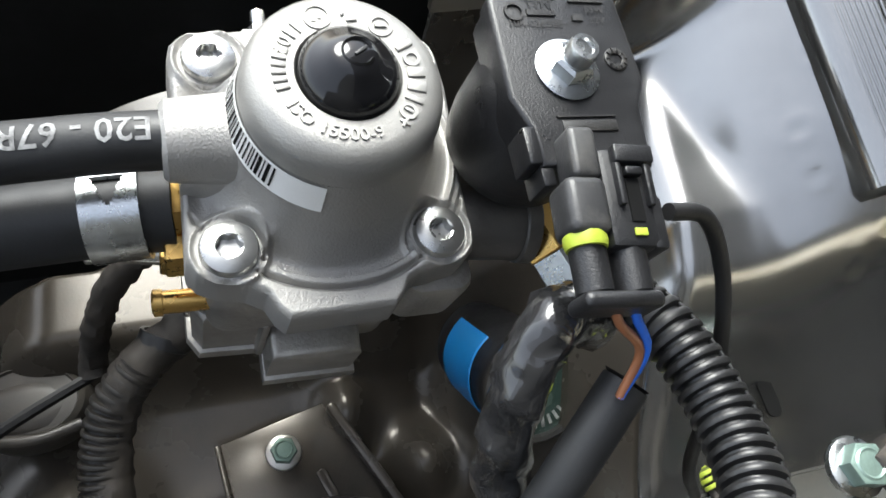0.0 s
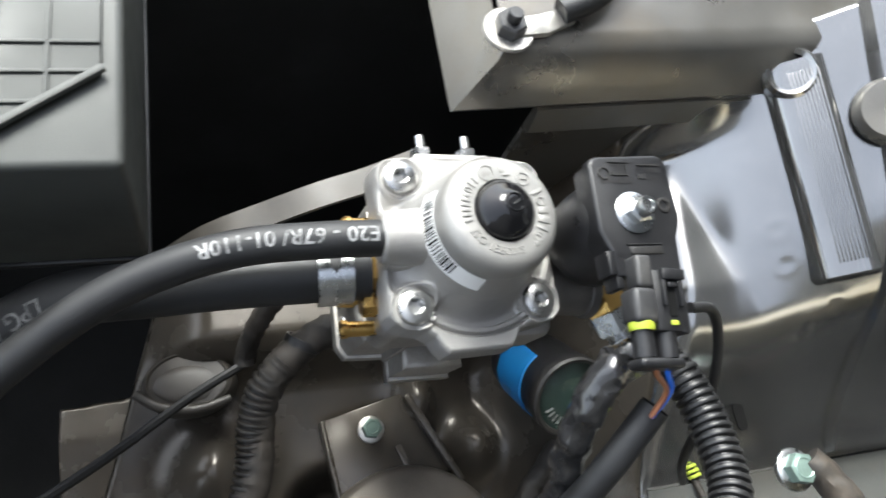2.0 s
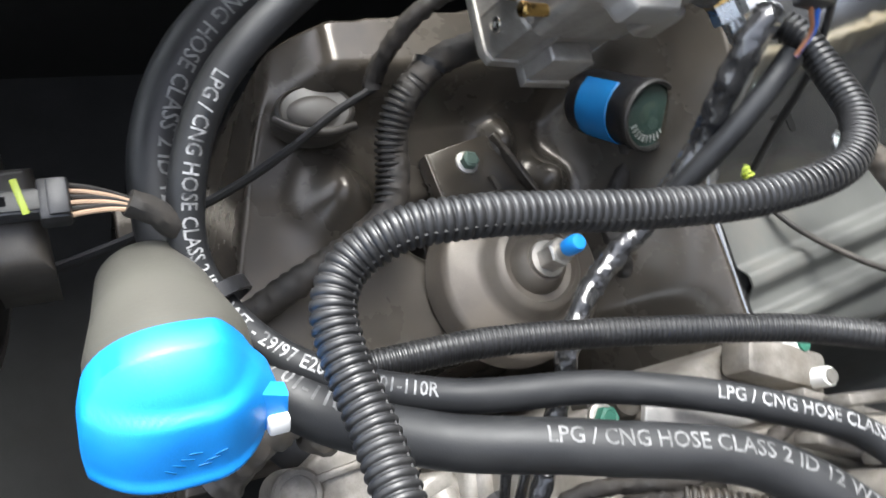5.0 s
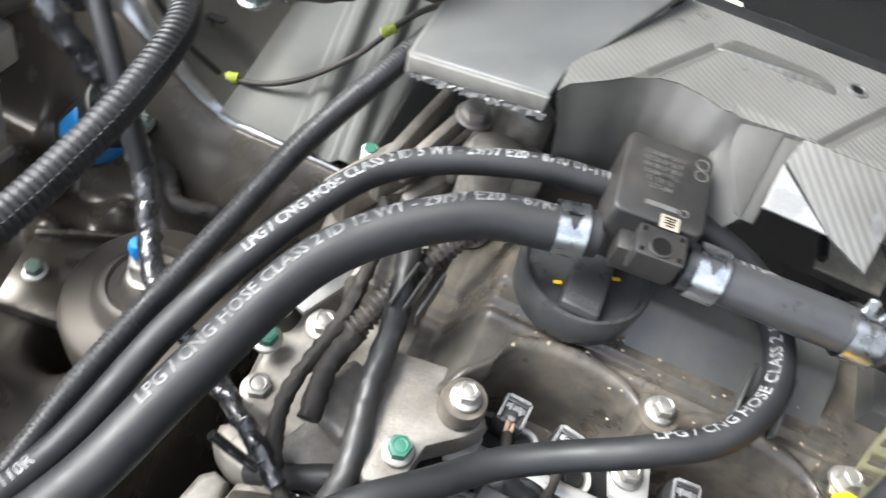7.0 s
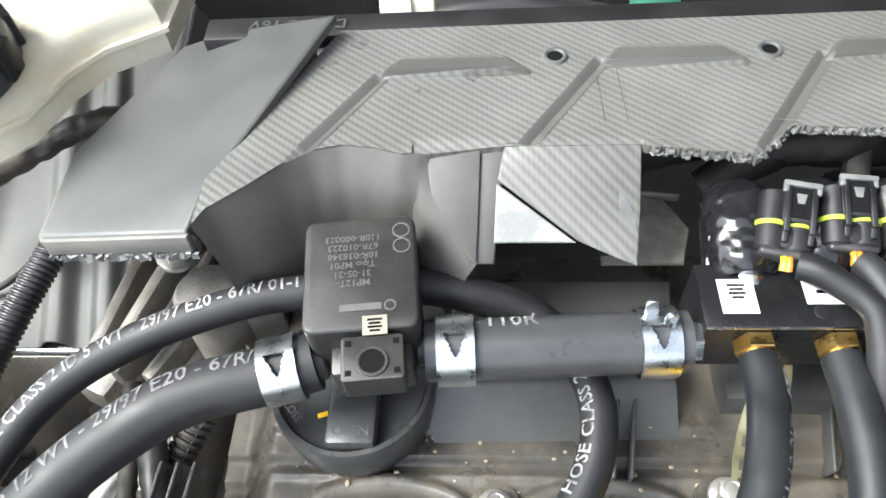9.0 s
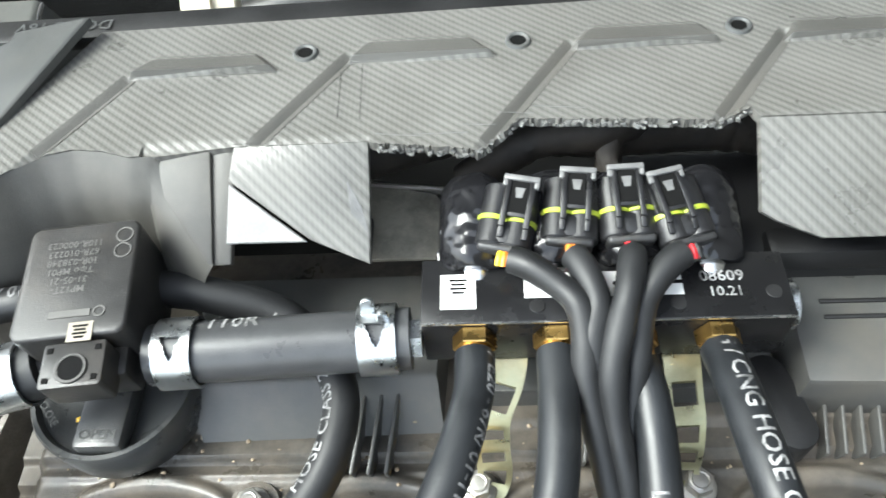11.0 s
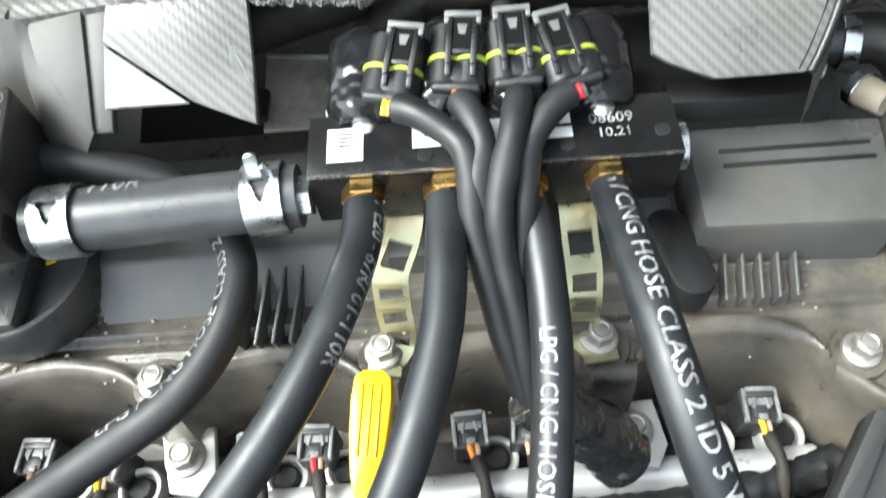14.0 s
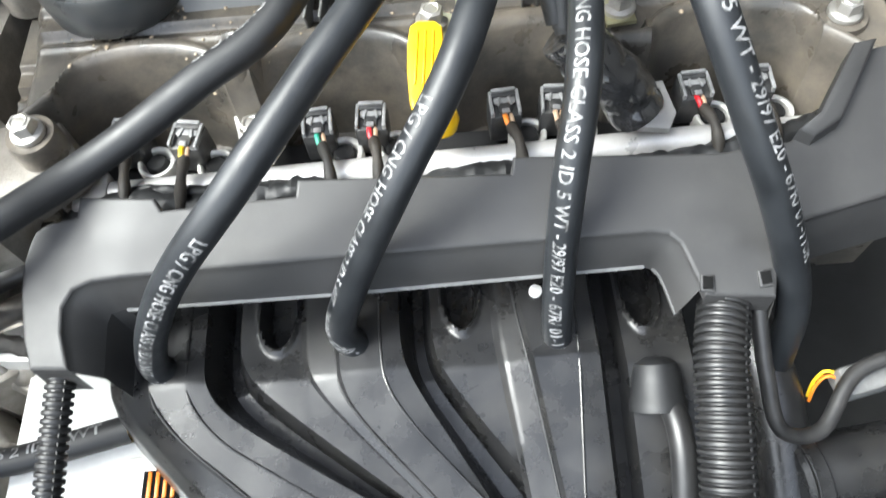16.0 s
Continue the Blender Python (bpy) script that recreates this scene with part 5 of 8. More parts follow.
PLUGS = ((-0.0312, 0.0325, 0.0635, -13), (-0.0122, 0.0340, 0.0640, -7), (0.0042, 0.0340, 0.0645, 2), (0.0192, 0.0325, 0.0645, 14))
TIPS = ("yellow", "orange", "red", "red")
for i, x in enumerate(INJ_X):
    inj = thing("gas_injector", "black gas injector coil wrapped in shiny film behind the rail", "injector", (x + 0.001, 0.022, 0.049), "gas injectors")
    d = Vector((0, 0.96, 0.27))
    coil = lathe([(0.0, 0.0), (0.0098, 0.0), (0.0115, 0.002), (0.0120, 0.006), (0.0118, 0.022), (0.0108, 0.028), (0.0080, 0.0315), (0.0, 0.0325)], 40, aim((0, 0, 0), d))
    for v in coil.verts:
        v.co += Vector((noise.noise(v.co * 120), 0, noise.noise(v.co * 120 + Vector((9, 0, 0))))) * 0.0009
    part("coil", coil, FILM, inj, "coil wrapped in shiny black film")
    part("film_fold", sweep(course([(-0.0112, 0.004, 0.003), (-0.0095, 0.014, 0.0085), (-0.0085, 0.024, 0.011)], 0.002), lambda s, th: 0.0010 + 0.0004 * math.sin(900 * s), 8), FILM, inj)
    part("collar", lathe([(0.0, -0.004), (0.0060, -0.004), (0.0066, -0.003), (0.0066, 0.002), (0, 0.002)], 28, aim((0, 0.0, 0.0), d)), STEEL, inj, "bright steel collar")
    part("yoke_end", box((-0.001, 0.0022, 0.0062), (0.0088, 0.0060, 0.0024), 0.0006, (18, 0, 0)), STEEL, inj, "bright steel yoke end")
    px, py, pz, sp = PLUGS[i]
    m = Matrix.Rotation(radians(sp), 4, "Z") @ Matrix.Rotation(radians(16), 4, "X")
    pl = thing("injector_plug", "black plug with a yellow-green seal on an injector", "connector", (px, py, pz), "injector plugs", turn=m.to_3x3())
    shift_x = 0.0028 if i == 0 else (0.0012 if i == 1 else (0.0 if i == 2 else -0.0022))
    part("housing", join(box((shift_x, 0.0055, 0.001), (0.0098, 0.0130, 0.0088), 0.0010), rod((-0.0036, 0.010, -0.0008), (-0.0036, -0.0095, -0.0008), 0.0050, 0.0050, 24), rod((0.0036, 0.010, -0.0008), (0.0036, -0.0095, -0.0008), 0.0050, 0.0050, 24), box((0, -0.0055, -0.0008), (0.0090, 0.0070, 0.0092), 0.0012)), BLACK_PLASTIC, pl)
    part("latch", join(box((shift_x, 0.0112, 0.0058), (0.0108, 0.0018, 0.0018), 0.0004), box((shift_x - 0.0046, 0.0098, 0.0056), (0.0016, 0.0030, 0.0016), 0.0004), box((shift_x + 0.0046, 0.0098, 0.0056), (0.0016, 0.0030, 0.0016), 0.0004)), CLIP_PALE, pl, "grey locking tab")
    part("latch_tongue", prism([(shift_x - 0.0018, 0.0085), (shift_x + 0.0018, 0.0085), (shift_x + 0.0011, 0.0048), (shift_x - 0.0011, 0.0048)], 0.0040, 0.0058, 0.0003, 1), CLIP_PALE, pl, "grey tongue")
    part("latch_slot", box((shift_x, 0.0058, 0.0055), (0.0050, 0.0110, 0.0004)), INK_AND_HOLES, pl)
    for sx in (-1, 1):
        part("latch_arm", join(box((shift_x + sx * 0.0036, 0.0030, 0.0056), (0.0018, 0.0150, 0.0014), 0.0004), box((shift_x + sx * 0.0036, -0.0055, 0.0046), (0.0018, 0.0040, 0.0012), 0.0004, (12, 0, 0))), BLACK_PLASTIC, pl)
        part("seal", ring((sx * 0.0036, -0.0012, -0.0008), (0, 1, 0), 0.0049, 0.0006, 0.0015, 32), SEAL, pl, "yellow-green rubber seal")
    part("boot", join(box((0, -0.0102, -0.0010), (0.0142, 0.0026, 0.0092), 0.0012, None, 3), box((0, -0.0088, -0.0010), (0.0120, 0.0022, 0.0080), 0.0010)), PLUG_GREY, pl)
    wx = (0.0002, 0.0, -0.0014, -0.0012)[i]
    for k in range(2):
        part("wire", sweep(course([(wx + 0.0014 * k, -0.0108, 0.0018), (wx + 0.0014 * k, -0.0130, 0.0026), (wx + 0.0016 * k, -0.0155, 0.0018)], 0.001), 0.0011, 8), WIRE[TIPS[i]] if k == 0 else (WIRE["orange"] if i < 2 else RUBBER), pl, TIPS[i] + " wire" if k == 0 else "second wire")

CABLE = "black sheathed cable from an injector plug"
for pts in ([(-0.0307, 0.0181, 0.0629), (-0.0265, 0.0160, 0.0635), (-0.0190, 0.0104, 0.0625), (-0.0125, 0.0040, 0.0610), (-0.0112, -0.0030, 0.0570), (-0.0110, -0.0131, 0.050), (-0.0084, -0.0255, 0.040), (-0.0050, -0.0375, 0.030), (0.000, -0.050, 0.015)],
            [(-0.0127, 0.0184, 0.0634), (-0.0115, 0.0160, 0.0640), (-0.0088, 0.0096, 0.0630), (-0.0072, 0.0043, 0.0610), (-0.0090, -0.0047, 0.0565), (-0.0085, -0.0143, 0.047), (-0.0050, -0.0268, 0.0375), (-0.0015, -0.0380, 0.029), (0.003, -0.052, 0.012)],
            [(0.0041, 0.0186, 0.0636), (0.0034, 0.0150, 0.0645), (0.0010, 0.0054, 0.0640), (-0.0018, -0.0033, 0.0600), (-0.0040, -0.0115, 0.0545), (-0.0040, -0.0208, 0.0455), (-0.0020, -0.0310, 0.0365), (0.0005, -0.0420, 0.026), (0.0020, -0.0518, 0.014)],
            [(0.0185, 0.0181, 0.0638), (0.0150, 0.0160, 0.0635), (0.0093, 0.0099, 0.0615), (0.0049, 0.0028, 0.0580), (0.0036, -0.0063, 0.0520), (0.0020, -0.0169, 0.0420), (0.0010, -0.0269, 0.0330), (0.0030, -0.0390, 0.022), (0.006, -0.054, 0.006)]):
    pv = [Vector(p) for p in pts]
    solid("cable", sweep(course([p - pv[2] for p in pv], 0.002), lambda s, th: 0.0041 + 0.0004 * noise.noise((s * 90, 0, 0)) - 0.0005 * math.cos(2 * th) * noise.noise((s * 60, 4, 0)), 16), RUBBER, CABLE, "cable", pv[2], "injector cables")
tp = Vector((0.02, -0.052, -0.012))
solid("taped_cable_end", wrapped([(-0.016, 0.004, 0.02), (-0.006, -0.002, 0.01), (0.004, -0.004, 0.0), (0.012, -0.008, -0.012)], 0.0104, 16, 0.010), GLOSS_TAPE, "end of the injector cables wound in black tape", "cable bundle", tp)

# brackets under the rail
def strap(points, width, holes=()):
    """A bent metal strip with slots through it."""
    line = course(points, 0.0015)
    bm = bmesh.new()
    half, n = width / 2, 6
    rows = []
    run = 0.0
    for i, p in enumerate(line):
        t = (line[min(i + 1, len(line) - 1)] - line[max(i - 1, 0)]).normalized()
        side = Vector((1, 0, 0)) - t * t.x
        side.normalize()
        rows.append([bm.verts.new(p + side * (half * (2 * k / n - 1))) for k in range(n + 1)])
    total = len(rows)
    for i, (lo, hi) in enumerate(zip(rows, rows[1:])):
        f = i / total
        slot = any(a < f < b for a, b in holes)
        for k in range(n):
            if slot and 0 < k < n - 1:
                continue
            bm.faces.new((lo[k], lo[k + 1], hi[k + 1], hi[k]))
    ex = bmesh.ops.extrude_face_region(bm, geom=bm.faces[:])
    vs = [g for g in ex["geom"] if isinstance(g, bmesh.types.BMVert)]
    bmesh.ops.translate(bm, vec=(0, 0, -0.0015), verts=vs)
    return bm


for bx, pts in ((-0.0427, ((0.0110, 0.038, 0.038), (0.0112, 0.030, 0.0375), (0.0095, 0.0225, 0.0345), (0.0055, 0.0140, 0.0290), (0.0050, 0.0080, 0.0190), (0.0056, 0.0030, 0.0100), (0.0045, 0.0005, 0.0045), (0.0010, -0.003, 0.0025), (0.0, -0.008, 0.0025))), (0.0275, ((-0.0065, 0.038, 0.038), (-0.0065, 0.0280, 0.0375), (-0.0062, 0.0200, 0.0330), (-0.0055, 0.0120, 0.0270), (-0.0055, 0.0055, 0.0180), (-0.0058, 0.0020, 0.0100), (-0.0040, 0.0, 0.0045), (-0.0008, -0.003, 0.0025), (0.0, -0.008, 0.0025)))):
    br = thing("rail_bracket", "yellow-zinc slotted steel bracket under the injector rail", "bracket", (bx, -0.027, -0.006), "rail brackets")
    part("strip", strap(pts, 0.0112, ((0.24, 0.36), (0.45, 0.53), (0.58, 0.655), (0.70, 0.78))), YELLOW_ZINC, br)
    flange_bolt((bx, -0.027, -0.003), 0.0080, label="bright flanged bolt holding the rail bracket", group="bracket bolts", material=BOLT)

# ---- engine cover ----
ec = thing("engine_cover", "dusty grey engine cover with woven pattern and a rough-cut opening", "engine cover", (-0.06, 0.07, 0.05))
EO = Matrix.Translation((0.06, -0.07, -0.05))


def ecp(name, bm, material, label="", parent=None):
    return part(name, moved(bm, EO), material, parent or ec, label)


FRONT = ((-0.2070, 0.0225), (-0.2040, 0.0290), (-0.1928, 0.0385), (-0.1840, 0.0470), (-0.1756, 0.0526), (-0.1660, 0.0548), (-0.1560, 0.0535), (-0.1470, 0.0505), (-0.1385, 0.0512), (-0.1195, 0.0535), (-0.1143, 0.0538), (-0.0728, 0.0540), (-0.0716, 0.0528), (-0.0391, 0.0482), (-0.0261, 0.0607), (0.0329, 0.0569), (0.0437, 0.0616), (0.0451, 0.0580), (0.1050, 0.0578), (0.1155, 0.0770), (0.1255, 0.0946), (0.1270, 0.1000))
rough_edge = random.Random(3)
NICKS = [rough_edge.uniform(-0.0007, 0.0007) for k in range(700)]


def along(table, x):
    for (x1, y1), (x2, y2) in zip(table, table[1:]):
        if x <= x2:
            return y1 + (y2 - y1) * (x - x1) / (x2 - x1)
    return table[-1][1]


def front(x):
    y = along(FRONT, x)
    if -0.0716 < x < 0.0446:
        k = (x + 0.0716) / 0.00045
        y += NICKS[int(k)] * (1 - k % 1) + NICKS[int(k) + 1] * (k % 1)
    return y


def back(x):
    return min(0.1127 + 0.0257 * (x + 0.1645), 0.0400 + 2.13 * (x + 0.2070))


FIELDS = ((-0.1565, -0.1500, -0.1135, -0.1060, 0.0962, 0.0872), (-0.0822, -0.0759, -0.0412, -0.0332, 0.1002, 0.0902), (-0.0080, -0.0010, 0.0352, 0.0402, 0.1020, 0.0922), (0.0610, 0.0660, 0.1060, 0.1120, 0.1010, 0.0915))
CREASES = ((-0.1775, 0.0530, -0.1560, 0.0868), (-0.1125, 0.0470, -0.0815, 0.0930), (-0.0365, 0.0510, -0.0072, 0.0945), (0.0346, 0.0580, 0.0625, 0.0955))


def cover_z(x, y):
    """The moulded top: raised fields that climb to the front and slanting valleys between them."""
    z = 0.0776
    for xl, xbl, xbr, xr, yb, yc in FIELDS:
        f = (yb - y) / (yb - yc)
        if -0.2 < f < 1.3:
            g = min(1.0, max(0.0, f))
            left, right = xbl + (xl - xbl) * g, xbr + (xr - xbr) * g
            z += 0.0028 * (0.25 + 0.75 * g) * smooth(-0.12, 0.05, f) * smooth(1.07, 1.0, f) * smooth(left - 0.0010, left + 0.0022, x) * smooth(right + 0.0010, right - 0.0022, x)
    for x1, y1, x2, y2 in CREASES:
        dx, dy = x2 - x1, y2 - y1
        n = math.hypot(dx, dy)
        t = ((x - x1) * dx + (y - y1) * dy) / (n * n)
        d = abs((x - x1) * dy - (y - y1) * dx) / n
        z -= 0.0016 * max(0.0, 1 - d / 0.0026) * smooth(1.06, 0.98, t) * smooth(-0.3, -0.1, t)
    if x > 0.0451:
        z -= 0.0010 * smooth(0.0600, 0.0551, y)
    elif -0.1435 < x < -0.0725:
        z -= 0.0010 * smooth(0.0570, 0.0520, y)
    return z


def cover_point(u, v):
    x = -0.2068 + 0.3335 * u
    y0, y1 = front(x), back(x)
    y1 = max(y1, y0 + 0.0005)
    knee = min(y1, max(0.070, y0))
    y = y0 + (knee - y0) * v / 0.3 if v < 0.3 else knee + (y1 - knee) * (v - 0.3) / 0.7
    return (x, y, cover_z(x, y))


ecp("top_panel", sheet(640, 96, cover_point, 0.0034), WEAVE)
PLAIN = mat("plain_moulding", (0.078, 0.076, 0.070), 0.48, 0, 0.15, 2600, 30, 0.3, (0.10, 0.094, 0.084), 0.52, 0.5)
for xl, xbl, xbr, xr, yb, yc in FIELDS:
    def band(u, v):
        y = yc - 0.0009 + (yb - yc - 0.001) * v
        g = min(1.0, max(0.0, (yb - y) / (yb - yc)))
        left, right = xbl + (xl - xbl) * g, xbr + (xr - xbr) * g
        x = left + (right - left) * u
        return Vector((x, y, cover_z(x, y) + 0.0002))
    ecp("field_band", sheet(60, 26, band, 0.0006), PLAIN, "smooth unwoven band of a raised field")
for x1, y1, x2, y2 in CREASES:
    side = Vector((y1 - y2, x2 - x1)).normalized() * 0.0030
    def trough(u, v):
        x, y = x1 + (x2 - x1) * u + side.x * (2 * v - 1), y1 + (y2 - y1) * u + side.y * (2 * v - 1)
        y = max(y, along(FRONT, x) + 0.0008)
        return Vector((x, y, cover_z(x, y) + 0.0002))
    ecp("crease", sheet(50, 8, trough, 0.0006), PLAIN, "smooth moulded valley between two fields")
for hx, hy in ((-0.097, 0.0955), (-0.025, 0.0970), (0.048, 0.0995), (0.1215, 0.1020)):
    ho = ecp("hole_ring", lathe([(0.0027, 0.0752), (0.0027, 0.0782), (0.0033, 0.0787), (0.0040, 0.0786), (0.0046, 0.0772)], 32, Matrix.Translation((hx, hy, 0))), COVER_GREY)
    ecp("hole", rod((hx, hy, 0.0745), (hx, hy, 0.0780), 0.0027, 0.0027, 20, 0.0001), INK_AND_HOLES, "", ho)
# scratches left by the cutting tool
rnd = random.Random(15)
for k in range(5):
    sx, sy = -0.066 + 0.0125 * k + rnd.uniform(-0.003, 0.003), (0.0565 if k < 3 else 0.0632) + rnd.uniform(-0.001, 0.0022)
    ecp("scratch", box((sx, sy, 0.07768), (rnd.uniform(0.008, 0.018), 0.0002, 0.00012), 0, (0, 0, rnd.uniform(-9, 4))), CLIP_PALE)
for sx, sy, ln in ((-0.0835, 0.0745, 0.022), (-0.0765, 0.0760, 0.026)):
    ecp("saw_mark", box((sx, sy, 0.07768), (0.0002, ln, 0.00012), 0, (0, 0, 2)), SENSOR, "thin dark saw mark")
# blue-grey end of the cover, sloping away, open underneath
EDGE_PALE = mat("worn_edge", (0.12, 0.115, 0.105), 0.5, 0, 0.25, 2200, 90, 0.5, (0.2, 0.19, 0.17), 0.52, 0.6)
ENDS = Matrix.Translation((-0.206, 0, 0.0762)) @ Matrix(((1, 0, 0, 0), (0, 1, 0, 0), (0.32, 0, 1, 0), (0, 0, 0, 1)))
end_outline = [(-0.0605, 0.0345), (-0.0030, 0.0218), (-0.0010, 0.0375), (0.0330, 0.1100), (-0.0108, 0.1208), (-0.0310, 0.1210), (-0.0635, 0.0755), (-0.0625, 0.0372)]
ecp("end_panel", moved(prism(end_outline, -0.0036, 0.0, 0.0016, 3), ENDS), COVER_GREY, "smooth blue-grey end of the cover")
for (xa, ya), (xb, yb), deep in ((end_outline[0], end_outline[1], 0.0075), (end_outline[6], end_outline[7], 0.010), (end_outline[7], end_outline[0], 0.010)):
    v = Vector((xb - xa, yb - ya))
    ecp("end_lip", moved(box(((xa + xb) / 2, (ya + yb) / 2, -0.0030 - deep / 2 + 0.002), (v.length + 0.001, 0.0024, deep), 0.0008, (0, 0, math.degrees(math.atan2(v.y, v.x)))), ENDS), EDGE_PALE, "thick rough cut edge")
ecp("back_band", box((-0.05, 0.1225, 0.0725), (0.35, 0.0130, 0.006), 0.0012, (0, 0, 1.4)), MATT_BLACK, "black rear edge with raised letters")
ecp("raised_word", words("DOHC 16V", 0.0075, Matrix.Translation((-0.190, 0.1190, 0.0757)) @ Matrix.Rotation(math.pi, 4, "Z"), 0.0004), COVER_GREY)


def arch_wall():
    """A smooth hollow that falls from the arched rim to the oil cap."""
    bm = bmesh.new()
    rim = [(x, along(FRONT, x)) for x in [-0.2070 + 0.0023 * k for k in range(31)]] + [(-0.1365, 0.0420), (-0.1300, 0.0340), (-0.1235, 0.0265)]
    rows = []
    for f, sink in ((0.0, 0.0), (0.04, 0.002), (0.12, 0.006), (0.24, 0.014), (0.34, 0.026), (0.40, 0.040)):
        row = []
        for x, y in rim:
            top = 0.0770 if x < -0.1390 else 0.0765 + 0.857 * (y - 0.054)
            row.append(bm.verts.new((x + (-0.1665 - x) * f * 0.55, y + (0.004 - y) * f * 0.75, min(top, 0.0770) - sink * (1.0 if x < -0.139 else 0.6))))
        rows.append(row)
    for a, b in zip(rows, rows[1:]):
        for i in range(len(a) - 1):
            bm.faces.new((a[i], a[i + 1], b[i + 1], b[i]))
    return bm


ecp("arch_wall", arch_wall(), COVER_BARE, "smooth hollow round the oil cap")
# front faces bending down along a fold
def fold(y0, z0=0.0762):
    return Matrix.Translation((0, y0, z0 + 0.0006)) @ Matrix.Rotation(math.atan(0.857), 4, "X")


FOLD = fold(0.054)
ecp("front_strip", prism([(-0.1400, 0.0), (-0.1222, 0.0), (-0.1238, -0.0368), (-0.1262, -0.0360), (-0.1380, -0.0150)], -0.0020, 0.0, 0.0008, 2, FOLD), COVER_BARE, "narrow front strip beside the hollow")
ecp("front_groove", prism([(-0.1224, -0.0004), (-0.1148, -0.0004), (-0.1182, -0.0370), (-0.1240, -0.0370)], -0.0040, -0.0014, 0.0006, 2, FOLD), COVER_BARE, "dusty sunk groove")
ecp("flap", prism([(-0.1150, 0.0002), (-0.0728, 0.0004), (-0.0730, -0.020), (-0.0737, -0.0378), (-0.0800, -0.0352), (-0.0925, -0.0296), (-0.1172, -0.0105)], -0.0024, 0.0, 0.0007, 2, FOLD), WEAVE, "cut front flap of the cover")
# pale colour here stands in for sky mirrored in the smooth lower face
ecp("flap_lower_face", prism([(-0.1174, -0.0112), (-0.1184, -0.0300), (-0.0930, -0.0300)], -0.0040, -0.0022, 0.0004, 1, FOLD @ Matrix.Translation((0, 0, -0.0006)) @ Matrix.Rotation(radians(-9), 4, "X")), mat("pale_sky_reflection", (0.24, 0.24, 0.236), 0.35), "smooth lower face of the flap, coloured pale like reflected sky")
for k in range(7):
    ecp("scratch", prism([(-0.0800 + 0.0006 * k, -0.012 - 0.0012 * k), (-0.0796 + 0.0006 * k, -0.012 - 0.0012 * k), (-0.0786 + 0.0008 * k, -0.022 - 0.0010 * k), (-0.0790 + 0.0008 * k, -0.022 - 0.0010 * k)], 0.0, 0.0002, 0, 1, FOLD), CLIP_PALE)
RFOLD = fold(0.058)
ecp("side_flap", prism([(0.0453, 0.0003), (0.0459, -0.0287), (0.0510, -0.0318), (0.0577, -0.0346), (0.0644, -0.0373), (0.0915, -0.0372), (0.0940, -0.0345), (0.0991, -0.0228), (0.1058, 0.0003)], -0.0026, 0.0, 0.0010, 2, RFOLD), WEAVE, "front of the cover bending down")
edge_line = [RFOLD @ Vector((0.0925, -0.0372, 0.0)), RFOLD @ Vector((0.0950, -0.0325, 0.0)), RFOLD @ Vector((0.0998, -0.0210, 0.0)), RFOLD @ Vector((0.1050, -0.0046, 0.0002)), Vector((0.1105, 0.0660, 0.0772)), Vector((0.1190, 0.0830, 0.0772)), Vector((0.1262, 0.0970, 0.0772)), Vector((0.1275, 0.1150, 0.0768))]
ecp("edge_bead", sweep(course(edge_line, 0.002), 0.0015, 10), BLACK_PLASTIC, "dark rounded edge of the cover")
ecp("edge_groove", sweep(course([p + Vector((-0.0034, 0.0012, 0.0002)) for p in edge_line], 0.002), 0.0007, 8), MATT_BLACK)
skirt = bmesh.new()
hi = [skirt.verts.new(p + Vector((0.0010, -0.0005, -0.001))) for p in edge_line]
lo = [skirt.verts.new(p + Vector((0.0040, -0.0020, -0.022))) for p in edge_line]
for k in range(len(hi) - 1):
    skirt.faces.new((hi[k], hi[k + 1], lo[k + 1], lo[k]))
ecp("right_skirt", skirt, COVER_BARE)
burr = bmesh.new()
rnd = random.Random(9)
for i in range(120):
    x = rnd.uniform(-0.0705, 0.0436)
    big = rnd.random() < 0.22
    burr = join(burr, box((x, front(x) - 0.0005, 0.0768 - rnd.random() * 0.002), (0.0005 + rnd.random() * 0.0011, 0.0010 + rnd.random() * (0.0034 if big else 0.0014), 0.0007), 0, (rnd.uniform(-60 if big else -30, 5), rnd.uniform(-30, 30), rnd.uniform(-40, 40))))
for i in range(40):
    f = i / 39
    burr = join(burr, moved(box((-0.0605 + 0.0575 * f, 0.0338 - 0.0125 * f, -0.009 - rnd.random() * 0.002), (0.001 + rnd.random() * 0.002, 0.001, 0.001 + rnd.random() * 0.003), 0, (rnd.uniform(-30, 30), rnd.uniform(-40, 40), rnd.uniform(-40, 40))), ENDS))
tagged(ecp("frayed_edge", burr, mat("torn_plastic", (0.13, 0.13, 0.125), 0.45, 0, 0.3, 2000, 120, 0.2), "frayed plastic along the cut"), kind="stuff")

# things in the opening under the cover
hs = thing("heat_shield", "stained metal shield seen through the cut opening", "heat shield", (-0.064, 0.066, 0.030))
part("plate", prism([(-0.016, -0.022), (0.0125, -0.022), (0.0160, -0.008), (0.0085, 0.004), (-0.016, 0.010)], 0, 0.0015, 0.0004, 1, Matrix.Rotation(radians(10), 4, "X")), mat("stained_shield", (0.25, 0.235, 0.195), 0.5, 0.3, 0.2, 900, 60, 0.2, (0.07, 0.066, 0.054), 0.5, 0.8), hs)
part("turned_edge", box((-0.001, 0.0065, 0.0025), (0.030, 0.0014, 0.004), 0.0005, (10, 0, -8)), BOLT, hs, "turned rear edge")
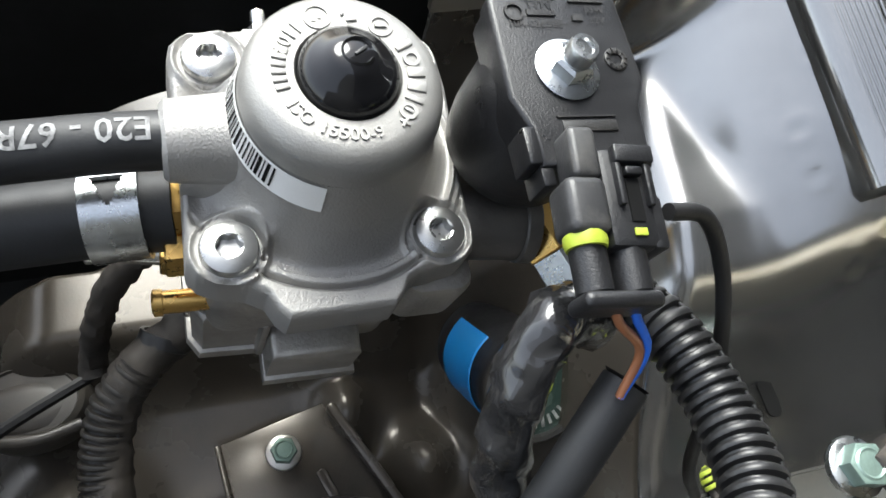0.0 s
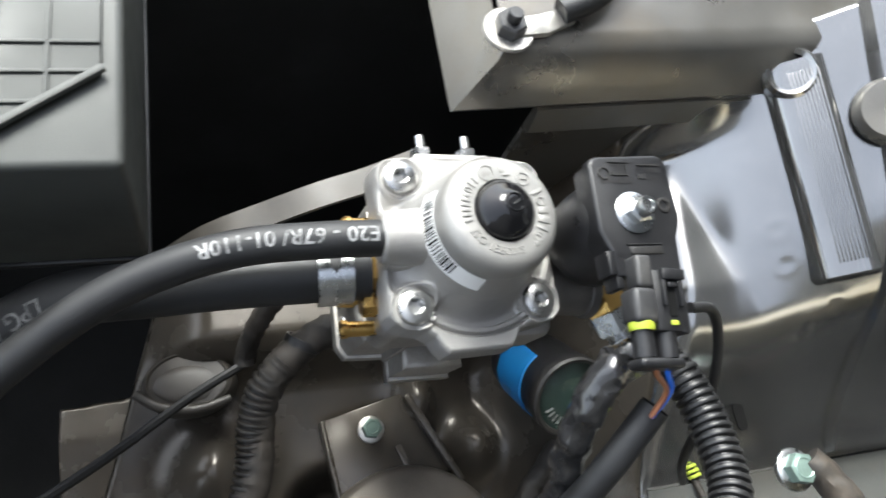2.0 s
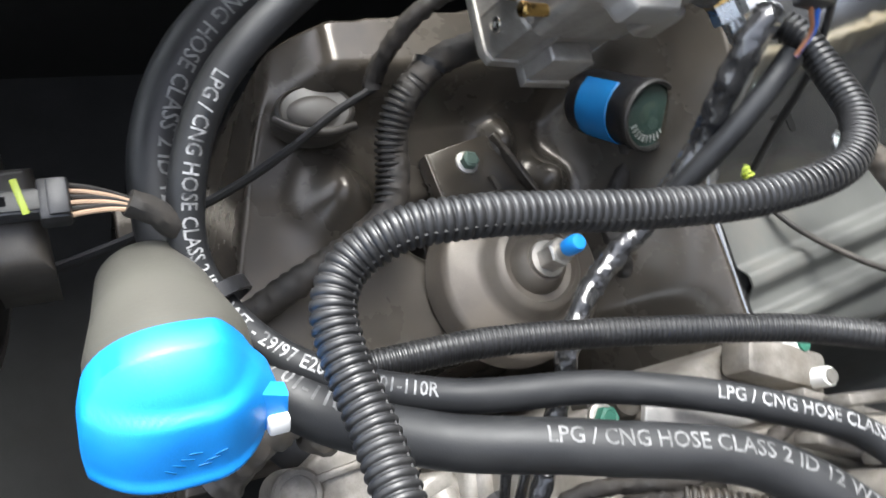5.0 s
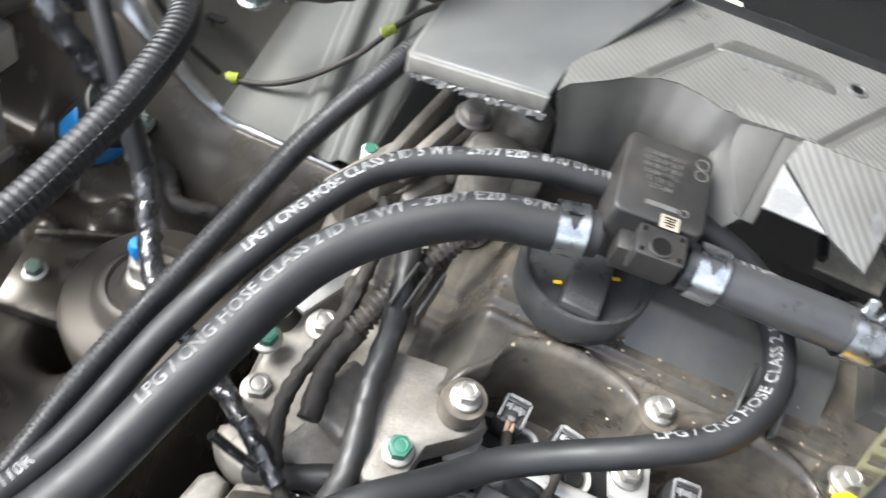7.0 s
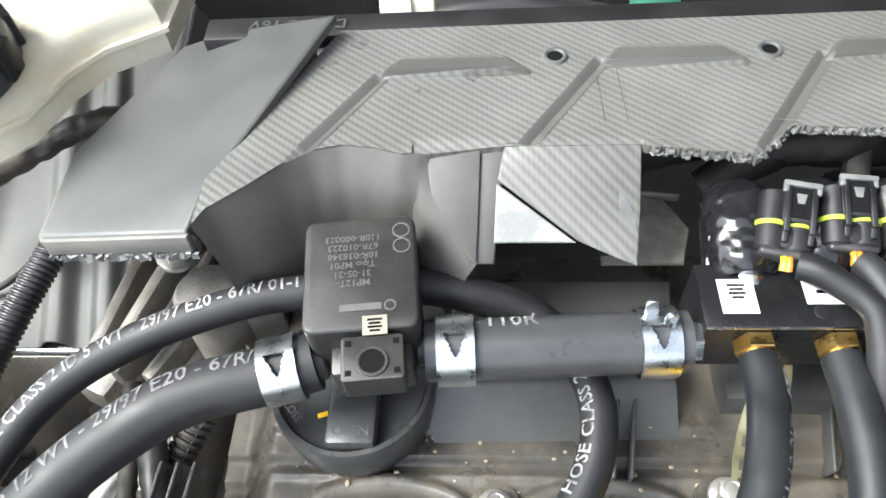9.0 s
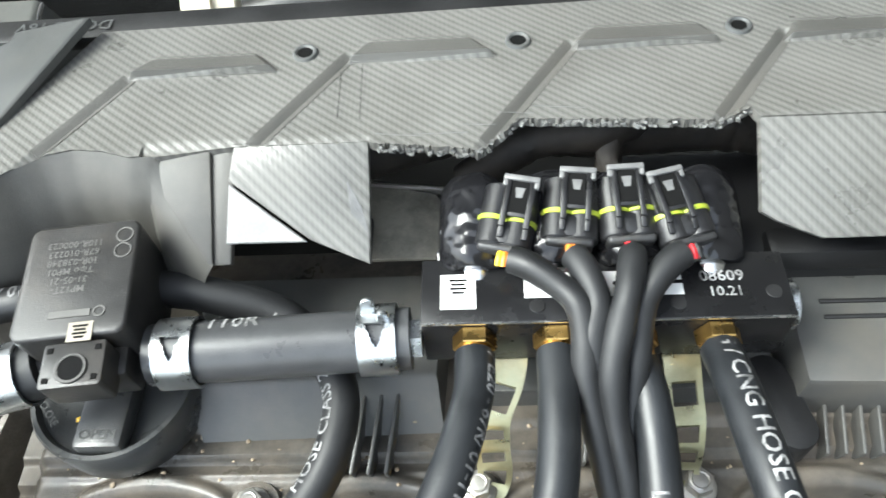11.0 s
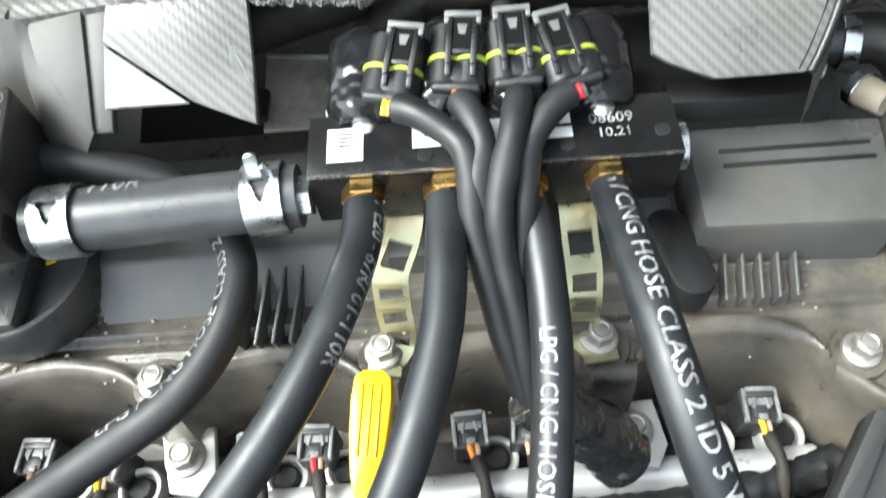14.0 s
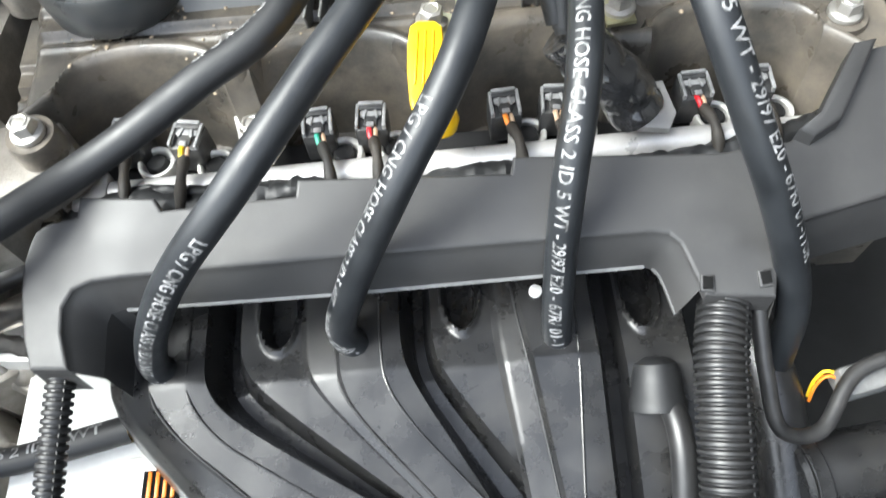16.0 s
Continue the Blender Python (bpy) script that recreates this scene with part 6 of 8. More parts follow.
part("dark_tab", box((-0.0155, -0.014, 0.002), (0.0035, 0.013, 0.004), 0.0008), MATT_BLACK, hs)
wl = Vector((0.0, 0.085, 0.045))
eh = thing("engine_harness", "cloth-taped engine harness under the cover", "wire harness", wl)
part("trunk", wrapped([(-0.09, -0.002, -0.005), (-0.04, 0.004, 0.004), (0.0, -0.004, 0.008), (0.05, 0.002, 0.002), (0.1, -0.006, -0.006)], 0.011, 14), CLOTH_TAPE, eh)
part("branch", wrapped([(-0.045, -0.018, -0.004), (-0.020, -0.012, 0.010), (0.004, -0.012, 0.014), (0.020, -0.002, 0.012)], 0.0065, 14, 0.006), CLOTH_TAPE, eh)
part("branch", wrapped([(0.004, -0.022, 0.004), (0.005, -0.012, 0.014), (0.010, 0.002, 0.014)], 0.0042, 12, 0.006), CLOTH_TAPE, eh)
ch = thing("coil_housing", "black plastic housing behind the injector rail", "housing", (0.06, 0.062, 0.018))
part("body", box((0, 0, 0), (0.11, 0.05, 0.03), 0.006), MATT_BLACK, ch)
part("ridge", box((0.02, -0.02, 0.012), (0.05, 0.012, 0.012), 0.003), MATT_BLACK, ch)
for bx in (-0.046, 0.046):
    part("screw", hexagon((bx, -0.014, 0.0145), (0, 0, 1), 0.007, 0.003), BOLT, ch, "dull screw head")

# ---- fuel rail and its plugs ----
TAB_ALLOY = mat("machined_alloy", (0.62, 0.61, 0.58), 0.45, 0.45, 0.12, 1400, 90, 0.15, (0.45, 0.42, 0.37), 0.58, 0.4)
PLUG_PALE = mat("worn_plug_clip", (0.21, 0.21, 0.21), 0.4, 0, 0.3, 2000, 220, 0.1, (0.07, 0.07, 0.07), 0.55, 0.7)
fr = thing("engine_fuel_rail", "bright aluminium fuel rail along the cylinder head", "fuel rail", (-0.055, -0.064, -0.046))
part("tube", rod((-0.13, -0.003, 0.001), (0.158, 0.0035, 0.001), 0.0062), mat("brushed_alloy", (0.62, 0.61, 0.6), 0.36, 0.45, 0.12, 1200, 70, 0.1), fr)
for x in (-0.118, 0.038):
    part("tab", prism([(x + 0.0464, 0.0252), (x + 0.0655, 0.0264), (x + 0.0678, 0.0100), (x + 0.0635, 0.0020), (x + 0.0521, 0.0040)], 0.0085, 0.0115, 0.0008, 2), TAB_ALLOY, fr, "flat pale aluminium mounting tab")
    flange_bolt((x + 0.0015, -0.0485, -0.0340), 0.0092, label="flanged bolt of the fuel rail tab", group="fuel rail bolts", material=BOLT)
for x, y, c, turn in ((-0.1690, -0.0455, "tan", -4), (-0.1440, -0.0490, "yellow", -10), (-0.0915, -0.0478, "green", 4), (-0.0700, -0.0468, "red", -3), (-0.0165, -0.0455, "orange", 3), (0.0040, -0.0455, "tan", -4), (0.0595, -0.0440, "red", 2), (0.0840, -0.0435, "yellow", -3)):
    cp = thing("coil_plug", "small grey-black plug with " + c + " wire in a coil well", "connector", (x, y, -0.0385), "coil plugs", turn=Matrix.Rotation(radians(turn), 3, "Z"))
    part("housing", join(box((0, 0, -0.002), (0.0128, 0.0125, 0.016), 0.0012), box((0, 0.0042, 0.0065), (0.0100, 0.0034, 0.0040), 0.0006), box((0, -0.0015, 0.0060), (0.0052, 0.0060, 0.0022), 0.0005)), PLUG_GREY, cp)
    part("clip_bridge", box((0, 0.0052, 0.0086), (0.0100, 0.0016, 0.0016), 0.0004), PLUG_PALE, cp, "pale locking clip")
    for sx in (-1, 1):
        part("clip_arm", join(box((sx * 0.0054, 0.0005, 0.0076), (0.0014, 0.0105, 0.0014), 0.0004), box((sx * 0.0054, -0.0050, 0.0048), (0.0014, 0.0016, 0.0066), 0.0004)), PLUG_PALE, cp, "pale locking clip")
        part("clip_tooth", box((sx * 0.0022, 0.0010, 0.0074), (0.0011, 0.0045, 0.0012), 0.0003, (0, 0, sx * 12)), PLUG_PALE, cp)
    part("clip_plate", box((0, 0.0020, 0.0068), (0.0086, 0.0040, 0.0010), 0.0003), PLUG_PALE, cp, "worn pale clip plate")
    part("tongue", box((0, -0.0042, 0.0072), (0.0030, 0.0022, 0.0014), 0.0004), PLUG_PALE, cp)
    part("wire", sweep(course([(-0.0006, -0.0030, 0.0050), (-0.0004, -0.0070, 0.0062), (0.0008, -0.0115, 0.0040)], 0.001), 0.0011, 8), WIRE[c], cp)
    part("wire", sweep(course([(0.0016, -0.0030, 0.0046), (0.0020, -0.0068, 0.0056), (0.0022, -0.0112, 0.0030)], 0.001), 0.0009, 8), WIRE["tan"], cp)
    part("lead", sweep(course([(0.0012, -0.0095, 0.0045), (0.003, -0.0180, 0.0060), (0.0035, -0.0250, 0.0030), (0.0035, -0.036, -0.006)], 0.002), lambda q, th: 0.0022 + 0.0003 * math.sin(500 * q), 10), CLOTH_TAPE, cp, "taped lead")
    ei = thing("engine_injector", "pale-rimmed injector top beside the fuel rail", "injector", (x + 0.009, y - 0.0070, -0.0440), "engine injectors")
    part("cup", lathe([(0.0080, -0.014), (0.0080, 0.0), (0.0076, 0.0012), (0.0066, 0.0014), (0.0058, 0.0006), (0.0054, -0.003), (0.0, -0.003)], 28), TAB_ALLOY, ei)
    part("core", lathe([(0.0048, -0.004), (0.0046, 0.0), (0.0036, 0.0012), (0, 0.0012)], 24), MATT_BLACK, ei)

part("end_block", box((-0.128, -0.003, 0.001), (0.014, 0.016, 0.014), 0.0015, (0, 0, 4)), CAST, fr, "bright squared rail end")
# black harness tucked between fuel rail and shroud
fh = Vector((-0.05, -0.076, -0.044))
fhob = solid("fuel_rail_harness", wrapped([(-0.142, 0.000, -0.004), (-0.115, 0.003, 0.002), (-0.085, 0.0, 0.0), (-0.05, 0.002, 0.003), (-0.02, 0.0, 0.0), (0.03, 0.003, 0.002), (0.08, 0.002, 0.0), (0.125, 0.006, 0.002), (0.158, 0.014, 0.004)], 0.0056, 14, 0.012, 0.001, 0.0008), RUBBER, "black taped harness along the fuel rail", "wire harness", fh)
part("branch", wrapped([(-0.135, 0.004, -0.002), (-0.115, 0.0075, 0.004), (-0.09, 0.005, 0.005), (-0.06, 0.006, 0.003)], 0.0022, 10, 0.01, 0.0004, 0.0003), RUBBER, fhob, "thin grey branch")
# dipstick
dp = thing("oil_dipstick", "yellow plastic oil dipstick handle", "dipstick", (-0.046, -0.052, 0.003), turn=Euler((radians(-30), 0, radians(-6))).to_matrix())
LEAF = [(-0.0058, 0.0130), (-0.0030, 0.0152), (0.0030, 0.0152), (0.0058, 0.0130), (0.0064, 0.006), (0.0060, -0.004), (0.0046, -0.016), (0.0022, -0.024), (-0.0022, -0.024), (-0.0046, -0.016), (-0.0060, -0.004), (-0.0064, 0.006)]
part("handle", prism(LEAF, -0.0025, 0.0030, 0.0014, 2, Matrix.Rotation(radians(40), 4, "X")), YELLOW, dp)
for k in (-1, 0, 1):
    part("grip_ridge", moved(box((0.0028 * k, 0.000, 0.0031), (0.0008, 0.022, 0.0012), 0.0004), Matrix.Rotation(radians(40), 4, "X")), YELLOW, dp)
part("collar", lathe([(0.0, -0.028), (0.007, -0.028), (0.0078, -0.024), (0.0065, -0.020), (0, -0.020)], 28, Matrix.Translation((0.004, -0.002, 0)) @ Matrix.Rotation(radians(15), 4, "X")), YELLOW, dp)

# ---- intake manifold and shroud ----
sh = thing("manifold_shroud", "dark grey plastic shroud over the intake manifold", "shroud", (-0.04, -0.1, -0.04))
TILT = Matrix(((1, 0, 0, 0), (0, 1, 0, 0), (0, 0.38, 1, 0.38 * 0.113 - 0.0245), (0, 0, 0, 1)))
SO = Matrix.Translation((0.04, 0.1, 0.04)) @ TILT


def shp(name, bm, material=None, label="", parent=None):
    return part(name, moved(bm, SO), material or SHROUD, parent or sh, label)


TOP = [(-0.1840, -0.0942), (-0.1732, -0.0925), (-0.1721, -0.0859), (-0.1454, -0.0882), (-0.1429, -0.0925), (-0.0952, -0.0912), (-0.0943, -0.0857), (-0.0191, -0.0892), (-0.0176, -0.0836), (0.0535, -0.0878), (0.0793, -0.0856), (0.0880, -0.0800), (0.1030, -0.0580), (0.1500, -0.0500), (0.1500, -0.0985), (0.1090, -0.1060), (0.0829, -0.1113), (0.0723, -0.1153), (0.0706, -0.1207), (0.0676, -0.1359), (0.0439, -0.1337)]
MOUTH = [(0.0428, -0.1311), (0.0398, -0.1231), (0.0373, -0.1165), (0.0338, -0.1133), (0.0281, -0.1121), (-0.0809, -0.1126), (-0.1565, -0.1138), (-0.1685, -0.1145), (-0.1749, -0.1168), (-0.1786, -0.1224), (-0.1791, -0.1306), (-0.1768, -0.1426)]
ARM = [(-0.1903, -0.1417), (-0.1926, -0.1315), (-0.1933, -0.1186), (-0.1925, -0.1075), (-0.1900, -0.1002), (-0.1880, -0.0965)]
part("top", moved(prism(TOP + MOUTH + ARM, -0.0045, 0.0, 0.0012, 3), SO), SHROUD, sh, "", False)


def hang(rim, foot, z0, z1, thick):
    """A wall let down from a rim to a foot line, with a rounded upper bend."""
    bm = bmesh.new()
    rows = []
    for f in (0.0, 0.06, 0.2, 1.0):
        g = min(1.0, f * (0.5 if f < 0.1 else 1.0))
        rows.append([bm.verts.new((a[0] + (b[0] - a[0]) * g, a[1] + (b[1] - a[1]) * g, z0 + (z1 - z0) * f)) for a, b in zip(rim, foot)])
    for lo, hi in zip(rows, rows[1:]):
        for k in range(len(rim) - 1):
            bm.faces.new((lo[k], lo[k + 1], hi[k + 1], hi[k]))
    ex = bmesh.ops.extrude_face_region(bm, geom=bm.faces[:])
    bmesh.ops.translate(bm, vec=(0, 0, -thick), verts=[g for g in ex["geom"] if isinstance(g, bmesh.types.BMVert)])
    bmesh.ops.recalc_face_normals(bm, faces=bm.faces[:])
    return bm


FOOT = [(0.0365, -0.1345), (0.0342, -0.1265), (0.0324, -0.1212), (0.0300, -0.1184), (0.0271, -0.1174), (-0.0837, -0.1190), (-0.1458, -0.1189), (-0.1615, -0.1190), (-0.1671, -0.1202), (-0.1689, -0.1239), (-0.1694, -0.1305), (-0.1704, -0.1416)]
shp("mouth_wall", hang(MOUTH, FOOT, -0.0012, -0.0135, 0.0016), SHROUD, "sloping wall round the front recess")
shp("mouth_bead", sweep(course([(x, y, -0.0142) for x, y in FOOT[4:8]], 0.004), 0.0008, 8), CLIP_PALE, "thin bright lower edge")
shp("mouth_bead", sweep(course([(x, y, -0.0142) for x, y in FOOT[:4]], 0.003), 0.0008, 8), SHROUD)
shp("deep_wall", hang(FOOT[7:], [(x + 0.0012, y - 0.0008) for x, y in FOOT[7:]], -0.0135, -0.034, 0.0016), SHROUD, "shaded wall inside the arm")
SIDE = ARM + [(-0.1840, -0.0942)]
shp("side_wall", hang(SIDE, [(x - 0.002, y - 0.001) for x, y in SIDE], -0.0015, -0.028, 0.0016))
shp("arm_end", hang([(-0.1768, -0.1424), (-0.1902, -0.1415)], [(-0.1768, -0.1434), (-0.1908, -0.1425)], -0.0018, -0.018, 0.0016))
shp("foot_front", hang([(0.0674, -0.1357), (0.0441, -0.1335)], [(0.0676, -0.1364), (0.0440, -0.1343)], -0.0015, -0.0090, 0.0016))
RIGHT = [(0.149, -0.0990), (0.1090, -0.1062), (0.0829, -0.1115), (0.0725, -0.1155), (0.0708, -0.1208), (0.0677, -0.1357)]
shp("right_wall", hang(RIGHT, [(x + 0.001, y - 0.006) for x, y in RIGHT], -0.0015, -0.020, 0.0016), SHROUD, "folded dusty edge")
shp("upstand", prism([(0.0800, -0.0852), (0.0880, -0.0800), (0.1030, -0.0580), (0.1110, -0.0570), (0.0950, -0.0830), (0.0850, -0.0880)], -0.006, 0.0065, 0.0015), SHROUD, "raised edge beside the engine")
for hx, hy, turn in ((0.0446, -0.1303, -6), (0.0644, -0.1300, 4)):
    rim = shp("clip_hole", box((hx, hy, 0.0003), (0.0050, 0.0056, 0.0014), 0.0005, (0, 0, turn)))
    shp("opening", box((hx, hy, 0.0012), (0.0034, 0.0040, 0.0008), 0.0002, (0, 0, turn)), INK_AND_HOLES, "dark clip opening", rim)
mf = thing("intake_manifold", "black plastic intake manifold with curved runners", "intake manifold", (-0.06, -0.15, -0.1))
MO = Matrix.Translation((0.06, 0.15, 0.1))


# lines along the runners: start, where they bend, how far, and depth under the crown
LINES = ((-0.1900, -0.142, 0.894, -0.030), (-0.1838, -0.142, 0.894, -0.012), (-0.1765, -0.144, 0.95, -0.006), (-0.1650, -0.149, 1.19, -0.0012), (-0.1625, -0.150, 1.212, 0.0), (-0.1478, -0.154, 1.666, 0.0), (-0.1416, -0.148, 1.679, -0.001), (-0.1395, -0.147, 1.63, -0.010), (-0.1370, -0.144, 1.55, -0.022), (-0.1335, -0.139, 1.40, -0.022), (-0.1315, -0.137, 1.34, -0.012), (-0.1295, -0.136, 1.31, -0.0065), (-0.1050, -0.139, 0.99, -0.0070), (-0.1023, -0.140, 0.964, -0.0045), (-0.0905, -0.147, 0.93, -0.0030), (-0.0885, -0.148, 0.92, -0.0002), (-0.0723, -0.148, 0.90, 0.0), (-0.0648, -0.138, 0.621, -0.001), (-0.0625, -0.138, 0.64, -0.010), (-0.0605, -0.137, 0.68, -0.022), (-0.0565, -0.136, 0.74, -0.022), (-0.0545, -0.136, 0.77, -0.012), (-0.0525, -0.136, 0.77, -0.0065), (-0.0285, -0.130, 0.14, -0.0070), (-0.0256, -0.130, 0.12, -0.0045), (-0.0195, -0.114, 0.15, -0.0030), (-0.0178, -0.112, 0.15, -0.0002), (0.0042, -0.130, -0.06, 0.0), (0.0109, -0.112, 0.017, -0.001), (0.0135, -0.112, 0.02, -0.010), (0.0160, -0.112, 0.02, -0.022), (0.0210, -0.112, 0.02, -0.024), (0.0240, -0.112, 0.02, -0.016), (0.0500, -0.112, 0.02, -0.016), (0.0540, -0.112, 0.02, -0.026))


def crown(y):
    """Height of the runner crowns."""
    return -0.067 - 0.35 * max(0.0, -0.140 - y) - 1.6 * max(0.0, -0.185 - y) ** 2


def runner_point(k, y):
    """A point on one of the runner lines."""
    a, y1, m, dz = LINES[k]
    return Vector((a + m * soft(y1 - y, 0.005), y, crown(y) + dz))


COLUMNS = [0.0]
for k in range(len(LINES) - 1):
    n = max(3, int((LINES[k + 1][0] - LINES[k][0]) / 0.0011))
    COLUMNS += [k + (j + 1) / n for j in range(n)]


def manifold_point(u, v):
    """Flat-topped runners with deep curved grooves and oval pockets between."""
    y = -0.25 + 0.175 * v
    f = COLUMNS[round(u * (len(COLUMNS) - 1))]
    k = min(int(f), len(LINES) - 2)
    p = runner_point(k, y).lerp(runner_point(k + 1, y), f - k)
    for cx, cy in ((-0.1142, -0.110), (-0.0400, -0.107), (0.0345, -0.108)):
        r = math.hypot((p.x - cx) / 0.0074, max(0.0, cy - y) / 0.0165)
        p.z += 0.0022 * math.exp(-(((r - 1.06) / 0.08) ** 2)) - 0.012 * smooth(1.0, 0.74, r)
    p.z += 0.0004 * noise.noise((p.x * 60, p.y * 60, 1.0))
    return p


part("body", moved(sheet(len(COLUMNS) - 1, 130, manifold_point, 0.02), MO), MANIFOLD, mf)
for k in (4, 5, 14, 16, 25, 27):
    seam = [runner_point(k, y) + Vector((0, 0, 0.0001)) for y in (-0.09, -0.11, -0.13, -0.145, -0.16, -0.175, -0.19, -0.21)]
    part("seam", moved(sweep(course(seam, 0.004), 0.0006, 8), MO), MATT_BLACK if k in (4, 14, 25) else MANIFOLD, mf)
part("sprue_mark", moved(lathe([(0.0026, -0.002), (0.0026, 0.0008), (0.0018, 0.0012), (0, 0.0012)], 20, Matrix.Translation((-0.010, -0.1125, -0.0662))), MO), LABEL, mf, "white paint dot")
part("fourth_runner", moved(sweep(course([(0.078, -0.10, -0.098), (0.080, -0.13, -0.092), (0.083, -0.15, -0.095), (0.085, -0.175, -0.105), (0.086, -0.2, -0.12)], 0.004), 0.011, 20), MO), MANIFOLD, mf)
part("plenum", moved(prism([(-0.165, -0.24), (0.07, -0.24), (0.07, -0.09), (-0.165, -0.09)], -0.2, -0.15, 0.006), MO), MANIFOLD, mf)
part("boot", moved(lathe([(0.0, 0.0), (0.0112, 0.0), (0.0112, 0.0035), (0.0104, 0.005), (0.0098, 0.012), (0.0082, 0.018), (0.004, 0.0205), (0, 0.021)], 32, aim((0.0345, -0.1575, -0.088), (0.02, 0.9, 0.38))), MO), RUBBER, mf, "rubber boot")
part("pipe", moved(sweep(course([(0.0360, -0.150, -0.086), (0.0385, -0.160, -0.082), (0.0395, -0.172, -0.083), (0.0390, -0.195, -0.094), (0.0385, -0.23, -0.115)], 0.003), 0.0050, 18), MO), LOOM, mf, "thin pipe leaving the boot")

# clutter on the bulkhead behind the cover
loom([(-0.17, 0.150, 0.02), (-0.13, 0.142, 0.04), (-0.10, 0.145, 0.048), (-0.07, 0.16, 0.04), (-0.02, 0.17, 0.03), (0.06, 0.165, 0.03), (0.12, 0.16, 0.02)], 0.0065, "black corrugated loom along the bulkhead")
bh = thing("bulkhead_plug", "black and yellow plug on the bulkhead harness", "connector", (-0.115, 0.165, 0.035))
part("housing", box((0, 0, 0), (0.026, 0.016, 0.014), 0.002, (0, 0, 14)), BLACK_PLASTIC, bh)
part("clip", box((0.006, -0.004, 0.0078), (0.008, 0.005, 0.003), 0.0008, (0, 0, 14)), YELLOW, bh, "yellow clip")
bc = thing("bulkhead_plug", "green and black plug on the bulkhead harness", "connector", (-0.045, 0.178, 0.036))
part("housing", box((0, 0, 0), (0.022, 0.014, 0.012), 0.002, (0, 0, -8)), GREEN_PAINT, bc, "green plug housing")
part("boot", rod((0.011, -0.001, 0), (0.026, -0.003, -0.003), 0.005), BLACK_PLASTIC, bc)
solid("pale_fitting", join(rod((-0.012, 0, 0), (0.012, 0.002, 0), 0.006), hexagon((-0.004, 0, 0), (1, 0.1, 0), 0.016, 0.006)), TANK, "pale plastic pipe fitting on the bulkhead", "fitting", (-0.155, 0.17, 0.045))
pv = [Vector(p) for p in ((-0.2, 0.18, 0.01), (-0.12, 0.19, 0.03), (-0.03, 0.185, 0.02), (0.05, 0.195, 0.03), (0.13, 0.18, 0.01))]
solid("bulkhead_hose", sweep(course([p - pv[2] for p in pv], 0.004), 0.009, 14), RUBBER_DUSTY, "dusty rubber hose along the bulkhead", "hose", pv[2])

# grit lying on the valve cover
grit = bmesh.new()
rnd = random.Random(21)
for k in range(95):
    gx, gy = rnd.uniform(-0.19, 0.12), rnd.uniform(-0.034, -0.002)
    size = rnd.uniform(0.0004, 0.0011)
    bmesh.ops.create_icosphere(grit, subdivisions=1, radius=size, matrix=Matrix.Translation((gx, gy, cover_top(gx, gy) + size * 0.4)) @ Matrix.Diagonal((1.0, rnd.uniform(0.6, 1.3), 0.6, 1)))
solid("grit", grit, mat("sand", (0.3, 0.24, 0.17), 0.8), "pale sandy grit scattered on the valve cover", "grit", kind="stuff", smooth=False)

def strap2(points, width, off):
    """A flat bar bent along a line, lying level."""
    line = course([Vector(p) - off for p in points], 0.003)
    bm = bmesh.new()
    rows = []
    for i, p in enumerate(line):
        t = (line[min(i + 1, len(line) - 1)] - line[max(i - 1, 0)]).normalized()
        a = Vector((0, 0, 1)).cross(t).normalized()
        n = t.cross(a)
        rows.append([bm.verts.new(p + a * (sx * width / 2) + n * sz) for sx, sz in ((-1, -0.001), (1, -0.001), (1, 0.001), (-1, 0.001))])
    for lo, hi in zip(rows, rows[1:]):
        for k in range(4):
            bm.faces.new((lo[k], lo[(k + 1) % 4], hi[(k + 1) % 4], hi[k]))
    bm.faces.new(rows[0][::-1])
    bm.faces.new(rows[-1])
    return bm


# ---- strut mount and its surroundings ----
MOUNT_DUST = mat("dusty_mount", (0.11, 0.097, 0.082), 0.42, 0.3, 0.25, 1300, 40, 0.2, (0.15, 0.125, 0.1), 0.5, 0.6)
sm = thing("strut_mount", "dusty round strut mount with a blue-capped nut", "strut mount", (-0.3605, -0.039, -0.118))
part("dome", lathe([(0.0480, -0.006), (0.0470, 0.0105), (0.0458, 0.0135), (0.0435, 0.0150), (0.0310, 0.0192), (0.0292, 0.0200), (0.0275, 0.0225), (0.0250, 0.0280), (0.0236, 0.0298), (0.0205, 0.0308), (0.0195, 0.0282), (0.0158, 0.0275), (0.0146, 0.030), (0.0128, 0.034), (0.0108, 0.036), (0, 0.036)], 56), MOUNT_DUST, sm)
part("washer", lathe([(0, 0.036), (0.0092, 0.036), (0.0096, 0.037), (0.0094, 0.0385), (0.006, 0.039)], 28), BOLT, sm, "dull washer")
part("nut", hexagon((0, 0, 0.0385), (0, 0, 1), 0.0125, 0.013, 0.0007), BOLT, sm, "dull hex nut")
part("rod_end", rod((0, 0, 0.045), (0.0, 0, 0.057), 0.0042), BOLT, sm, "threaded rod end")
part("blue_cap", lathe([(0.0042, 0.056), (0.0045, 0.058), (0.0045, 0.064), (0.0035, 0.0662), (0, 0.0668)], 24), BLUE, sm, "blue plastic thread cap")
bk = thing("tower_bracket", "dusty folded steel bracket on the strut tower", "bracket", (-0.416, -0.045, -0.119))
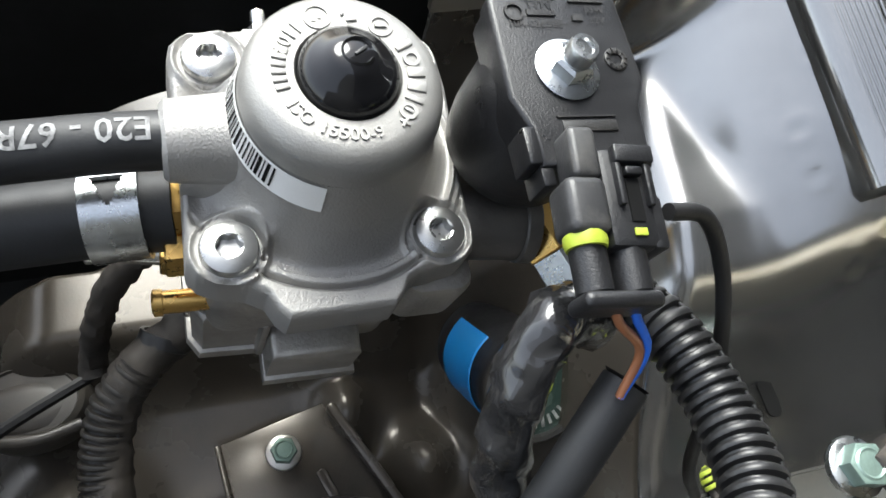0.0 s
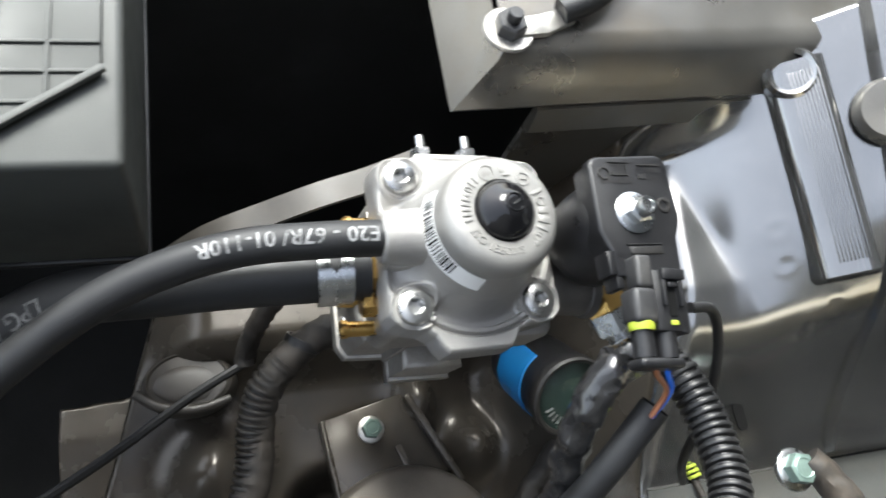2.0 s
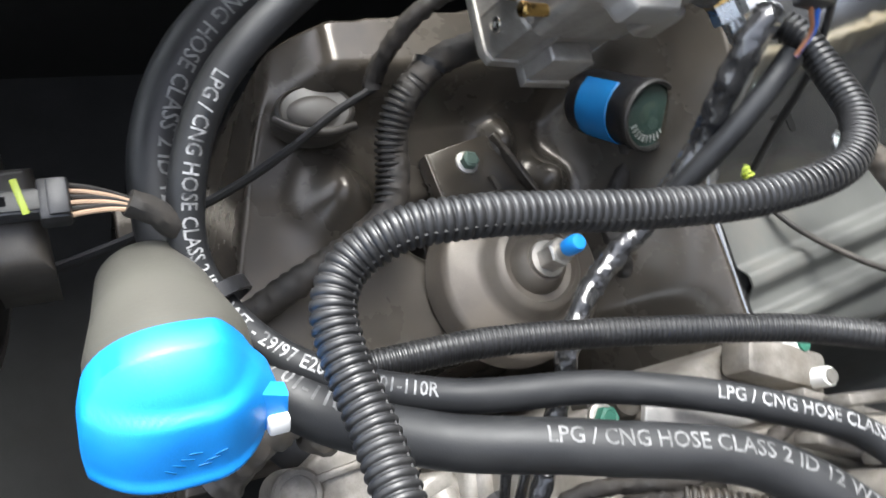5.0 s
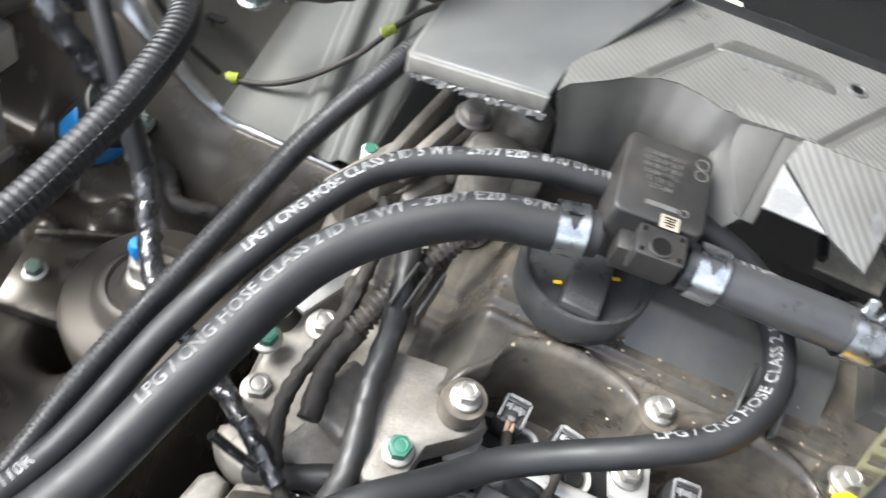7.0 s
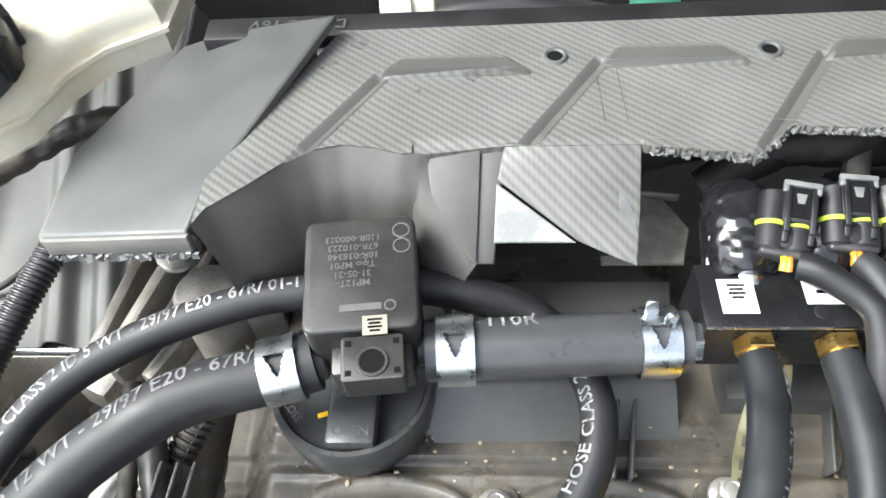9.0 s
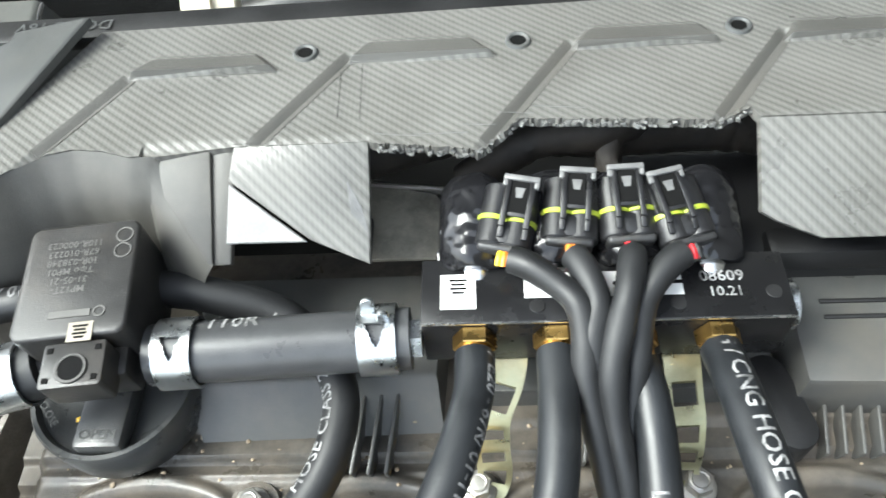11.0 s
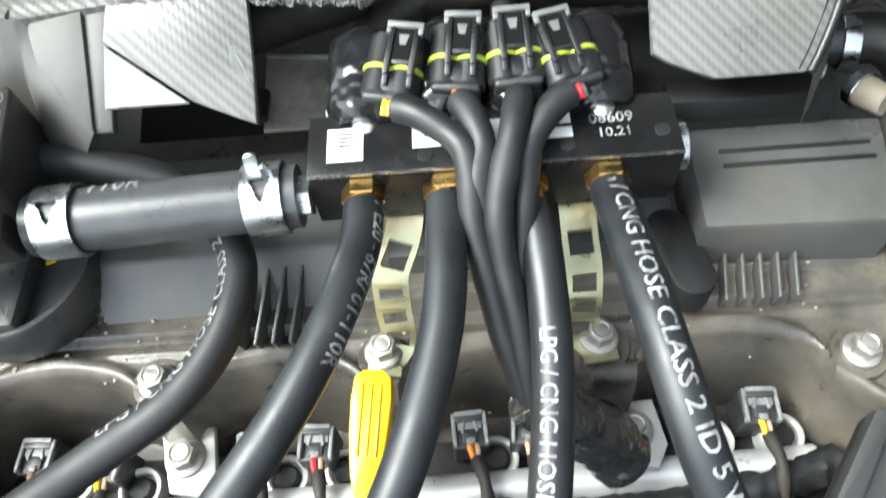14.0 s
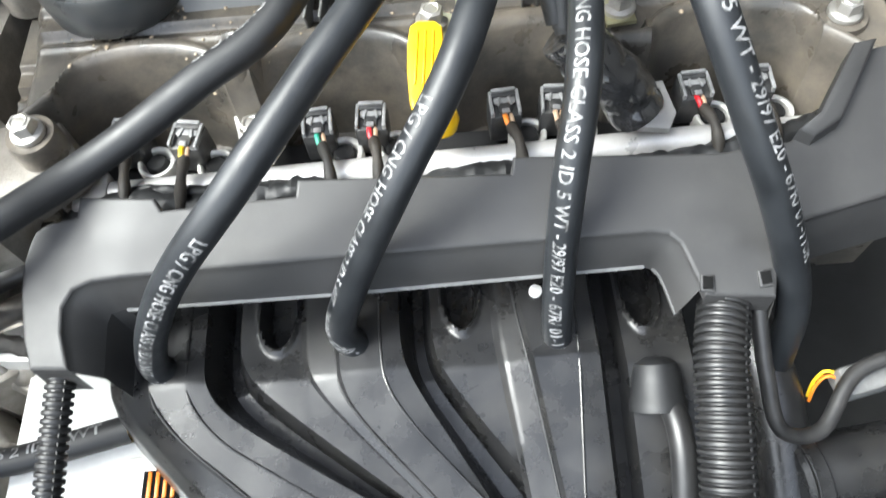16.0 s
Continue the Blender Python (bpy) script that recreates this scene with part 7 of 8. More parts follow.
part("plate", prism([(-0.018, -0.027), (-0.027, 0.012), (-0.024, 0.015), (0.018, 0.035), (0.042, -0.019)], 0.002, 0.0055, 0.0007), SHADED_DUSTY_PAINT, bk)
part("fold", box((-0.003, 0.0255, 0.007), (0.05, 0.004, 0.008), 0.0015, (0, 0, 26)), SHADED_DUSTY_PAINT, bk, "folded stiffening edge")
part("fold", box((0.012, -0.024, 0.001), (0.06, 0.002, 0.012), 0.0007, (0, 0, 7.5)), SHADED_DUSTY_PAINT, bk, "folded stiffening edge")
part("pressing", box((0.010, 0.012, 0.0062), (0.026, 0.004, 0.002), 0.0009, (0, 0, 20)), SHADED_DUSTY_PAINT, bk)
flange_bolt((-0.427, -0.0495, -0.1135), 0.0085, label="dull bolt with a green mark on the bracket", dome=mat("green_dust", (0.16, 0.23, 0.19), 0.45, 0.4), material=BOLT)
flange_bolt((-0.375, 0.0915, -0.002), 0.0105, label="bright flanged bolt on the apron", dome=mat("pale_green_bolt", (0.25, 0.35, 0.31), 0.38, 0.5), material=ZINC)
stud = thing("earth_stud", "dark nut holding an earth cable lug on the fender rail", "earth terminal", (-0.5285, -0.017, 0.060))
part("washer", lathe([(0, 0), (0.0088, 0), (0.0092, 0.0008), (0.0088, 0.0018), (0, 0.0018)], 32), BOLT, stud)
part("nut", hexagon((0, 0, 0.0018), (0, 0, 1), 0.0098, 0.005, 0.0006), PLUG_GREY, stud, "dark hex nut")
part("stud_end", rod((0, 0, 0.004), (0, 0, 0.0105), 0.0026), PLUG_GREY, stud)
part("lug", prism([(-0.003, -0.004), (0.004, -0.003), (0.002, 0.014), (-0.004, 0.026), (-0.010, 0.024), (-0.006, 0.012)], 0.0005, 0.0028, 0.0005), BOLT, stud, "flat cable lug")
part("cable", sweep(course([(-0.006, 0.02, 0.004), (-0.010, 0.032, 0.007), (-0.020, 0.045, 0.010), (-0.05, 0.06, 0.008)], 0.003), 0.0045, 14), RUBBER, stud, "black earth cable")
tb = solid("threaded_boss", lathe([(0.0032, -0.004), (0.0032, 0.0012), (0.0115, 0.0016), (0.0125, 0.0006), (0.0135, -0.004)], 36, aim((0, 0, 0), (0.2, -0.45, 0.87))), BEAM_PAINT, "round welded boss with a threaded hole", "boss", (-0.4955, 0.1330, 0.0635))
part("thread", join(*[ring((0, 0, -0.003 + 0.0011 * k), (0, 0, 1), 0.0026, 0.0006, 0.0005, 20) for k in range(6)], rod((0, 0, -0.006), (0, 0, -0.004), 0.0032)), BOLT, tb, "dark threaded hole")

# rubber grommet
gm = thing("rubber_grommet", "dusty oval rubber grommet in the strut tower", "grommet", (-0.4565, -0.1325, -0.0985))
OVAL = Matrix.Rotation(radians(6), 4, "X") @ Matrix.Diagonal((0.60, 0.84, 1, 1))
part("body", lathe([(0.025, -0.012), (0.0245, -0.003), (0.022, 0.0005), (0.017, 0.001), (0, 0.0015)], 40, OVAL), GROMMET, gm)
part("rim", lathe([(0.0195, 0.0), (0.0212, 0.0016), (0.0232, 0.0)], 40, OVAL), GROMMET, gm)
part("pad", lathe([(0.0165, 0.0005), (0.0145, 0.0018), (0.008, 0.0026), (0, 0.0028)], 36, Matrix.Translation((0.0015, 0.002, 0)) @ Matrix.Diagonal((0.55, 1.0, 1, 1))), GROMMET, gm)
part("lip", sweep(course([(0.004, -0.022, 0.001), (0.011, -0.012, 0.003), (0.0135, 0.004, 0.003), (0.010, 0.018, 0.001)], 0.002), 0.0022, 10), GROMMET, gm)


def bundle(points, r, label, material=None, name="wire_harness", turn=0.007, lift=0.0009, r2=None):
    pv = [Vector(p) for p in points]
    at = pv[len(pv) // 2]
    return solid(name, wrapped([p - at for p in pv], r, 14, turn, lift, 0.0004, r2), material or CLOTH_TAPE, label, "wire harness", at)


bundle([(-0.478, -0.03, -0.055), (-0.468, -0.057, -0.06), (-0.462, -0.078, -0.064), (-0.452, -0.093, -0.068), (-0.435, -0.103, -0.08), (-0.416, -0.105, -0.086), (-0.400, -0.11, -0.09), (-0.386, -0.130, -0.097), (-0.374, -0.158, -0.105), (-0.36, -0.19, -0.12), (-0.34, -0.23, -0.15)], 0.0066, "dusty tape-wrapped harness across the strut tower")
loom([(-0.454, -0.0905, -0.0670), (-0.444, -0.1005, -0.074), (-0.430, -0.1055, -0.0815), (-0.416, -0.1068, -0.087), (-0.402, -0.110, -0.0905)], 0.0074, "worn corrugated sleeve on the harness", 0.0031, 0.0013, DARK_LOOM)
solid("cable_tie", ring((0, 0, 0), (0.9, -0.5, -0.5), 0.0071, 0.0012, 0.004), BLACK_PLASTIC, "black toothed cable tie on the harness", "cable tie", (-0.4605, -0.083, -0.0655))
bundle([(-0.485, -0.07, -0.03), (-0.475, -0.095, -0.05), (-0.462, -0.107, -0.08), (-0.458, -0.107, -0.083)], 0.004, "thin taped branch of the harness")
for pts, r in (([(-0.459, -0.106, -0.083), (-0.445, -0.13, -0.078), (-0.425, -0.158, -0.07), (-0.405, -0.19, -0.06), (-0.39, -0.23, -0.06), (-0.375, -0.30, -0.07)], 0.002),):
    pv = [Vector(p) for p in pts]
    solid("thin_cable", sweep(course([p - pv[2] for p in pv], 0.003), r, 8), MATT_BLACK, "thin black cable along the strut tower", "cable", pv[2])

bundle([(-0.425, 0.03, -0.075), (-0.411, 0.038, -0.088), (-0.395, 0.028, -0.094), (-0.383, 0.017, -0.098), (-0.363, 0.022, -0.1), (-0.345, 0.03, -0.11)], 0.0048, "dusty taped harness beside the strut mount")
# gauge sensor below the regulator
gs = thing("level_gauge", "round gauge with a clear window and blue band under the regulator", "gauge", (-0.4292, 0.0318, -0.0664), turn=aim((0, 0, 0), (0.6, 0.06, 0.8)).to_3x3() * 1.22)
part("can", lathe([(0, -0.03), (0.0145, -0.03), (0.015, -0.026), (0.015, 0.004), (0.0158, 0.006), (0.0158, 0.009), (0.0135, 0.0098)], 40), BLACK_PLASTIC, gs)
part("band", lathe([(0.0152, -0.022), (0.0156, -0.0215), (0.0156, -0.002), (0.0152, -0.0015)], 24, None, 120, 250), BLUE_TAPE, gs, "blue vinyl band")
part("dial", lathe([(0.0136, 0.0090), (0, 0.0090)], 32), mat("dial_green", (0.022, 0.038, 0.033), 0.2), gs, "dark green dial")
part("dial_marks", join(*[box((0.0095 * math.cos(radians(a)), 0.0095 * math.sin(radians(a)), 0.0093), (0.003, 0.0008, 0.0003), 0, (0, 0, a)) for a in range(200, 320, 12)]), WHITE_INK, gs)
glass = bpy.data.materials.new("clear_window")
glass.use_nodes = True
gb = glass.node_tree.nodes["Principled BSDF"]
gb.inputs["Base Color"].default_value, gb.inputs["Roughness"].default_value, gb.inputs["Transmission Weight"].default_value, gb.inputs["IOR"].default_value = (0.9, 0.95, 0.93, 1), 0.04, 1.0, 1.45
part("rim", lathe([(0.0158, 0.0090), (0.0158, 0.0108), (0.0150, 0.0116), (0.0138, 0.0112), (0.0136, 0.0092)], 40), SENSOR, gs, "dark glossy rim")
win = part("window", lathe([(0.0136, 0.0100), (0.011, 0.0120), (0.006, 0.0130), (0, 0.0133)], 36), glass, gs, "clear domed window")
win.visible_shadow = False

# foil-like taped pipe
bundle([(-0.418, 0.018, 0.024), (-0.416, 0.008, 0.042), (-0.411, -0.004, 0.050), (-0.404, -0.009, 0.044), (-0.394, -0.012, 0.030), (-0.380, -0.012, 0.010), (-0.360, -0.026, -0.012), (-0.342, -0.05, -0.026), (-0.325, -0.068, -0.03), (-0.30, -0.08, -0.036), (-0.284, -0.088, -0.04), (-0.262, -0.10, -0.042), (-0.244, -0.112, -0.046)], 0.0056, "gas pipe wound in shiny black tape", GLOSS_TAPE, "taped_pipe", 0.014, 0.0011, 0.0036)
gp = [Vector(p) for p in ((-0.399, 0.010, 0.045), (-0.391, 0.002, 0.04), (-0.380, -0.008, 0.028), (-0.369, -0.018, 0.009), (-0.360, -0.026, -0.011))]
slv = solid("cable_sleeve", sweep(course([p - gp[2] for p in gp], 0.003), 0.0048, 20), RUBBER, "smooth dark grey cable sleeve with an open end", "cable sleeve", gp[2])
part("opening", lathe([(0.0, 0.0), (0.0038, 0.0), (0.0048, 0.0008)], 24, aim(gp[0] - gp[2], gp[0] - gp[1])), INK_AND_HOLES, slv)
for c, off in (("brown", 0.0), ("blue", 0.0022)):
    pv = [Vector(p) for p in ((-0.4090, 0.0015 + off * 1.6, 0.066), (-0.406, 0.0030 + off * 1.6, 0.063), (-0.402, 0.0085 + off * 0.6, 0.057), (-0.396, 0.006, 0.049))]
    solid("lead_wire", sweep(course([p - pv[1] for p in pv], 0.0015), 0.0009, 10), WIRE[c], c + " insulated wire between plug and sleeve", "wire", pv[1])
pv = [Vector(p) for p in ((-0.424, 0.018, 0.066), (-0.424, 0.028, 0.062), (-0.416, 0.036, 0.05), (-0.40, 0.040, 0.03), (-0.385, 0.044, 0.0), (-0.378, 0.06, -0.03))]
solid("thin_cable", sweep(course([p - pv[2] for p in pv], 0.002), 0.0017, 10), MATT_BLACK, "thin black cable looping past the coil", "cable", pv[2])

# wire with yellow clips along the apron
pv = [Vector(p) for p in ((-0.43, 0.07, -0.035), (-0.405, 0.08, -0.04), (-0.384, 0.078, -0.05), (-0.355, 0.085, -0.045), (-0.32, 0.10, -0.02), (-0.295, 0.115, 0.01), (-0.27, 0.12, 0.03))]
yw = solid("clip_wire", sweep(course([p - pv[3] for p in pv], 0.003), 0.0017, 10), CLOTH_TAPE, "thin wire with yellow clips along the apron", "wire", pv[3])
for p, d in ((pv[2], (1, 0.2, 0.1)), (Vector((-0.305, 0.108, 0.0)), (1, 0.6, 0.8))):
    part("clip", join(*[ring(p - pv[3] + Vector(d).normalized() * 0.0022 * k, d, 0.0018, 0.0013, 0.0014, 14) for k in range(-1, 3)]), SEAL, yw, "yellow clip")
solid("panel_slot", prism(rounded(0.012, 0.005, 0.0024), 0, 0.0008), INK_AND_HOLES, "dark slotted hole in the apron panel", "hole", (-0.40, 0.093, -0.0265))

# grey tray with moulded ribs
tr = thing("grey_tray", "light grey plastic lid with a moulded grid of ribs", "plastic lid", (-0.45, -0.25, 0.055))
TO = Matrix.Translation((0.45, 0.25, -0.055))
tray = [(-0.5107, -0.1446), (-0.4655, -0.2068), (-0.4402, -0.2050), (-0.4342, -0.2447), (-0.4096, -0.2706), (-0.395, -0.285), (-0.40, -0.36), (-0.56, -0.36), (-0.62, -0.2), (-0.58, -0.1446)]
part("sheet", moved(prism(tray, 0.052, 0.060, 0.001, 2), TO), TRAY_PLASTIC, tr)
edge = [Vector((x, y, 0.0607)) for x, y in tray[:6]]
for a, b in zip(edge, edge[1:]):
    part("rim", moved(box((a + b) / 2, ((b - a).length + 0.002, 0.0024, 0.0022), 0.0006, (0, 0, math.degrees(math.atan2((b - a).y, (b - a).x)))), TO), TRAY_PLASTIC, tr)


def inside(x, y, rim=0.003):
    ok, n = False, len(tray)
    for i in range(n):
        (x1, y1), (x2, y2) = tray[i], tray[(i + 1) % n]
        if (y1 > y) != (y2 > y) and x < (x2 - x1) * (y - y1) / (y2 - y1) + x1:
            ok = not ok
    return ok and not (-0.4768 < x < -0.4492 and -0.2308 < y < -0.2088)


def rib(a, b):
    part("rib", moved(box(((a.x + b.x) / 2, (a.y + b.y) / 2, 0.0603), ((b - a).length, 0.0014, 0.0012), 0.0004, (0, 0, math.degrees(math.atan2((b - a).y, (b - a).x)))), TO), TRAY_PLASTIC, tr)


def ribs(start, along):
    """Ribs on the parts of a line that lie on the lid."""
    run = []
    for j in range(260):
        p = start + along * (0.001 * j)
        if inside(p.x, p.y):
            run.append(p)
        else:
            if len(run) > 4:
                rib(run[0], run[-1])
            run = []


for k in range(-4, 8):
    ribs(Vector((-0.56, -0.2545 + 0.0137 * k)), Vector((0.997, 0.085 - 0.012 * k)).normalized())
for k in range(-5, 9):
    ribs(Vector((-0.4668 + 0.01005 * k, -0.345)), Vector((-0.016, 1.0)).normalized())
rib(Vector((-0.4780, -0.2092)), Vector((-0.4415, -0.2070)))
for k, (mx, my, turn) in enumerate(((-0.471, -0.224, 80), (-0.462, -0.2235, 70), (-0.4555, -0.224, 95), (-0.468, -0.2155, 60), (-0.461, -0.214, 110), (-0.4665, -0.219, 20))):
    part("moulded_mark", moved(box((mx, my, 0.0601), (0.0042, 0.0005, 0.0005), 0.0002, (0, 0, turn)), TO), TRAY_PLASTIC, tr)
part("hole_ring", moved(lathe([(0.0046, 0.058), (0.0046, 0.0622), (0.0056, 0.0624), (0.0060, 0.0600)], 32, Matrix.Translation((-0.4464, -0.2136, 0))), TO), TRAY_PLASTIC, tr)
part("hole", moved(rod((-0.4464, -0.2136, 0.058), (-0.4464, -0.2136, 0.0605), 0.0046, 0.0046, 28, 0.0001), TO), INK_AND_HOLES, tr, "round dark hole")
gb2 = thing("grey_box", "grey plastic box under the ribbed lid", "plastic box", (-0.545, -0.172, 0.025))
part("wall", box((0.0, 0, 0), (0.129, 0.066, 0.066), 0.0025, None, 3), TRAY_PLASTIC, gb2)
part("lower_lip", box((0.0, 0.0, -0.034), (0.1305, 0.0672, 0.003), 0.001), BLACK_PLASTIC, gb2)

# air flow plug and its tube
TUBE_BROWN = mat("dusty_duct", (0.030, 0.027, 0.023), 0.5, 0, 0.3, 1400, 50, 0.2, (0.06, 0.05, 0.04), 0.52, 0.5)
tube = thing("intake_tube", "dusty black air intake tube with a sensor seat", "tube", (-0.384, -0.310, -0.040))
part("pipe", rod((-0.02, -0.09, -0.01), (0.0, 0.037, 0.0), 0.036, 0.036, 48), BAY_BLACK, tube)
part("rim", ring((0.0, 0.036, 0.0), (0.15, 1, 0.05), 0.034, 0.005, 0.010, 48), TUBE_BROWN, tube, "raised rim")
part("sensor_seat", prism([(-0.0145, 0.040), (0.0170, 0.043), (0.0170, 0.0590), (-0.0145, 0.0570)], 0.0, 0.040, 0.006, 4), TUBE_BROWN, tube, "brown-grey moulded sensor body")
ms = thing("air_sensor_plug", "grey plug with a yellow mark on the intake tube", "connector", (-0.384, -0.256, 0.004))
part("housing", join(box((0.0, -0.002, 0.0), (0.0075, 0.0200, 0.007), 0.0010), box((0.0, 0.0075, 0.0), (0.0122, 0.0080, 0.009), 0.0012)), PLUG_GREY, ms)
part("latch", box((0.0, -0.003, 0.0034), (0.0058, 0.0170, 0.0016), 0.0005), mat("plug_pale", (0.075, 0.073, 0.066), 0.45, 0, 0.2, 2000, 120, 0.2), ms, "paler locking tongue")
part("latch_window", box((0.0, -0.006, 0.0043), (0.0026, 0.0042, 0.0004)), INK_AND_HOLES, ms)
part("paint_mark", box((-0.001, -0.0005, 0.0043), (0.0105, 0.0018, 0.0006), 0.0002, (0, 0, 12)), SEAL, ms, "yellow paint stripe")
part("rear_step", box((0.0, 0.0085, 0.0050), (0.0105, 0.0052, 0.0016), 0.0005), PLUG_GREY, ms)
for k in range(6):
    part("wire", sweep(course([(-0.0045 + 0.0018 * k, 0.0105, 0.001), (-0.003 + 0.0014 * k, 0.0165, 0.001), (0.000 + 0.0008 * k, 0.0245, 0.0), (0.005 + 0.0004 * k, 0.034, -0.002)], 0.002), 0.0008, 8), WIRE["tan"] if k % 2 else CLOTH_TAPE, ms, "tan wire" if k % 2 else "dark wire")
part("taped_tail", wrapped([(0.002, 0.026, 0.0), (0.006, 0.034, -0.003), (0.012, 0.042, -0.010)], 0.0038, 12, 0.006, 0.0005), CLOTH_TAPE, ms, "wires wound in cloth tape")

# washer bottle with its blue cap
WAX = Vector((0.76, 0.0, 0.65)).normalized()
wb = thing("washer_bottle", "beige washer bottle neck closed by a fluted blue cap", "washer bottle", (-0.312, -0.225, 0.019), turn=Matrix((WAX.cross(Vector((0, 1, 0))), Vector((0, 1, 0)), WAX)).transposed() * 0.9)
part("neck", moved(lathe([(0, -0.075), (0.014, -0.075), (0.0175, -0.07), (0.0205, -0.05), (0.0245, -0.03), (0.0225, -0.005), (0, -0.005)], 40), Matrix.Translation((0.005, -0.0015, 0))), BOTTLE, wb)


def cap_top():
    """Drop-shaped lid with lengthwise steps running to its tab."""
    bm = bmesh.new()
    rows = []
    for i in range(25):
        f = i / 24
        row = []
        for k in range(96):
            a = 2 * math.pi * k / 96
            tip = max(0.0, math.sin(a)) ** 6
            rr = (0.028 - 0.0005 * tip) * (1 - 0.03 * math.cos(4 * a))
            x, y = f * rr * math.cos(a), f * rr * math.sin(a)
            x *= 1 - 0.58 * smooth(0.009, 0.028, y)
            z = 0.0125 * (1 - f ** 3.2) - 0.006 * smooth(0.005, 0.028, y)
            z -= 0.0045 * smooth(0.0095, 0.0125, -x) + 0.003 * smooth(0.012, 0.015, x)
            z += 0.0014 * math.exp(-((x + 0.0082) / 0.002) ** 2)
            row.append(bm.verts.new((x + 0.005, y - 0.0015, z)))
        rows.append(row)
    low = [bm.verts.new((v.co.x * 0.99, v.co.y, v.co.z - 0.010)) for v in rows[-1]]
    rows.append(low)
    for lo, hi in zip(rows, rows[1:]):
        for k in range(96):
            j = (k + 1) % 96
            bm.faces.new((lo[k], hi[k], hi[j], lo[j]))
    bm.faces.new(low)
    bmesh.ops.remove_doubles(bm, verts=bm.verts, dist=1e-6)
    bmesh.ops.recalc_face_normals(bm, faces=bm.faces)
    return bm


capb = part("cap", cap_top(), BLUE, wb, "blue plastic cap")
for k in range(7):
    part("cap_mark", box((0.003 + 0.0016 * (k % 4), -0.0085 + 0.0022 * k, 0.0126), (0.0005, 0.0035, 0.0003), 0.0001, (0, 0, 35 - 9 * k)), BLUE_TAPE, capb, "faint moulded mark")
part("hinge_tab", prism([(-0.004, 0.015), (0.014, 0.015), (0.010, 0.0262), (0.0005, 0.0262)], -0.004, 0.002, 0.0012), BLUE, wb, "blue hinge tab")
part("strap_clip", box((0.001, 0.0228, 0.003), (0.006, 0.0065, 0.004), 0.001), LABEL, wb, "pale clip on the hinge tab")
solid("cable_tie", ring((0, 0, 0), (0.9, 0.35, 0), 0.0135, 0.0012, 0.005), BLACK_PLASTIC, "grey cable tie holding both hoses", "cable tie", (-0.352, -0.2115, -0.0145))

# ---- engine end between tower and valve cover ----
hd = thing("cylinder_head_end", "dusty aluminium casting at the end of the engine", "engine casting", (-0.25, -0.06, -0.07))
HO = Matrix.Translation((0.25, 0.06, 0.07))
part("casting", moved(join(prism([(-0.283, -0.082), (-0.237, -0.093), (-0.19, -0.115), (-0.185, -0.06), (-0.21, 0.06), (-0.265, 0.10), (-0.30, 0.06)], -0.2, -0.062, 0.008, 3), prism([(-0.262, -0.02), (-0.235, -0.02), (-0.225, 0.08), (-0.26, 0.08)], -0.1, -0.03, 0.006)), HO), ENGINE_CAST, hd)
for fc, fs, fb, fr in (((-0.283, 0.05, -0.05), (0.02, 0.05, 0.02), 0.004, -24), ((-0.255, 0.055, -0.022), (0.007, 0.07, 0.014), 0.002, -26), ((-0.238, 0.05, -0.018), (0.006, 0.07, 0.014), 0.002, -26)):
    part("flange", moved(box(fc, fs, fb, (0, 0, fr)), HO), ENGINE_CAST, hd)
part("side_plate", moved(prism([(-0.225, -0.05), (-0.19, -0.045), (-0.178, -0.064), (-0.185, -0.072), (-0.197, -0.082), (-0.2, -0.1), (-0.213, -0.104), (-0.222, -0.098)], -0.035, -0.018, 0.002), HO), ENGINE_CAST, hd)
for p, ac, dome in (((-0.206, -0.089, -0.0165), 0.0082, GREEN_PAINT), ((-0.276, -0.073, -0.0645), 0.0105, None), ((-0.262, -0.039, -0.048), 0.0105, None), ((-0.282, -0.055, -0.052), 0.009, GREEN_PAINT), ((-0.239, 0.057, 0.018), 0.0115, None)):
    flange_bolt(p, ac, material=BOLT, dome=dome, label="green-marked bolt of the engine casting" if dome else "dull bolt of the engine casting", group="casting bolts")
for p, top, c in (((-0.289, 0.064, -0.075), 0.034, GREEN_PAINT), ((-0.272, 0.064, -0.07), 0.038, None)):
    st = thing("pale_stud", "pale sleeved stud with a green end" if c else "pale sleeved stud of the engine casting", "stud", p, "sleeved studs")
    part("sleeve", rod((0, 0, 0), (0, 0, top), 0.0055, 0.0048, 24), LABEL, st, "pale sleeve")
    part("collar", lathe([(0.0055, 0.0), (0.0085, 0.0), (0.0088, 0.003), (0.0055, 0.005)], 24), ENGINE_CAST, st)
    part("end", lathe([(0.0038, top), (0.0034, top + 0.0012), (0, top + 0.0014)], 20), c or BOLT, st, "painted end" if c else "dull end")
loom([(-0.205, 0.02, 0.004), (-0.218, 0.007, 0.0), (-0.235, -0.022, -0.014), (-0.246, -0.046, -0.028)], 0.0056, "dusty corrugated loom running under the hoses", 0.003, 0.001, LOOM_DUSTY)
bundle([(-0.244, -0.044, -0.028), (-0.248, -0.062, -0.032), (-0.245, -0.086, -0.036)], 0.0045, "taped wires leaving the dusty loom")
bundle([(-0.243, 0.0, 0.004), (-0.238, -0.012, 0.0), (-0.230, -0.041, -0.008), (-0.226, -0.075, -0.014), (-0.220, -0.104, -0.02), (-0.222, -0.12, -0.03)], 0.0052, "grey-black sleeved cable down the engine end", RUBBER_DUSTY, "sleeved_cable", 0.05, 0.0003)
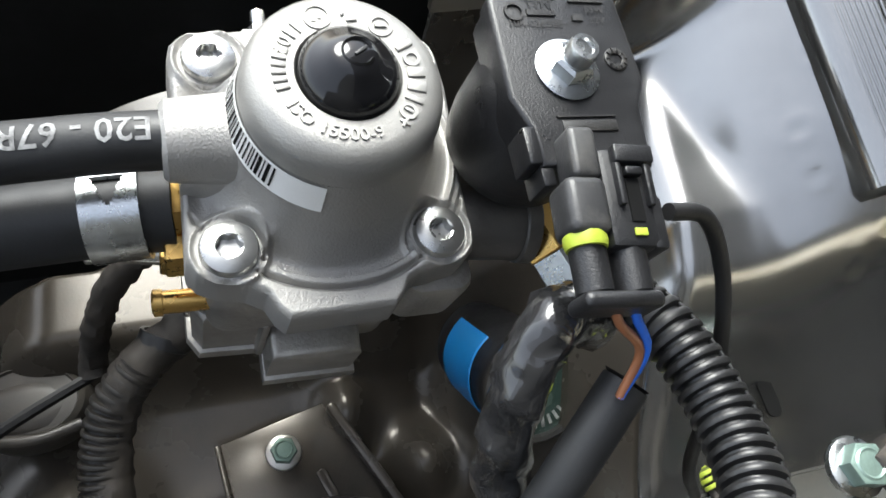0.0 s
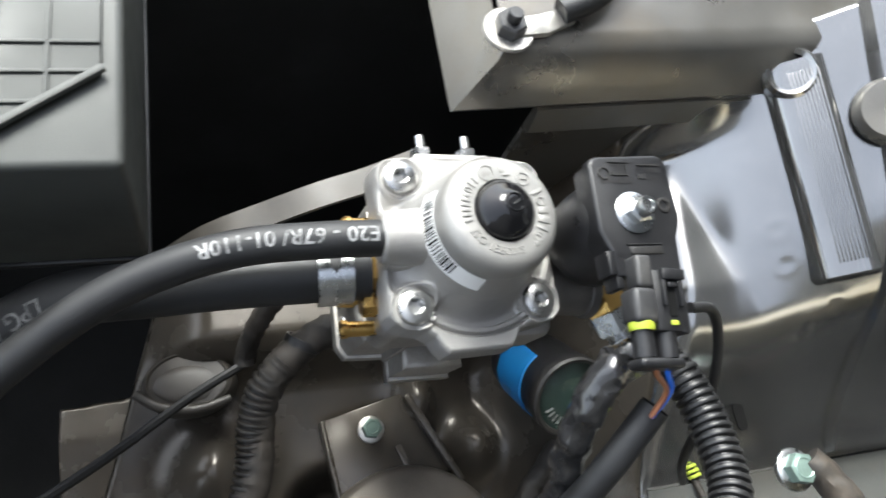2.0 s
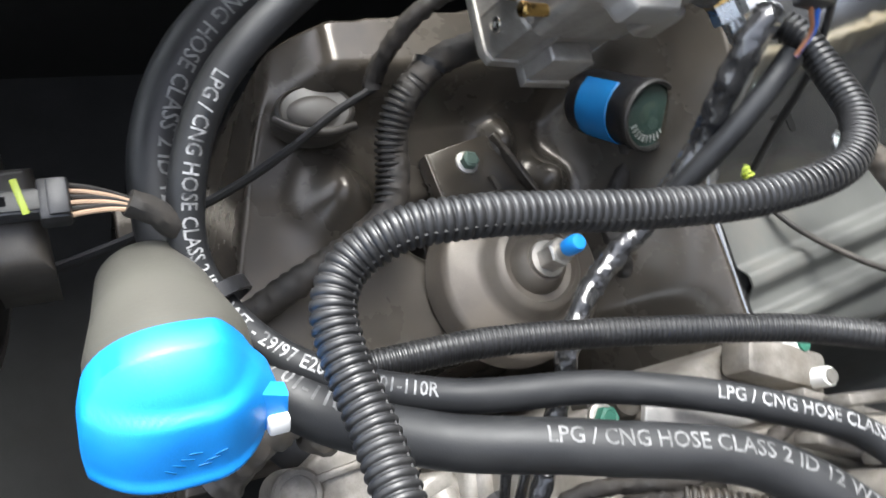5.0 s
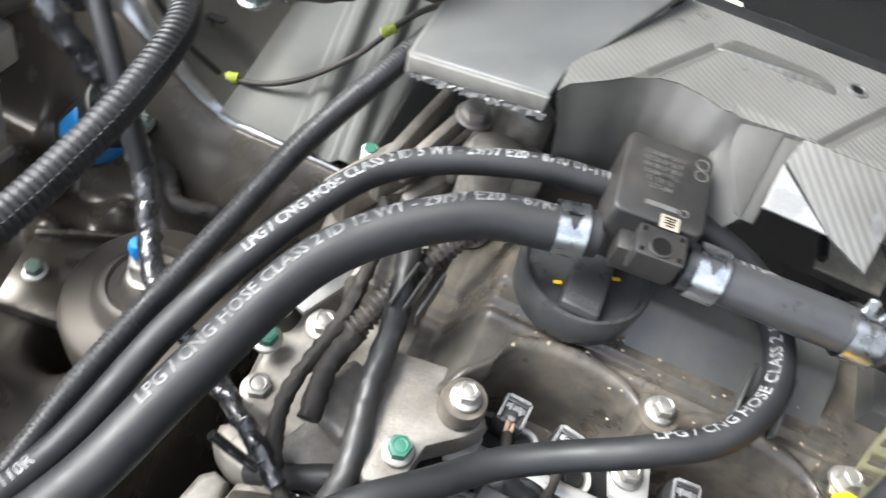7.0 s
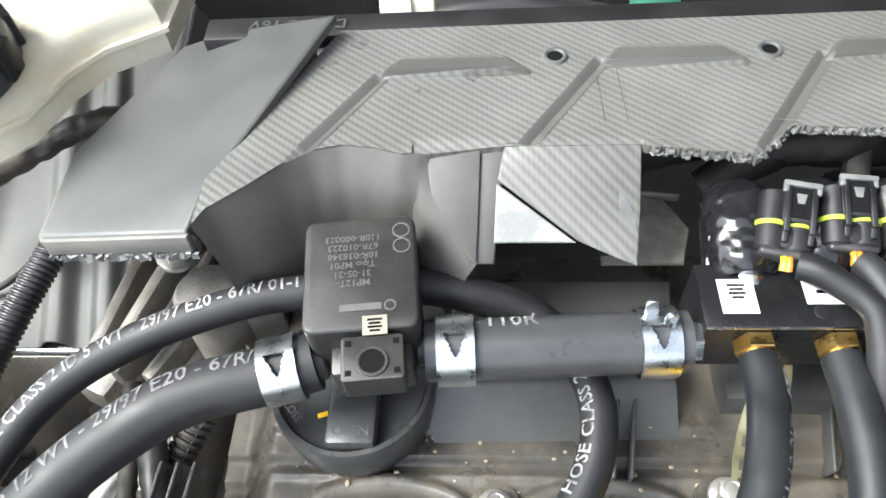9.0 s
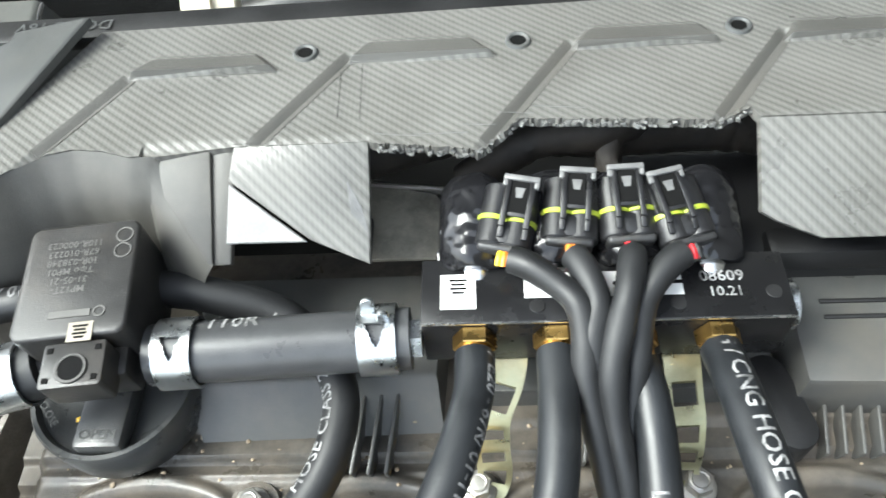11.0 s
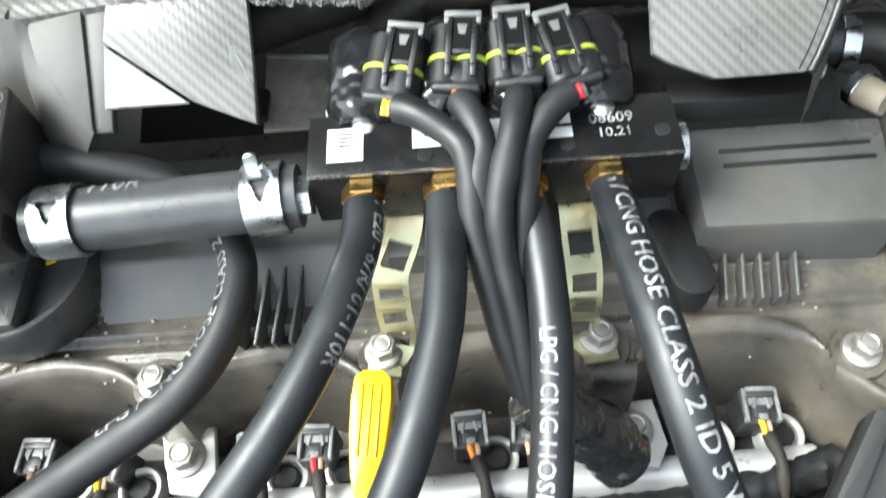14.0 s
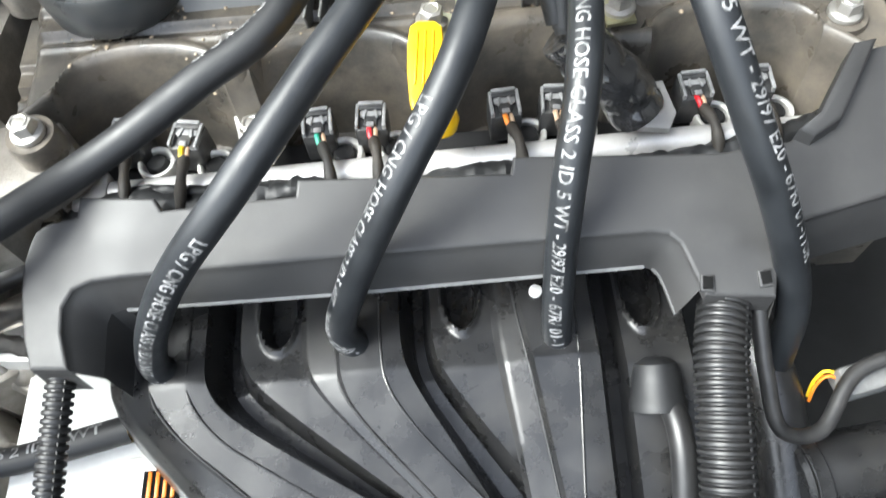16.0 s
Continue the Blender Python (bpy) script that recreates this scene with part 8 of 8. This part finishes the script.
bundle([(-0.262, 0.02, -0.02), (-0.255, -0.005, -0.02), (-0.252, -0.04, -0.026), (-0.258, -0.085, -0.04), (-0.24, -0.115, -0.05), (-0.20, -0.128, -0.05)], 0.003, "thin taped wires down the engine end")
for pts in ([(-0.282, -0.09, -0.05), (-0.266, -0.096, -0.06), (-0.252, -0.097, -0.07), (-0.237, -0.101, -0.065), (-0.22, -0.105, -0.045), (-0.207, -0.110, -0.018), (-0.199, -0.108, -0.010)], [(-0.279, -0.104, -0.05), (-0.268, -0.104, -0.06), (-0.25, -0.104, -0.07), (-0.229, -0.108, -0.06), (-0.212, -0.115, -0.03), (-0.198, -0.110, -0.010)]):
    pv = [Vector(p) for p in pts]
    solid("thin_cable", sweep(course([p - pv[2] for p in pv], 0.003), 0.0024, 12), GLOSS_TAPE, "thin shiny black cable down the engine end", "cable", pv[2])
alt = thing("engine_mount_arm", "dusty pale cast arm of the engine mount", "engine mount", (-0.28, -0.13, -0.13))
AO = Matrix.Translation((0.28, 0.13, 0.13))
part("arm", moved(prism([(-0.261, -0.166), (-0.292, -0.168), (-0.300, -0.157), (-0.299, -0.124), (-0.295, -0.101), (-0.289, -0.096), (-0.280, -0.098), (-0.278, -0.110), (-0.270, -0.121), (-0.252, -0.140)], -0.16, -0.13, 0.004, 3), AO), ENGINE_CAST, alt)
part("arm_web", moved(box((-0.288, -0.150, -0.129), (0.004, 0.030, 0.005), 0.0015, (0, 0, 4)), AO), ENGINE_CAST, alt)
part("arm_boss", moved(lathe([(0.012, -0.16), (0.012, -0.128), (0.0108, -0.1265), (0.0085, -0.1265), (0.008, -0.1285), (0, -0.1285)], 32, Matrix.Translation((-0.283, -0.172, 0))), AO), ENGINE_CAST, alt, "round machined boss")
blk = thing("cast_block", "pale grey cast sensor block with two stubs", "engine casting", (-0.25, -0.11, -0.13))
BO = Matrix.Translation((0.25, 0.11, 0.13))
part("block", moved(prism([(-0.272, -0.119), (-0.276, -0.112), (-0.274, -0.099), (-0.262, -0.094), (-0.248, -0.096), (-0.246, -0.108), (-0.258, -0.117), (-0.262, -0.122)], -0.17, -0.119, 0.004, 3), BO), ENGINE_CAST, blk)
part("lower_block", moved(prism([(-0.254, -0.116), (-0.250, -0.099), (-0.229, -0.095), (-0.227, -0.112), (-0.236, -0.124)], -0.17, -0.122, 0.004, 3), BO), ENGINE_CAST, blk)
part("stub", moved(rod((-0.264, -0.107, -0.124), (-0.250, -0.105, -0.116), 0.0085, 0.0080), BO), ENGINE_CAST, blk)
part("stub", moved(rod((-0.250, -0.107, -0.122), (-0.236, -0.107, -0.120), 0.0092, 0.0092), BO), ENGINE_CAST, blk)
part("band", moved(box((-0.256, -0.118, -0.116), (0.004, 0.026, 0.006), 0.001, (0, 0, -58)), BO), ENGINE_CAST, blk)
solid("mount_rail", join(prism([(-0.043, 0.000), (-0.045, 0.010), (-0.035, 0.017), (-0.022, 0.013), (0.012, 0.010), (0.036, 0.010), (0.032, -0.017), (0.007, -0.013), (-0.034, -0.005)], -0.03, 0.0, 0.005, 3), rod((-0.034, 0.006, -0.004), (0.03, -0.004, -0.004), 0.0075, 0.0075)), ENGINE_CAST, "pale rounded cast rail at the end of the engine", "engine casting", (-0.25, -0.09, -0.11))
solid("rubber_elbow", wrapped([(0.012, 0.012, -0.01), (0.003, 0.013, 0.0), (0.0, 0.0, 0.0), (0.006, -0.015, -0.004), (0.018, -0.03, -0.02)], 0.0085, 16, 0.02, 0.001, 0.0012), GROMMET, "brown dusty rubber elbow above the duct", "rubber elbow", (-0.315, -0.176, -0.092))
for cx, cy, cz, sy, rz in ((-0.262, 0.050, 0.002, 0.062, -8), (-0.250, 0.048, 0.004, 0.060, -14), (-0.236, 0.062, -0.004, 0.05, -6)):
    solid("head_rib", box((0, 0, 0), (0.0055, sy, 0.014), 0.002, (0, 0, rz)), ENGINE_CAST, "cast rib of the cylinder head", "engine casting", (cx, cy, cz))
solid("head_boss", join(lathe([(0.013, -0.05), (0.0125, 0.004), (0.0105, 0.0065), (0.006, 0.007), (0, 0.0068)], 36), box((0.012, 0.008, -0.02), (0.02, 0.022, 0.04), 0.004, (0, 0, 20))), ENGINE_CAST, "dusty round boss under the corner of the cover", "engine casting", (-0.222, 0.036, 0.018))
solid("head_boss", join(lathe([(0.010, -0.05), (0.0095, 0.003), (0.008, 0.005), (0, 0.0052)], 32), box((-0.008, 0.012, -0.02), (0.014, 0.024, 0.04), 0.004, (0, 0, -15))), ENGINE_CAST, "dusty cast boss beside the valve cover", "engine casting", (-0.214, 0.062, 0.026))
# pleated rubber round a mount bolt and pale plates behind the hoses
solid("pleated_boot", lathe([(0.013, -0.02), (0.0125, -0.008), (0.0138, -0.006), (0.0112, -0.003), (0.0118, 0.0), (0.009, 0.003), (0.0085, 0.008), (0, 0.009)], 32), GROMMET, "dusty pleated rubber boot on the mount", "rubber boot", (-0.288, -0.036, -0.062))
solid("pale_plate", box((0, 0, 0), (0.016, 0.062, 0.004), 0.0012, (0, 0, -24)), mat("pale_alloy", (0.42, 0.41, 0.39), 0.35, 0.6), "pale machined plate between the cables", "plate", (-0.268, -0.006, -0.05))
solid("head_rib", box((0, 0, 0), (0.006, 0.075, 0.012), 0.002, (0, 0, -25)), ENGINE_CAST, "cast rib of the cylinder head", "engine casting", (-0.268, 0.012, -0.035))
solid("cast_pocket", prism(rounded(0.026, 0.030, 0.004), -0.02, 0.0, 0.003, 3, Matrix.Rotation(radians(-22), 4, "Z")), ENGINE_CAST, "square raised field of the engine casting", "engine casting", (-0.236, -0.066, -0.045))
solid("cast_pocket", prism(rounded(0.030, 0.030, 0.008), -0.02, 0.0, 0.004, 3, Matrix.Rotation(radians(-22), 4, "Z")), ENGINE_CAST, "rounded raised field of the engine casting", "engine casting", (-0.236, -0.086, -0.056))
duct = thing("black_duct", "black rubber duct below the hoses", "duct", (-0.34, -0.165, -0.16))
part("pipe", rod((-0.05, -0.06, 0), (0.05, 0.022, 0.0), 0.018, 0.018, 32), MATT_BLACK, duct)
part("band", ring((0.0, -0.019, 0), (0.77, 0.63, 0), 0.018, 0.0014, 0.008, 32), RUBBER_DUSTY, duct, "dusty raised band")

# fluid tank at the back
tk = thing("fluid_tank", "yellowed plastic fluid tank with a grey screw cap", "fluid tank", (-0.312, 0.094, 0.07))
part("tank", prism([(-0.05, -0.012), (-0.03, -0.027), (-0.005, -0.031), (0.018, -0.027), (0.029, -0.016), (0.036, 0.006), (0.046, 0.021), (0.066, 0.034), (0.068, 0.10), (-0.05, 0.10)], -0.012, 0.014, 0.009, 4), TANK, tk)
part("seam", prism([(-0.05, -0.014), (-0.03, -0.029), (-0.005, -0.033), (0.019, -0.029), (0.031, -0.017), (0.038, 0.005), (0.048, 0.019), (0.069, 0.032), (0.069, 0.10), (-0.05, 0.10)], -0.001, 0.001), TANK, tk)
CAPM = Matrix.Translation((0.002, -0.010, 0))
capk = part("cap", lathe([(0.029, 0.012), (0.030, 0.014), (0.030, 0.026), (0.028, 0.030), (0.0, 0.031)], 48, CAPM), mat("cap_grey", (0.045, 0.05, 0.055), 0.4), tk, "dark grey screw cap")
part("cap_label", lathe([(0.013, 0.0312), (0, 0.0318)], 32, CAPM), SEAL, capk, "yellow label")
for k in range(9):
    a = radians(40 * k)
    part("cap_grip", box((0.002 + 0.0298 * math.cos(a), -0.010 + 0.0298 * math.sin(a), 0.020), (0.004, 0.010, 0.013), 0.0012, (0, 0, math.degrees(a))), BLACK_PLASTIC, capk)
pv = [Vector(p) for p in ((-0.378, 0.097, 0.0), (-0.365, 0.105, 0.002), (-0.345, 0.114, 0.003), (-0.326, 0.128, 0.006), (-0.30, 0.14, 0.01), (-0.26, 0.15, 0.0))]
solid("apron_hose", wrapped([p - pv[2] for p in pv], 0.0058, 14, 0.012, 0.0006, 0.0005), LOOM_DUSTY, "dusty taped hose from the apron bolt to the tank", "hose", pv[2])

# right-hand side of the engine
solid("coolant_stub", join(rod((-0.02, 0, 0), (0.04, 0.01, 0.005), 0.0085, 0.0085, 28), ring((0, 0.003, 0.002), (1, 0.15, 0.1), 0.0085, 0.0016, 0.006)), ENGINE_CAST, "cast coolant stub with a clamp", "pipe stub", (0.15, 0.095, 0.025))
clh = solid("coolant_hose", sweep(course([(-0.02, 0.01, 0), (0.0, 0.006, 0.004), (0.008, -0.008, 0.0), (0.006, -0.03, -0.02)], 0.003), 0.0095, 18), RUBBER_DUSTY, "dusty rubber coolant hose bending down", "hose", (0.145, 0.068, 0.015))
part("band", ring((-0.012, 0.0085, 0.001), (0.9, -0.2, 0.1), 0.0095, 0.0012, 0.006, 28), ZINC, clh, "bright hose band")
pv = [Vector(p) for p in ((0.112, 0.070, 0.030), (0.121, 0.078, 0.040), (0.133, 0.076, 0.044), (0.142, 0.064, 0.040), (0.142, 0.048, 0.026), (0.138, 0.036, 0.008))]
fh2 = solid("coolant_hose", sweep(course([p - pv[2] for p in pv], 0.003), 0.0062, 18), LOOM_DUSTY, "grey dusty coolant hose arching beside the cover", "hose", pv[2])
part("band", ring(pv[1] - pv[2], pv[2] - pv[0], 0.0062, 0.0012, 0.005, 28), ZINC, fh2, "bright hose band")
ft = thing("pipe_fitting", "beige plastic pipe fitting with a bright collar", "fitting", (0.129, 0.052, 0.018))
part("barrel", rod((0, 0, 0), (0.005, -0.010, 0.003), 0.0058, 0.0052, 24), mat("beige_fitting", (0.2, 0.17, 0.13), 0.5), ft)
part("collar", ring((0, 0, 0), (0.4, -0.9, 0.25), 0.0058, 0.0012, 0.004, 28), ZINC, ft, "bright collar")
solid("throttle_pipe", join(rod((0.0, 0, 0), (0.09, 0.01, 0.0), 0.016, 0.016, 28), ring((0.005, 0, 0), (1, 0.1, 0), 0.016, 0.002, 0.006)), MANIFOLD, "black plastic pipe beside the manifold", "pipe", (0.085, -0.185, -0.105))
pv = [Vector(p) for p in ((0.066, -0.134, -0.046), (0.068, -0.155, -0.06), (0.075, -0.172, -0.076), (0.09, -0.172, -0.08), (0.108, -0.152, -0.075), (0.135, -0.145, -0.07))]
solid("thin_cable", sweep(course([p - pv[2] for p in pv], 0.003), 0.003, 10), RUBBER_DUSTY, "grey cable looping beside the shroud", "cable", pv[2])
wc = thing("white_case", "white plastic case below the manifold with a copper slot", "plastic case", (-0.205, -0.150, -0.160))
part("case", join(box((0.003, 0, 0), (0.078, 0.085, 0.09), 0.004), box((0.03, -0.02, 0.03), (0.03, 0.03, 0.035), 0.003)), mat("white_plastic", (0.7, 0.7, 0.67), 0.5, 0, 0.12, 900, 40, 0.1, (0.5, 0.48, 0.44), 0.56, 0.5), wc)
part("slot", box((0.034, -0.018, 0.0478), (0.016, 0.012, 0.001)), INK_AND_HOLES, wc, "dark slot")
for k in range(4):
    part("coil_turn", box((0.029 + 0.0034 * k, -0.018, 0.0486), (0.0018, 0.011, 0.0012), 0.0005), WIRE["orange"], wc, "copper wire")
hose([(-0.262, -0.172, -0.175), (-0.262, -0.166, -0.125), (-0.248, -0.159, -0.1), (-0.225, -0.157, -0.097), (-0.197, -0.151, -0.097), (-0.181, -0.147, -0.098)], 0.006, "slim black hose to the manifold with white print", ((0.078, 0.062, "CLASS 2 ID 5 WT"),), 0.3, 0.0062)
solid("brass_stub", join(rod((-0.004, 0, 0), (0.012, 0.002, 0), 0.0042), hexagon((0.0, 0, 0), (1, 0.1, 0), 0.010, 0.005)), BRASS, "brass hose stub on the manifold", "fitting", (-0.181, -0.147, -0.098))
cn = thing("sensor_connector", "pale connector with yellow and orange wires", "connector", (0.115, -0.152, -0.085))
part("housing", box((0, 0, 0), (0.022, 0.012, 0.012), 0.002, (0, 0, 12)), CLIP_PALE, cn)
for k, c in enumerate(("yellow", "orange")):
    part("wire", sweep(course([(-0.011, 0.003 - 0.002 * k, 0.001), (-0.014, 0.004 - 0.002 * k, 0.001), (-0.017, 0.002 - 0.002 * k, -0.004), (-0.018, -0.002 - 0.002 * k, -0.012)], 0.002), 0.0007, 8), WIRE[c], cn, c + " wire")

for dy, dz, shade in ((0.0, 0.0, RUBBER_DUSTY), (-0.013, -0.006, LOOM_DUSTY)):
    pv = [Vector(p) + Vector((0, dy, dz)) for p in ((-0.262, -0.104, -0.075), (-0.240, -0.101, -0.060), (-0.222, -0.094, -0.056), (-0.200, -0.084, -0.060))]
    solid("coolant_pipe", sweep(course([p - pv[1] for p in pv], 0.003), 0.0055, 16), shade, "dusty rubber pipe beside the manifold shroud", "hose", pv[1], "coolant pipes")
solid("pale_bracket", prism([(-0.012, -0.008), (0.010, -0.010), (0.014, 0.004), (0.002, 0.010), (-0.012, 0.006)], -0.010, 0.0, 0.002, 2), TAB_ALLOY, "pale cast bracket beside the manifold shroud", "bracket", (-0.222, -0.112, -0.080))

sp = Vector((-0.49, -0.1, 0.0))
solid("mounting_strap", strap2([(-0.510, -0.040, 0.004), (-0.503, -0.060, 0.003), (-0.498, -0.078, 0.002), (-0.494, -0.098, -0.005), (-0.489, -0.120, -0.013), (-0.484, -0.14, -0.03)], 0.010, sp), GROMMET, "bent steel mounting strap behind the regulator", "bracket", sp)
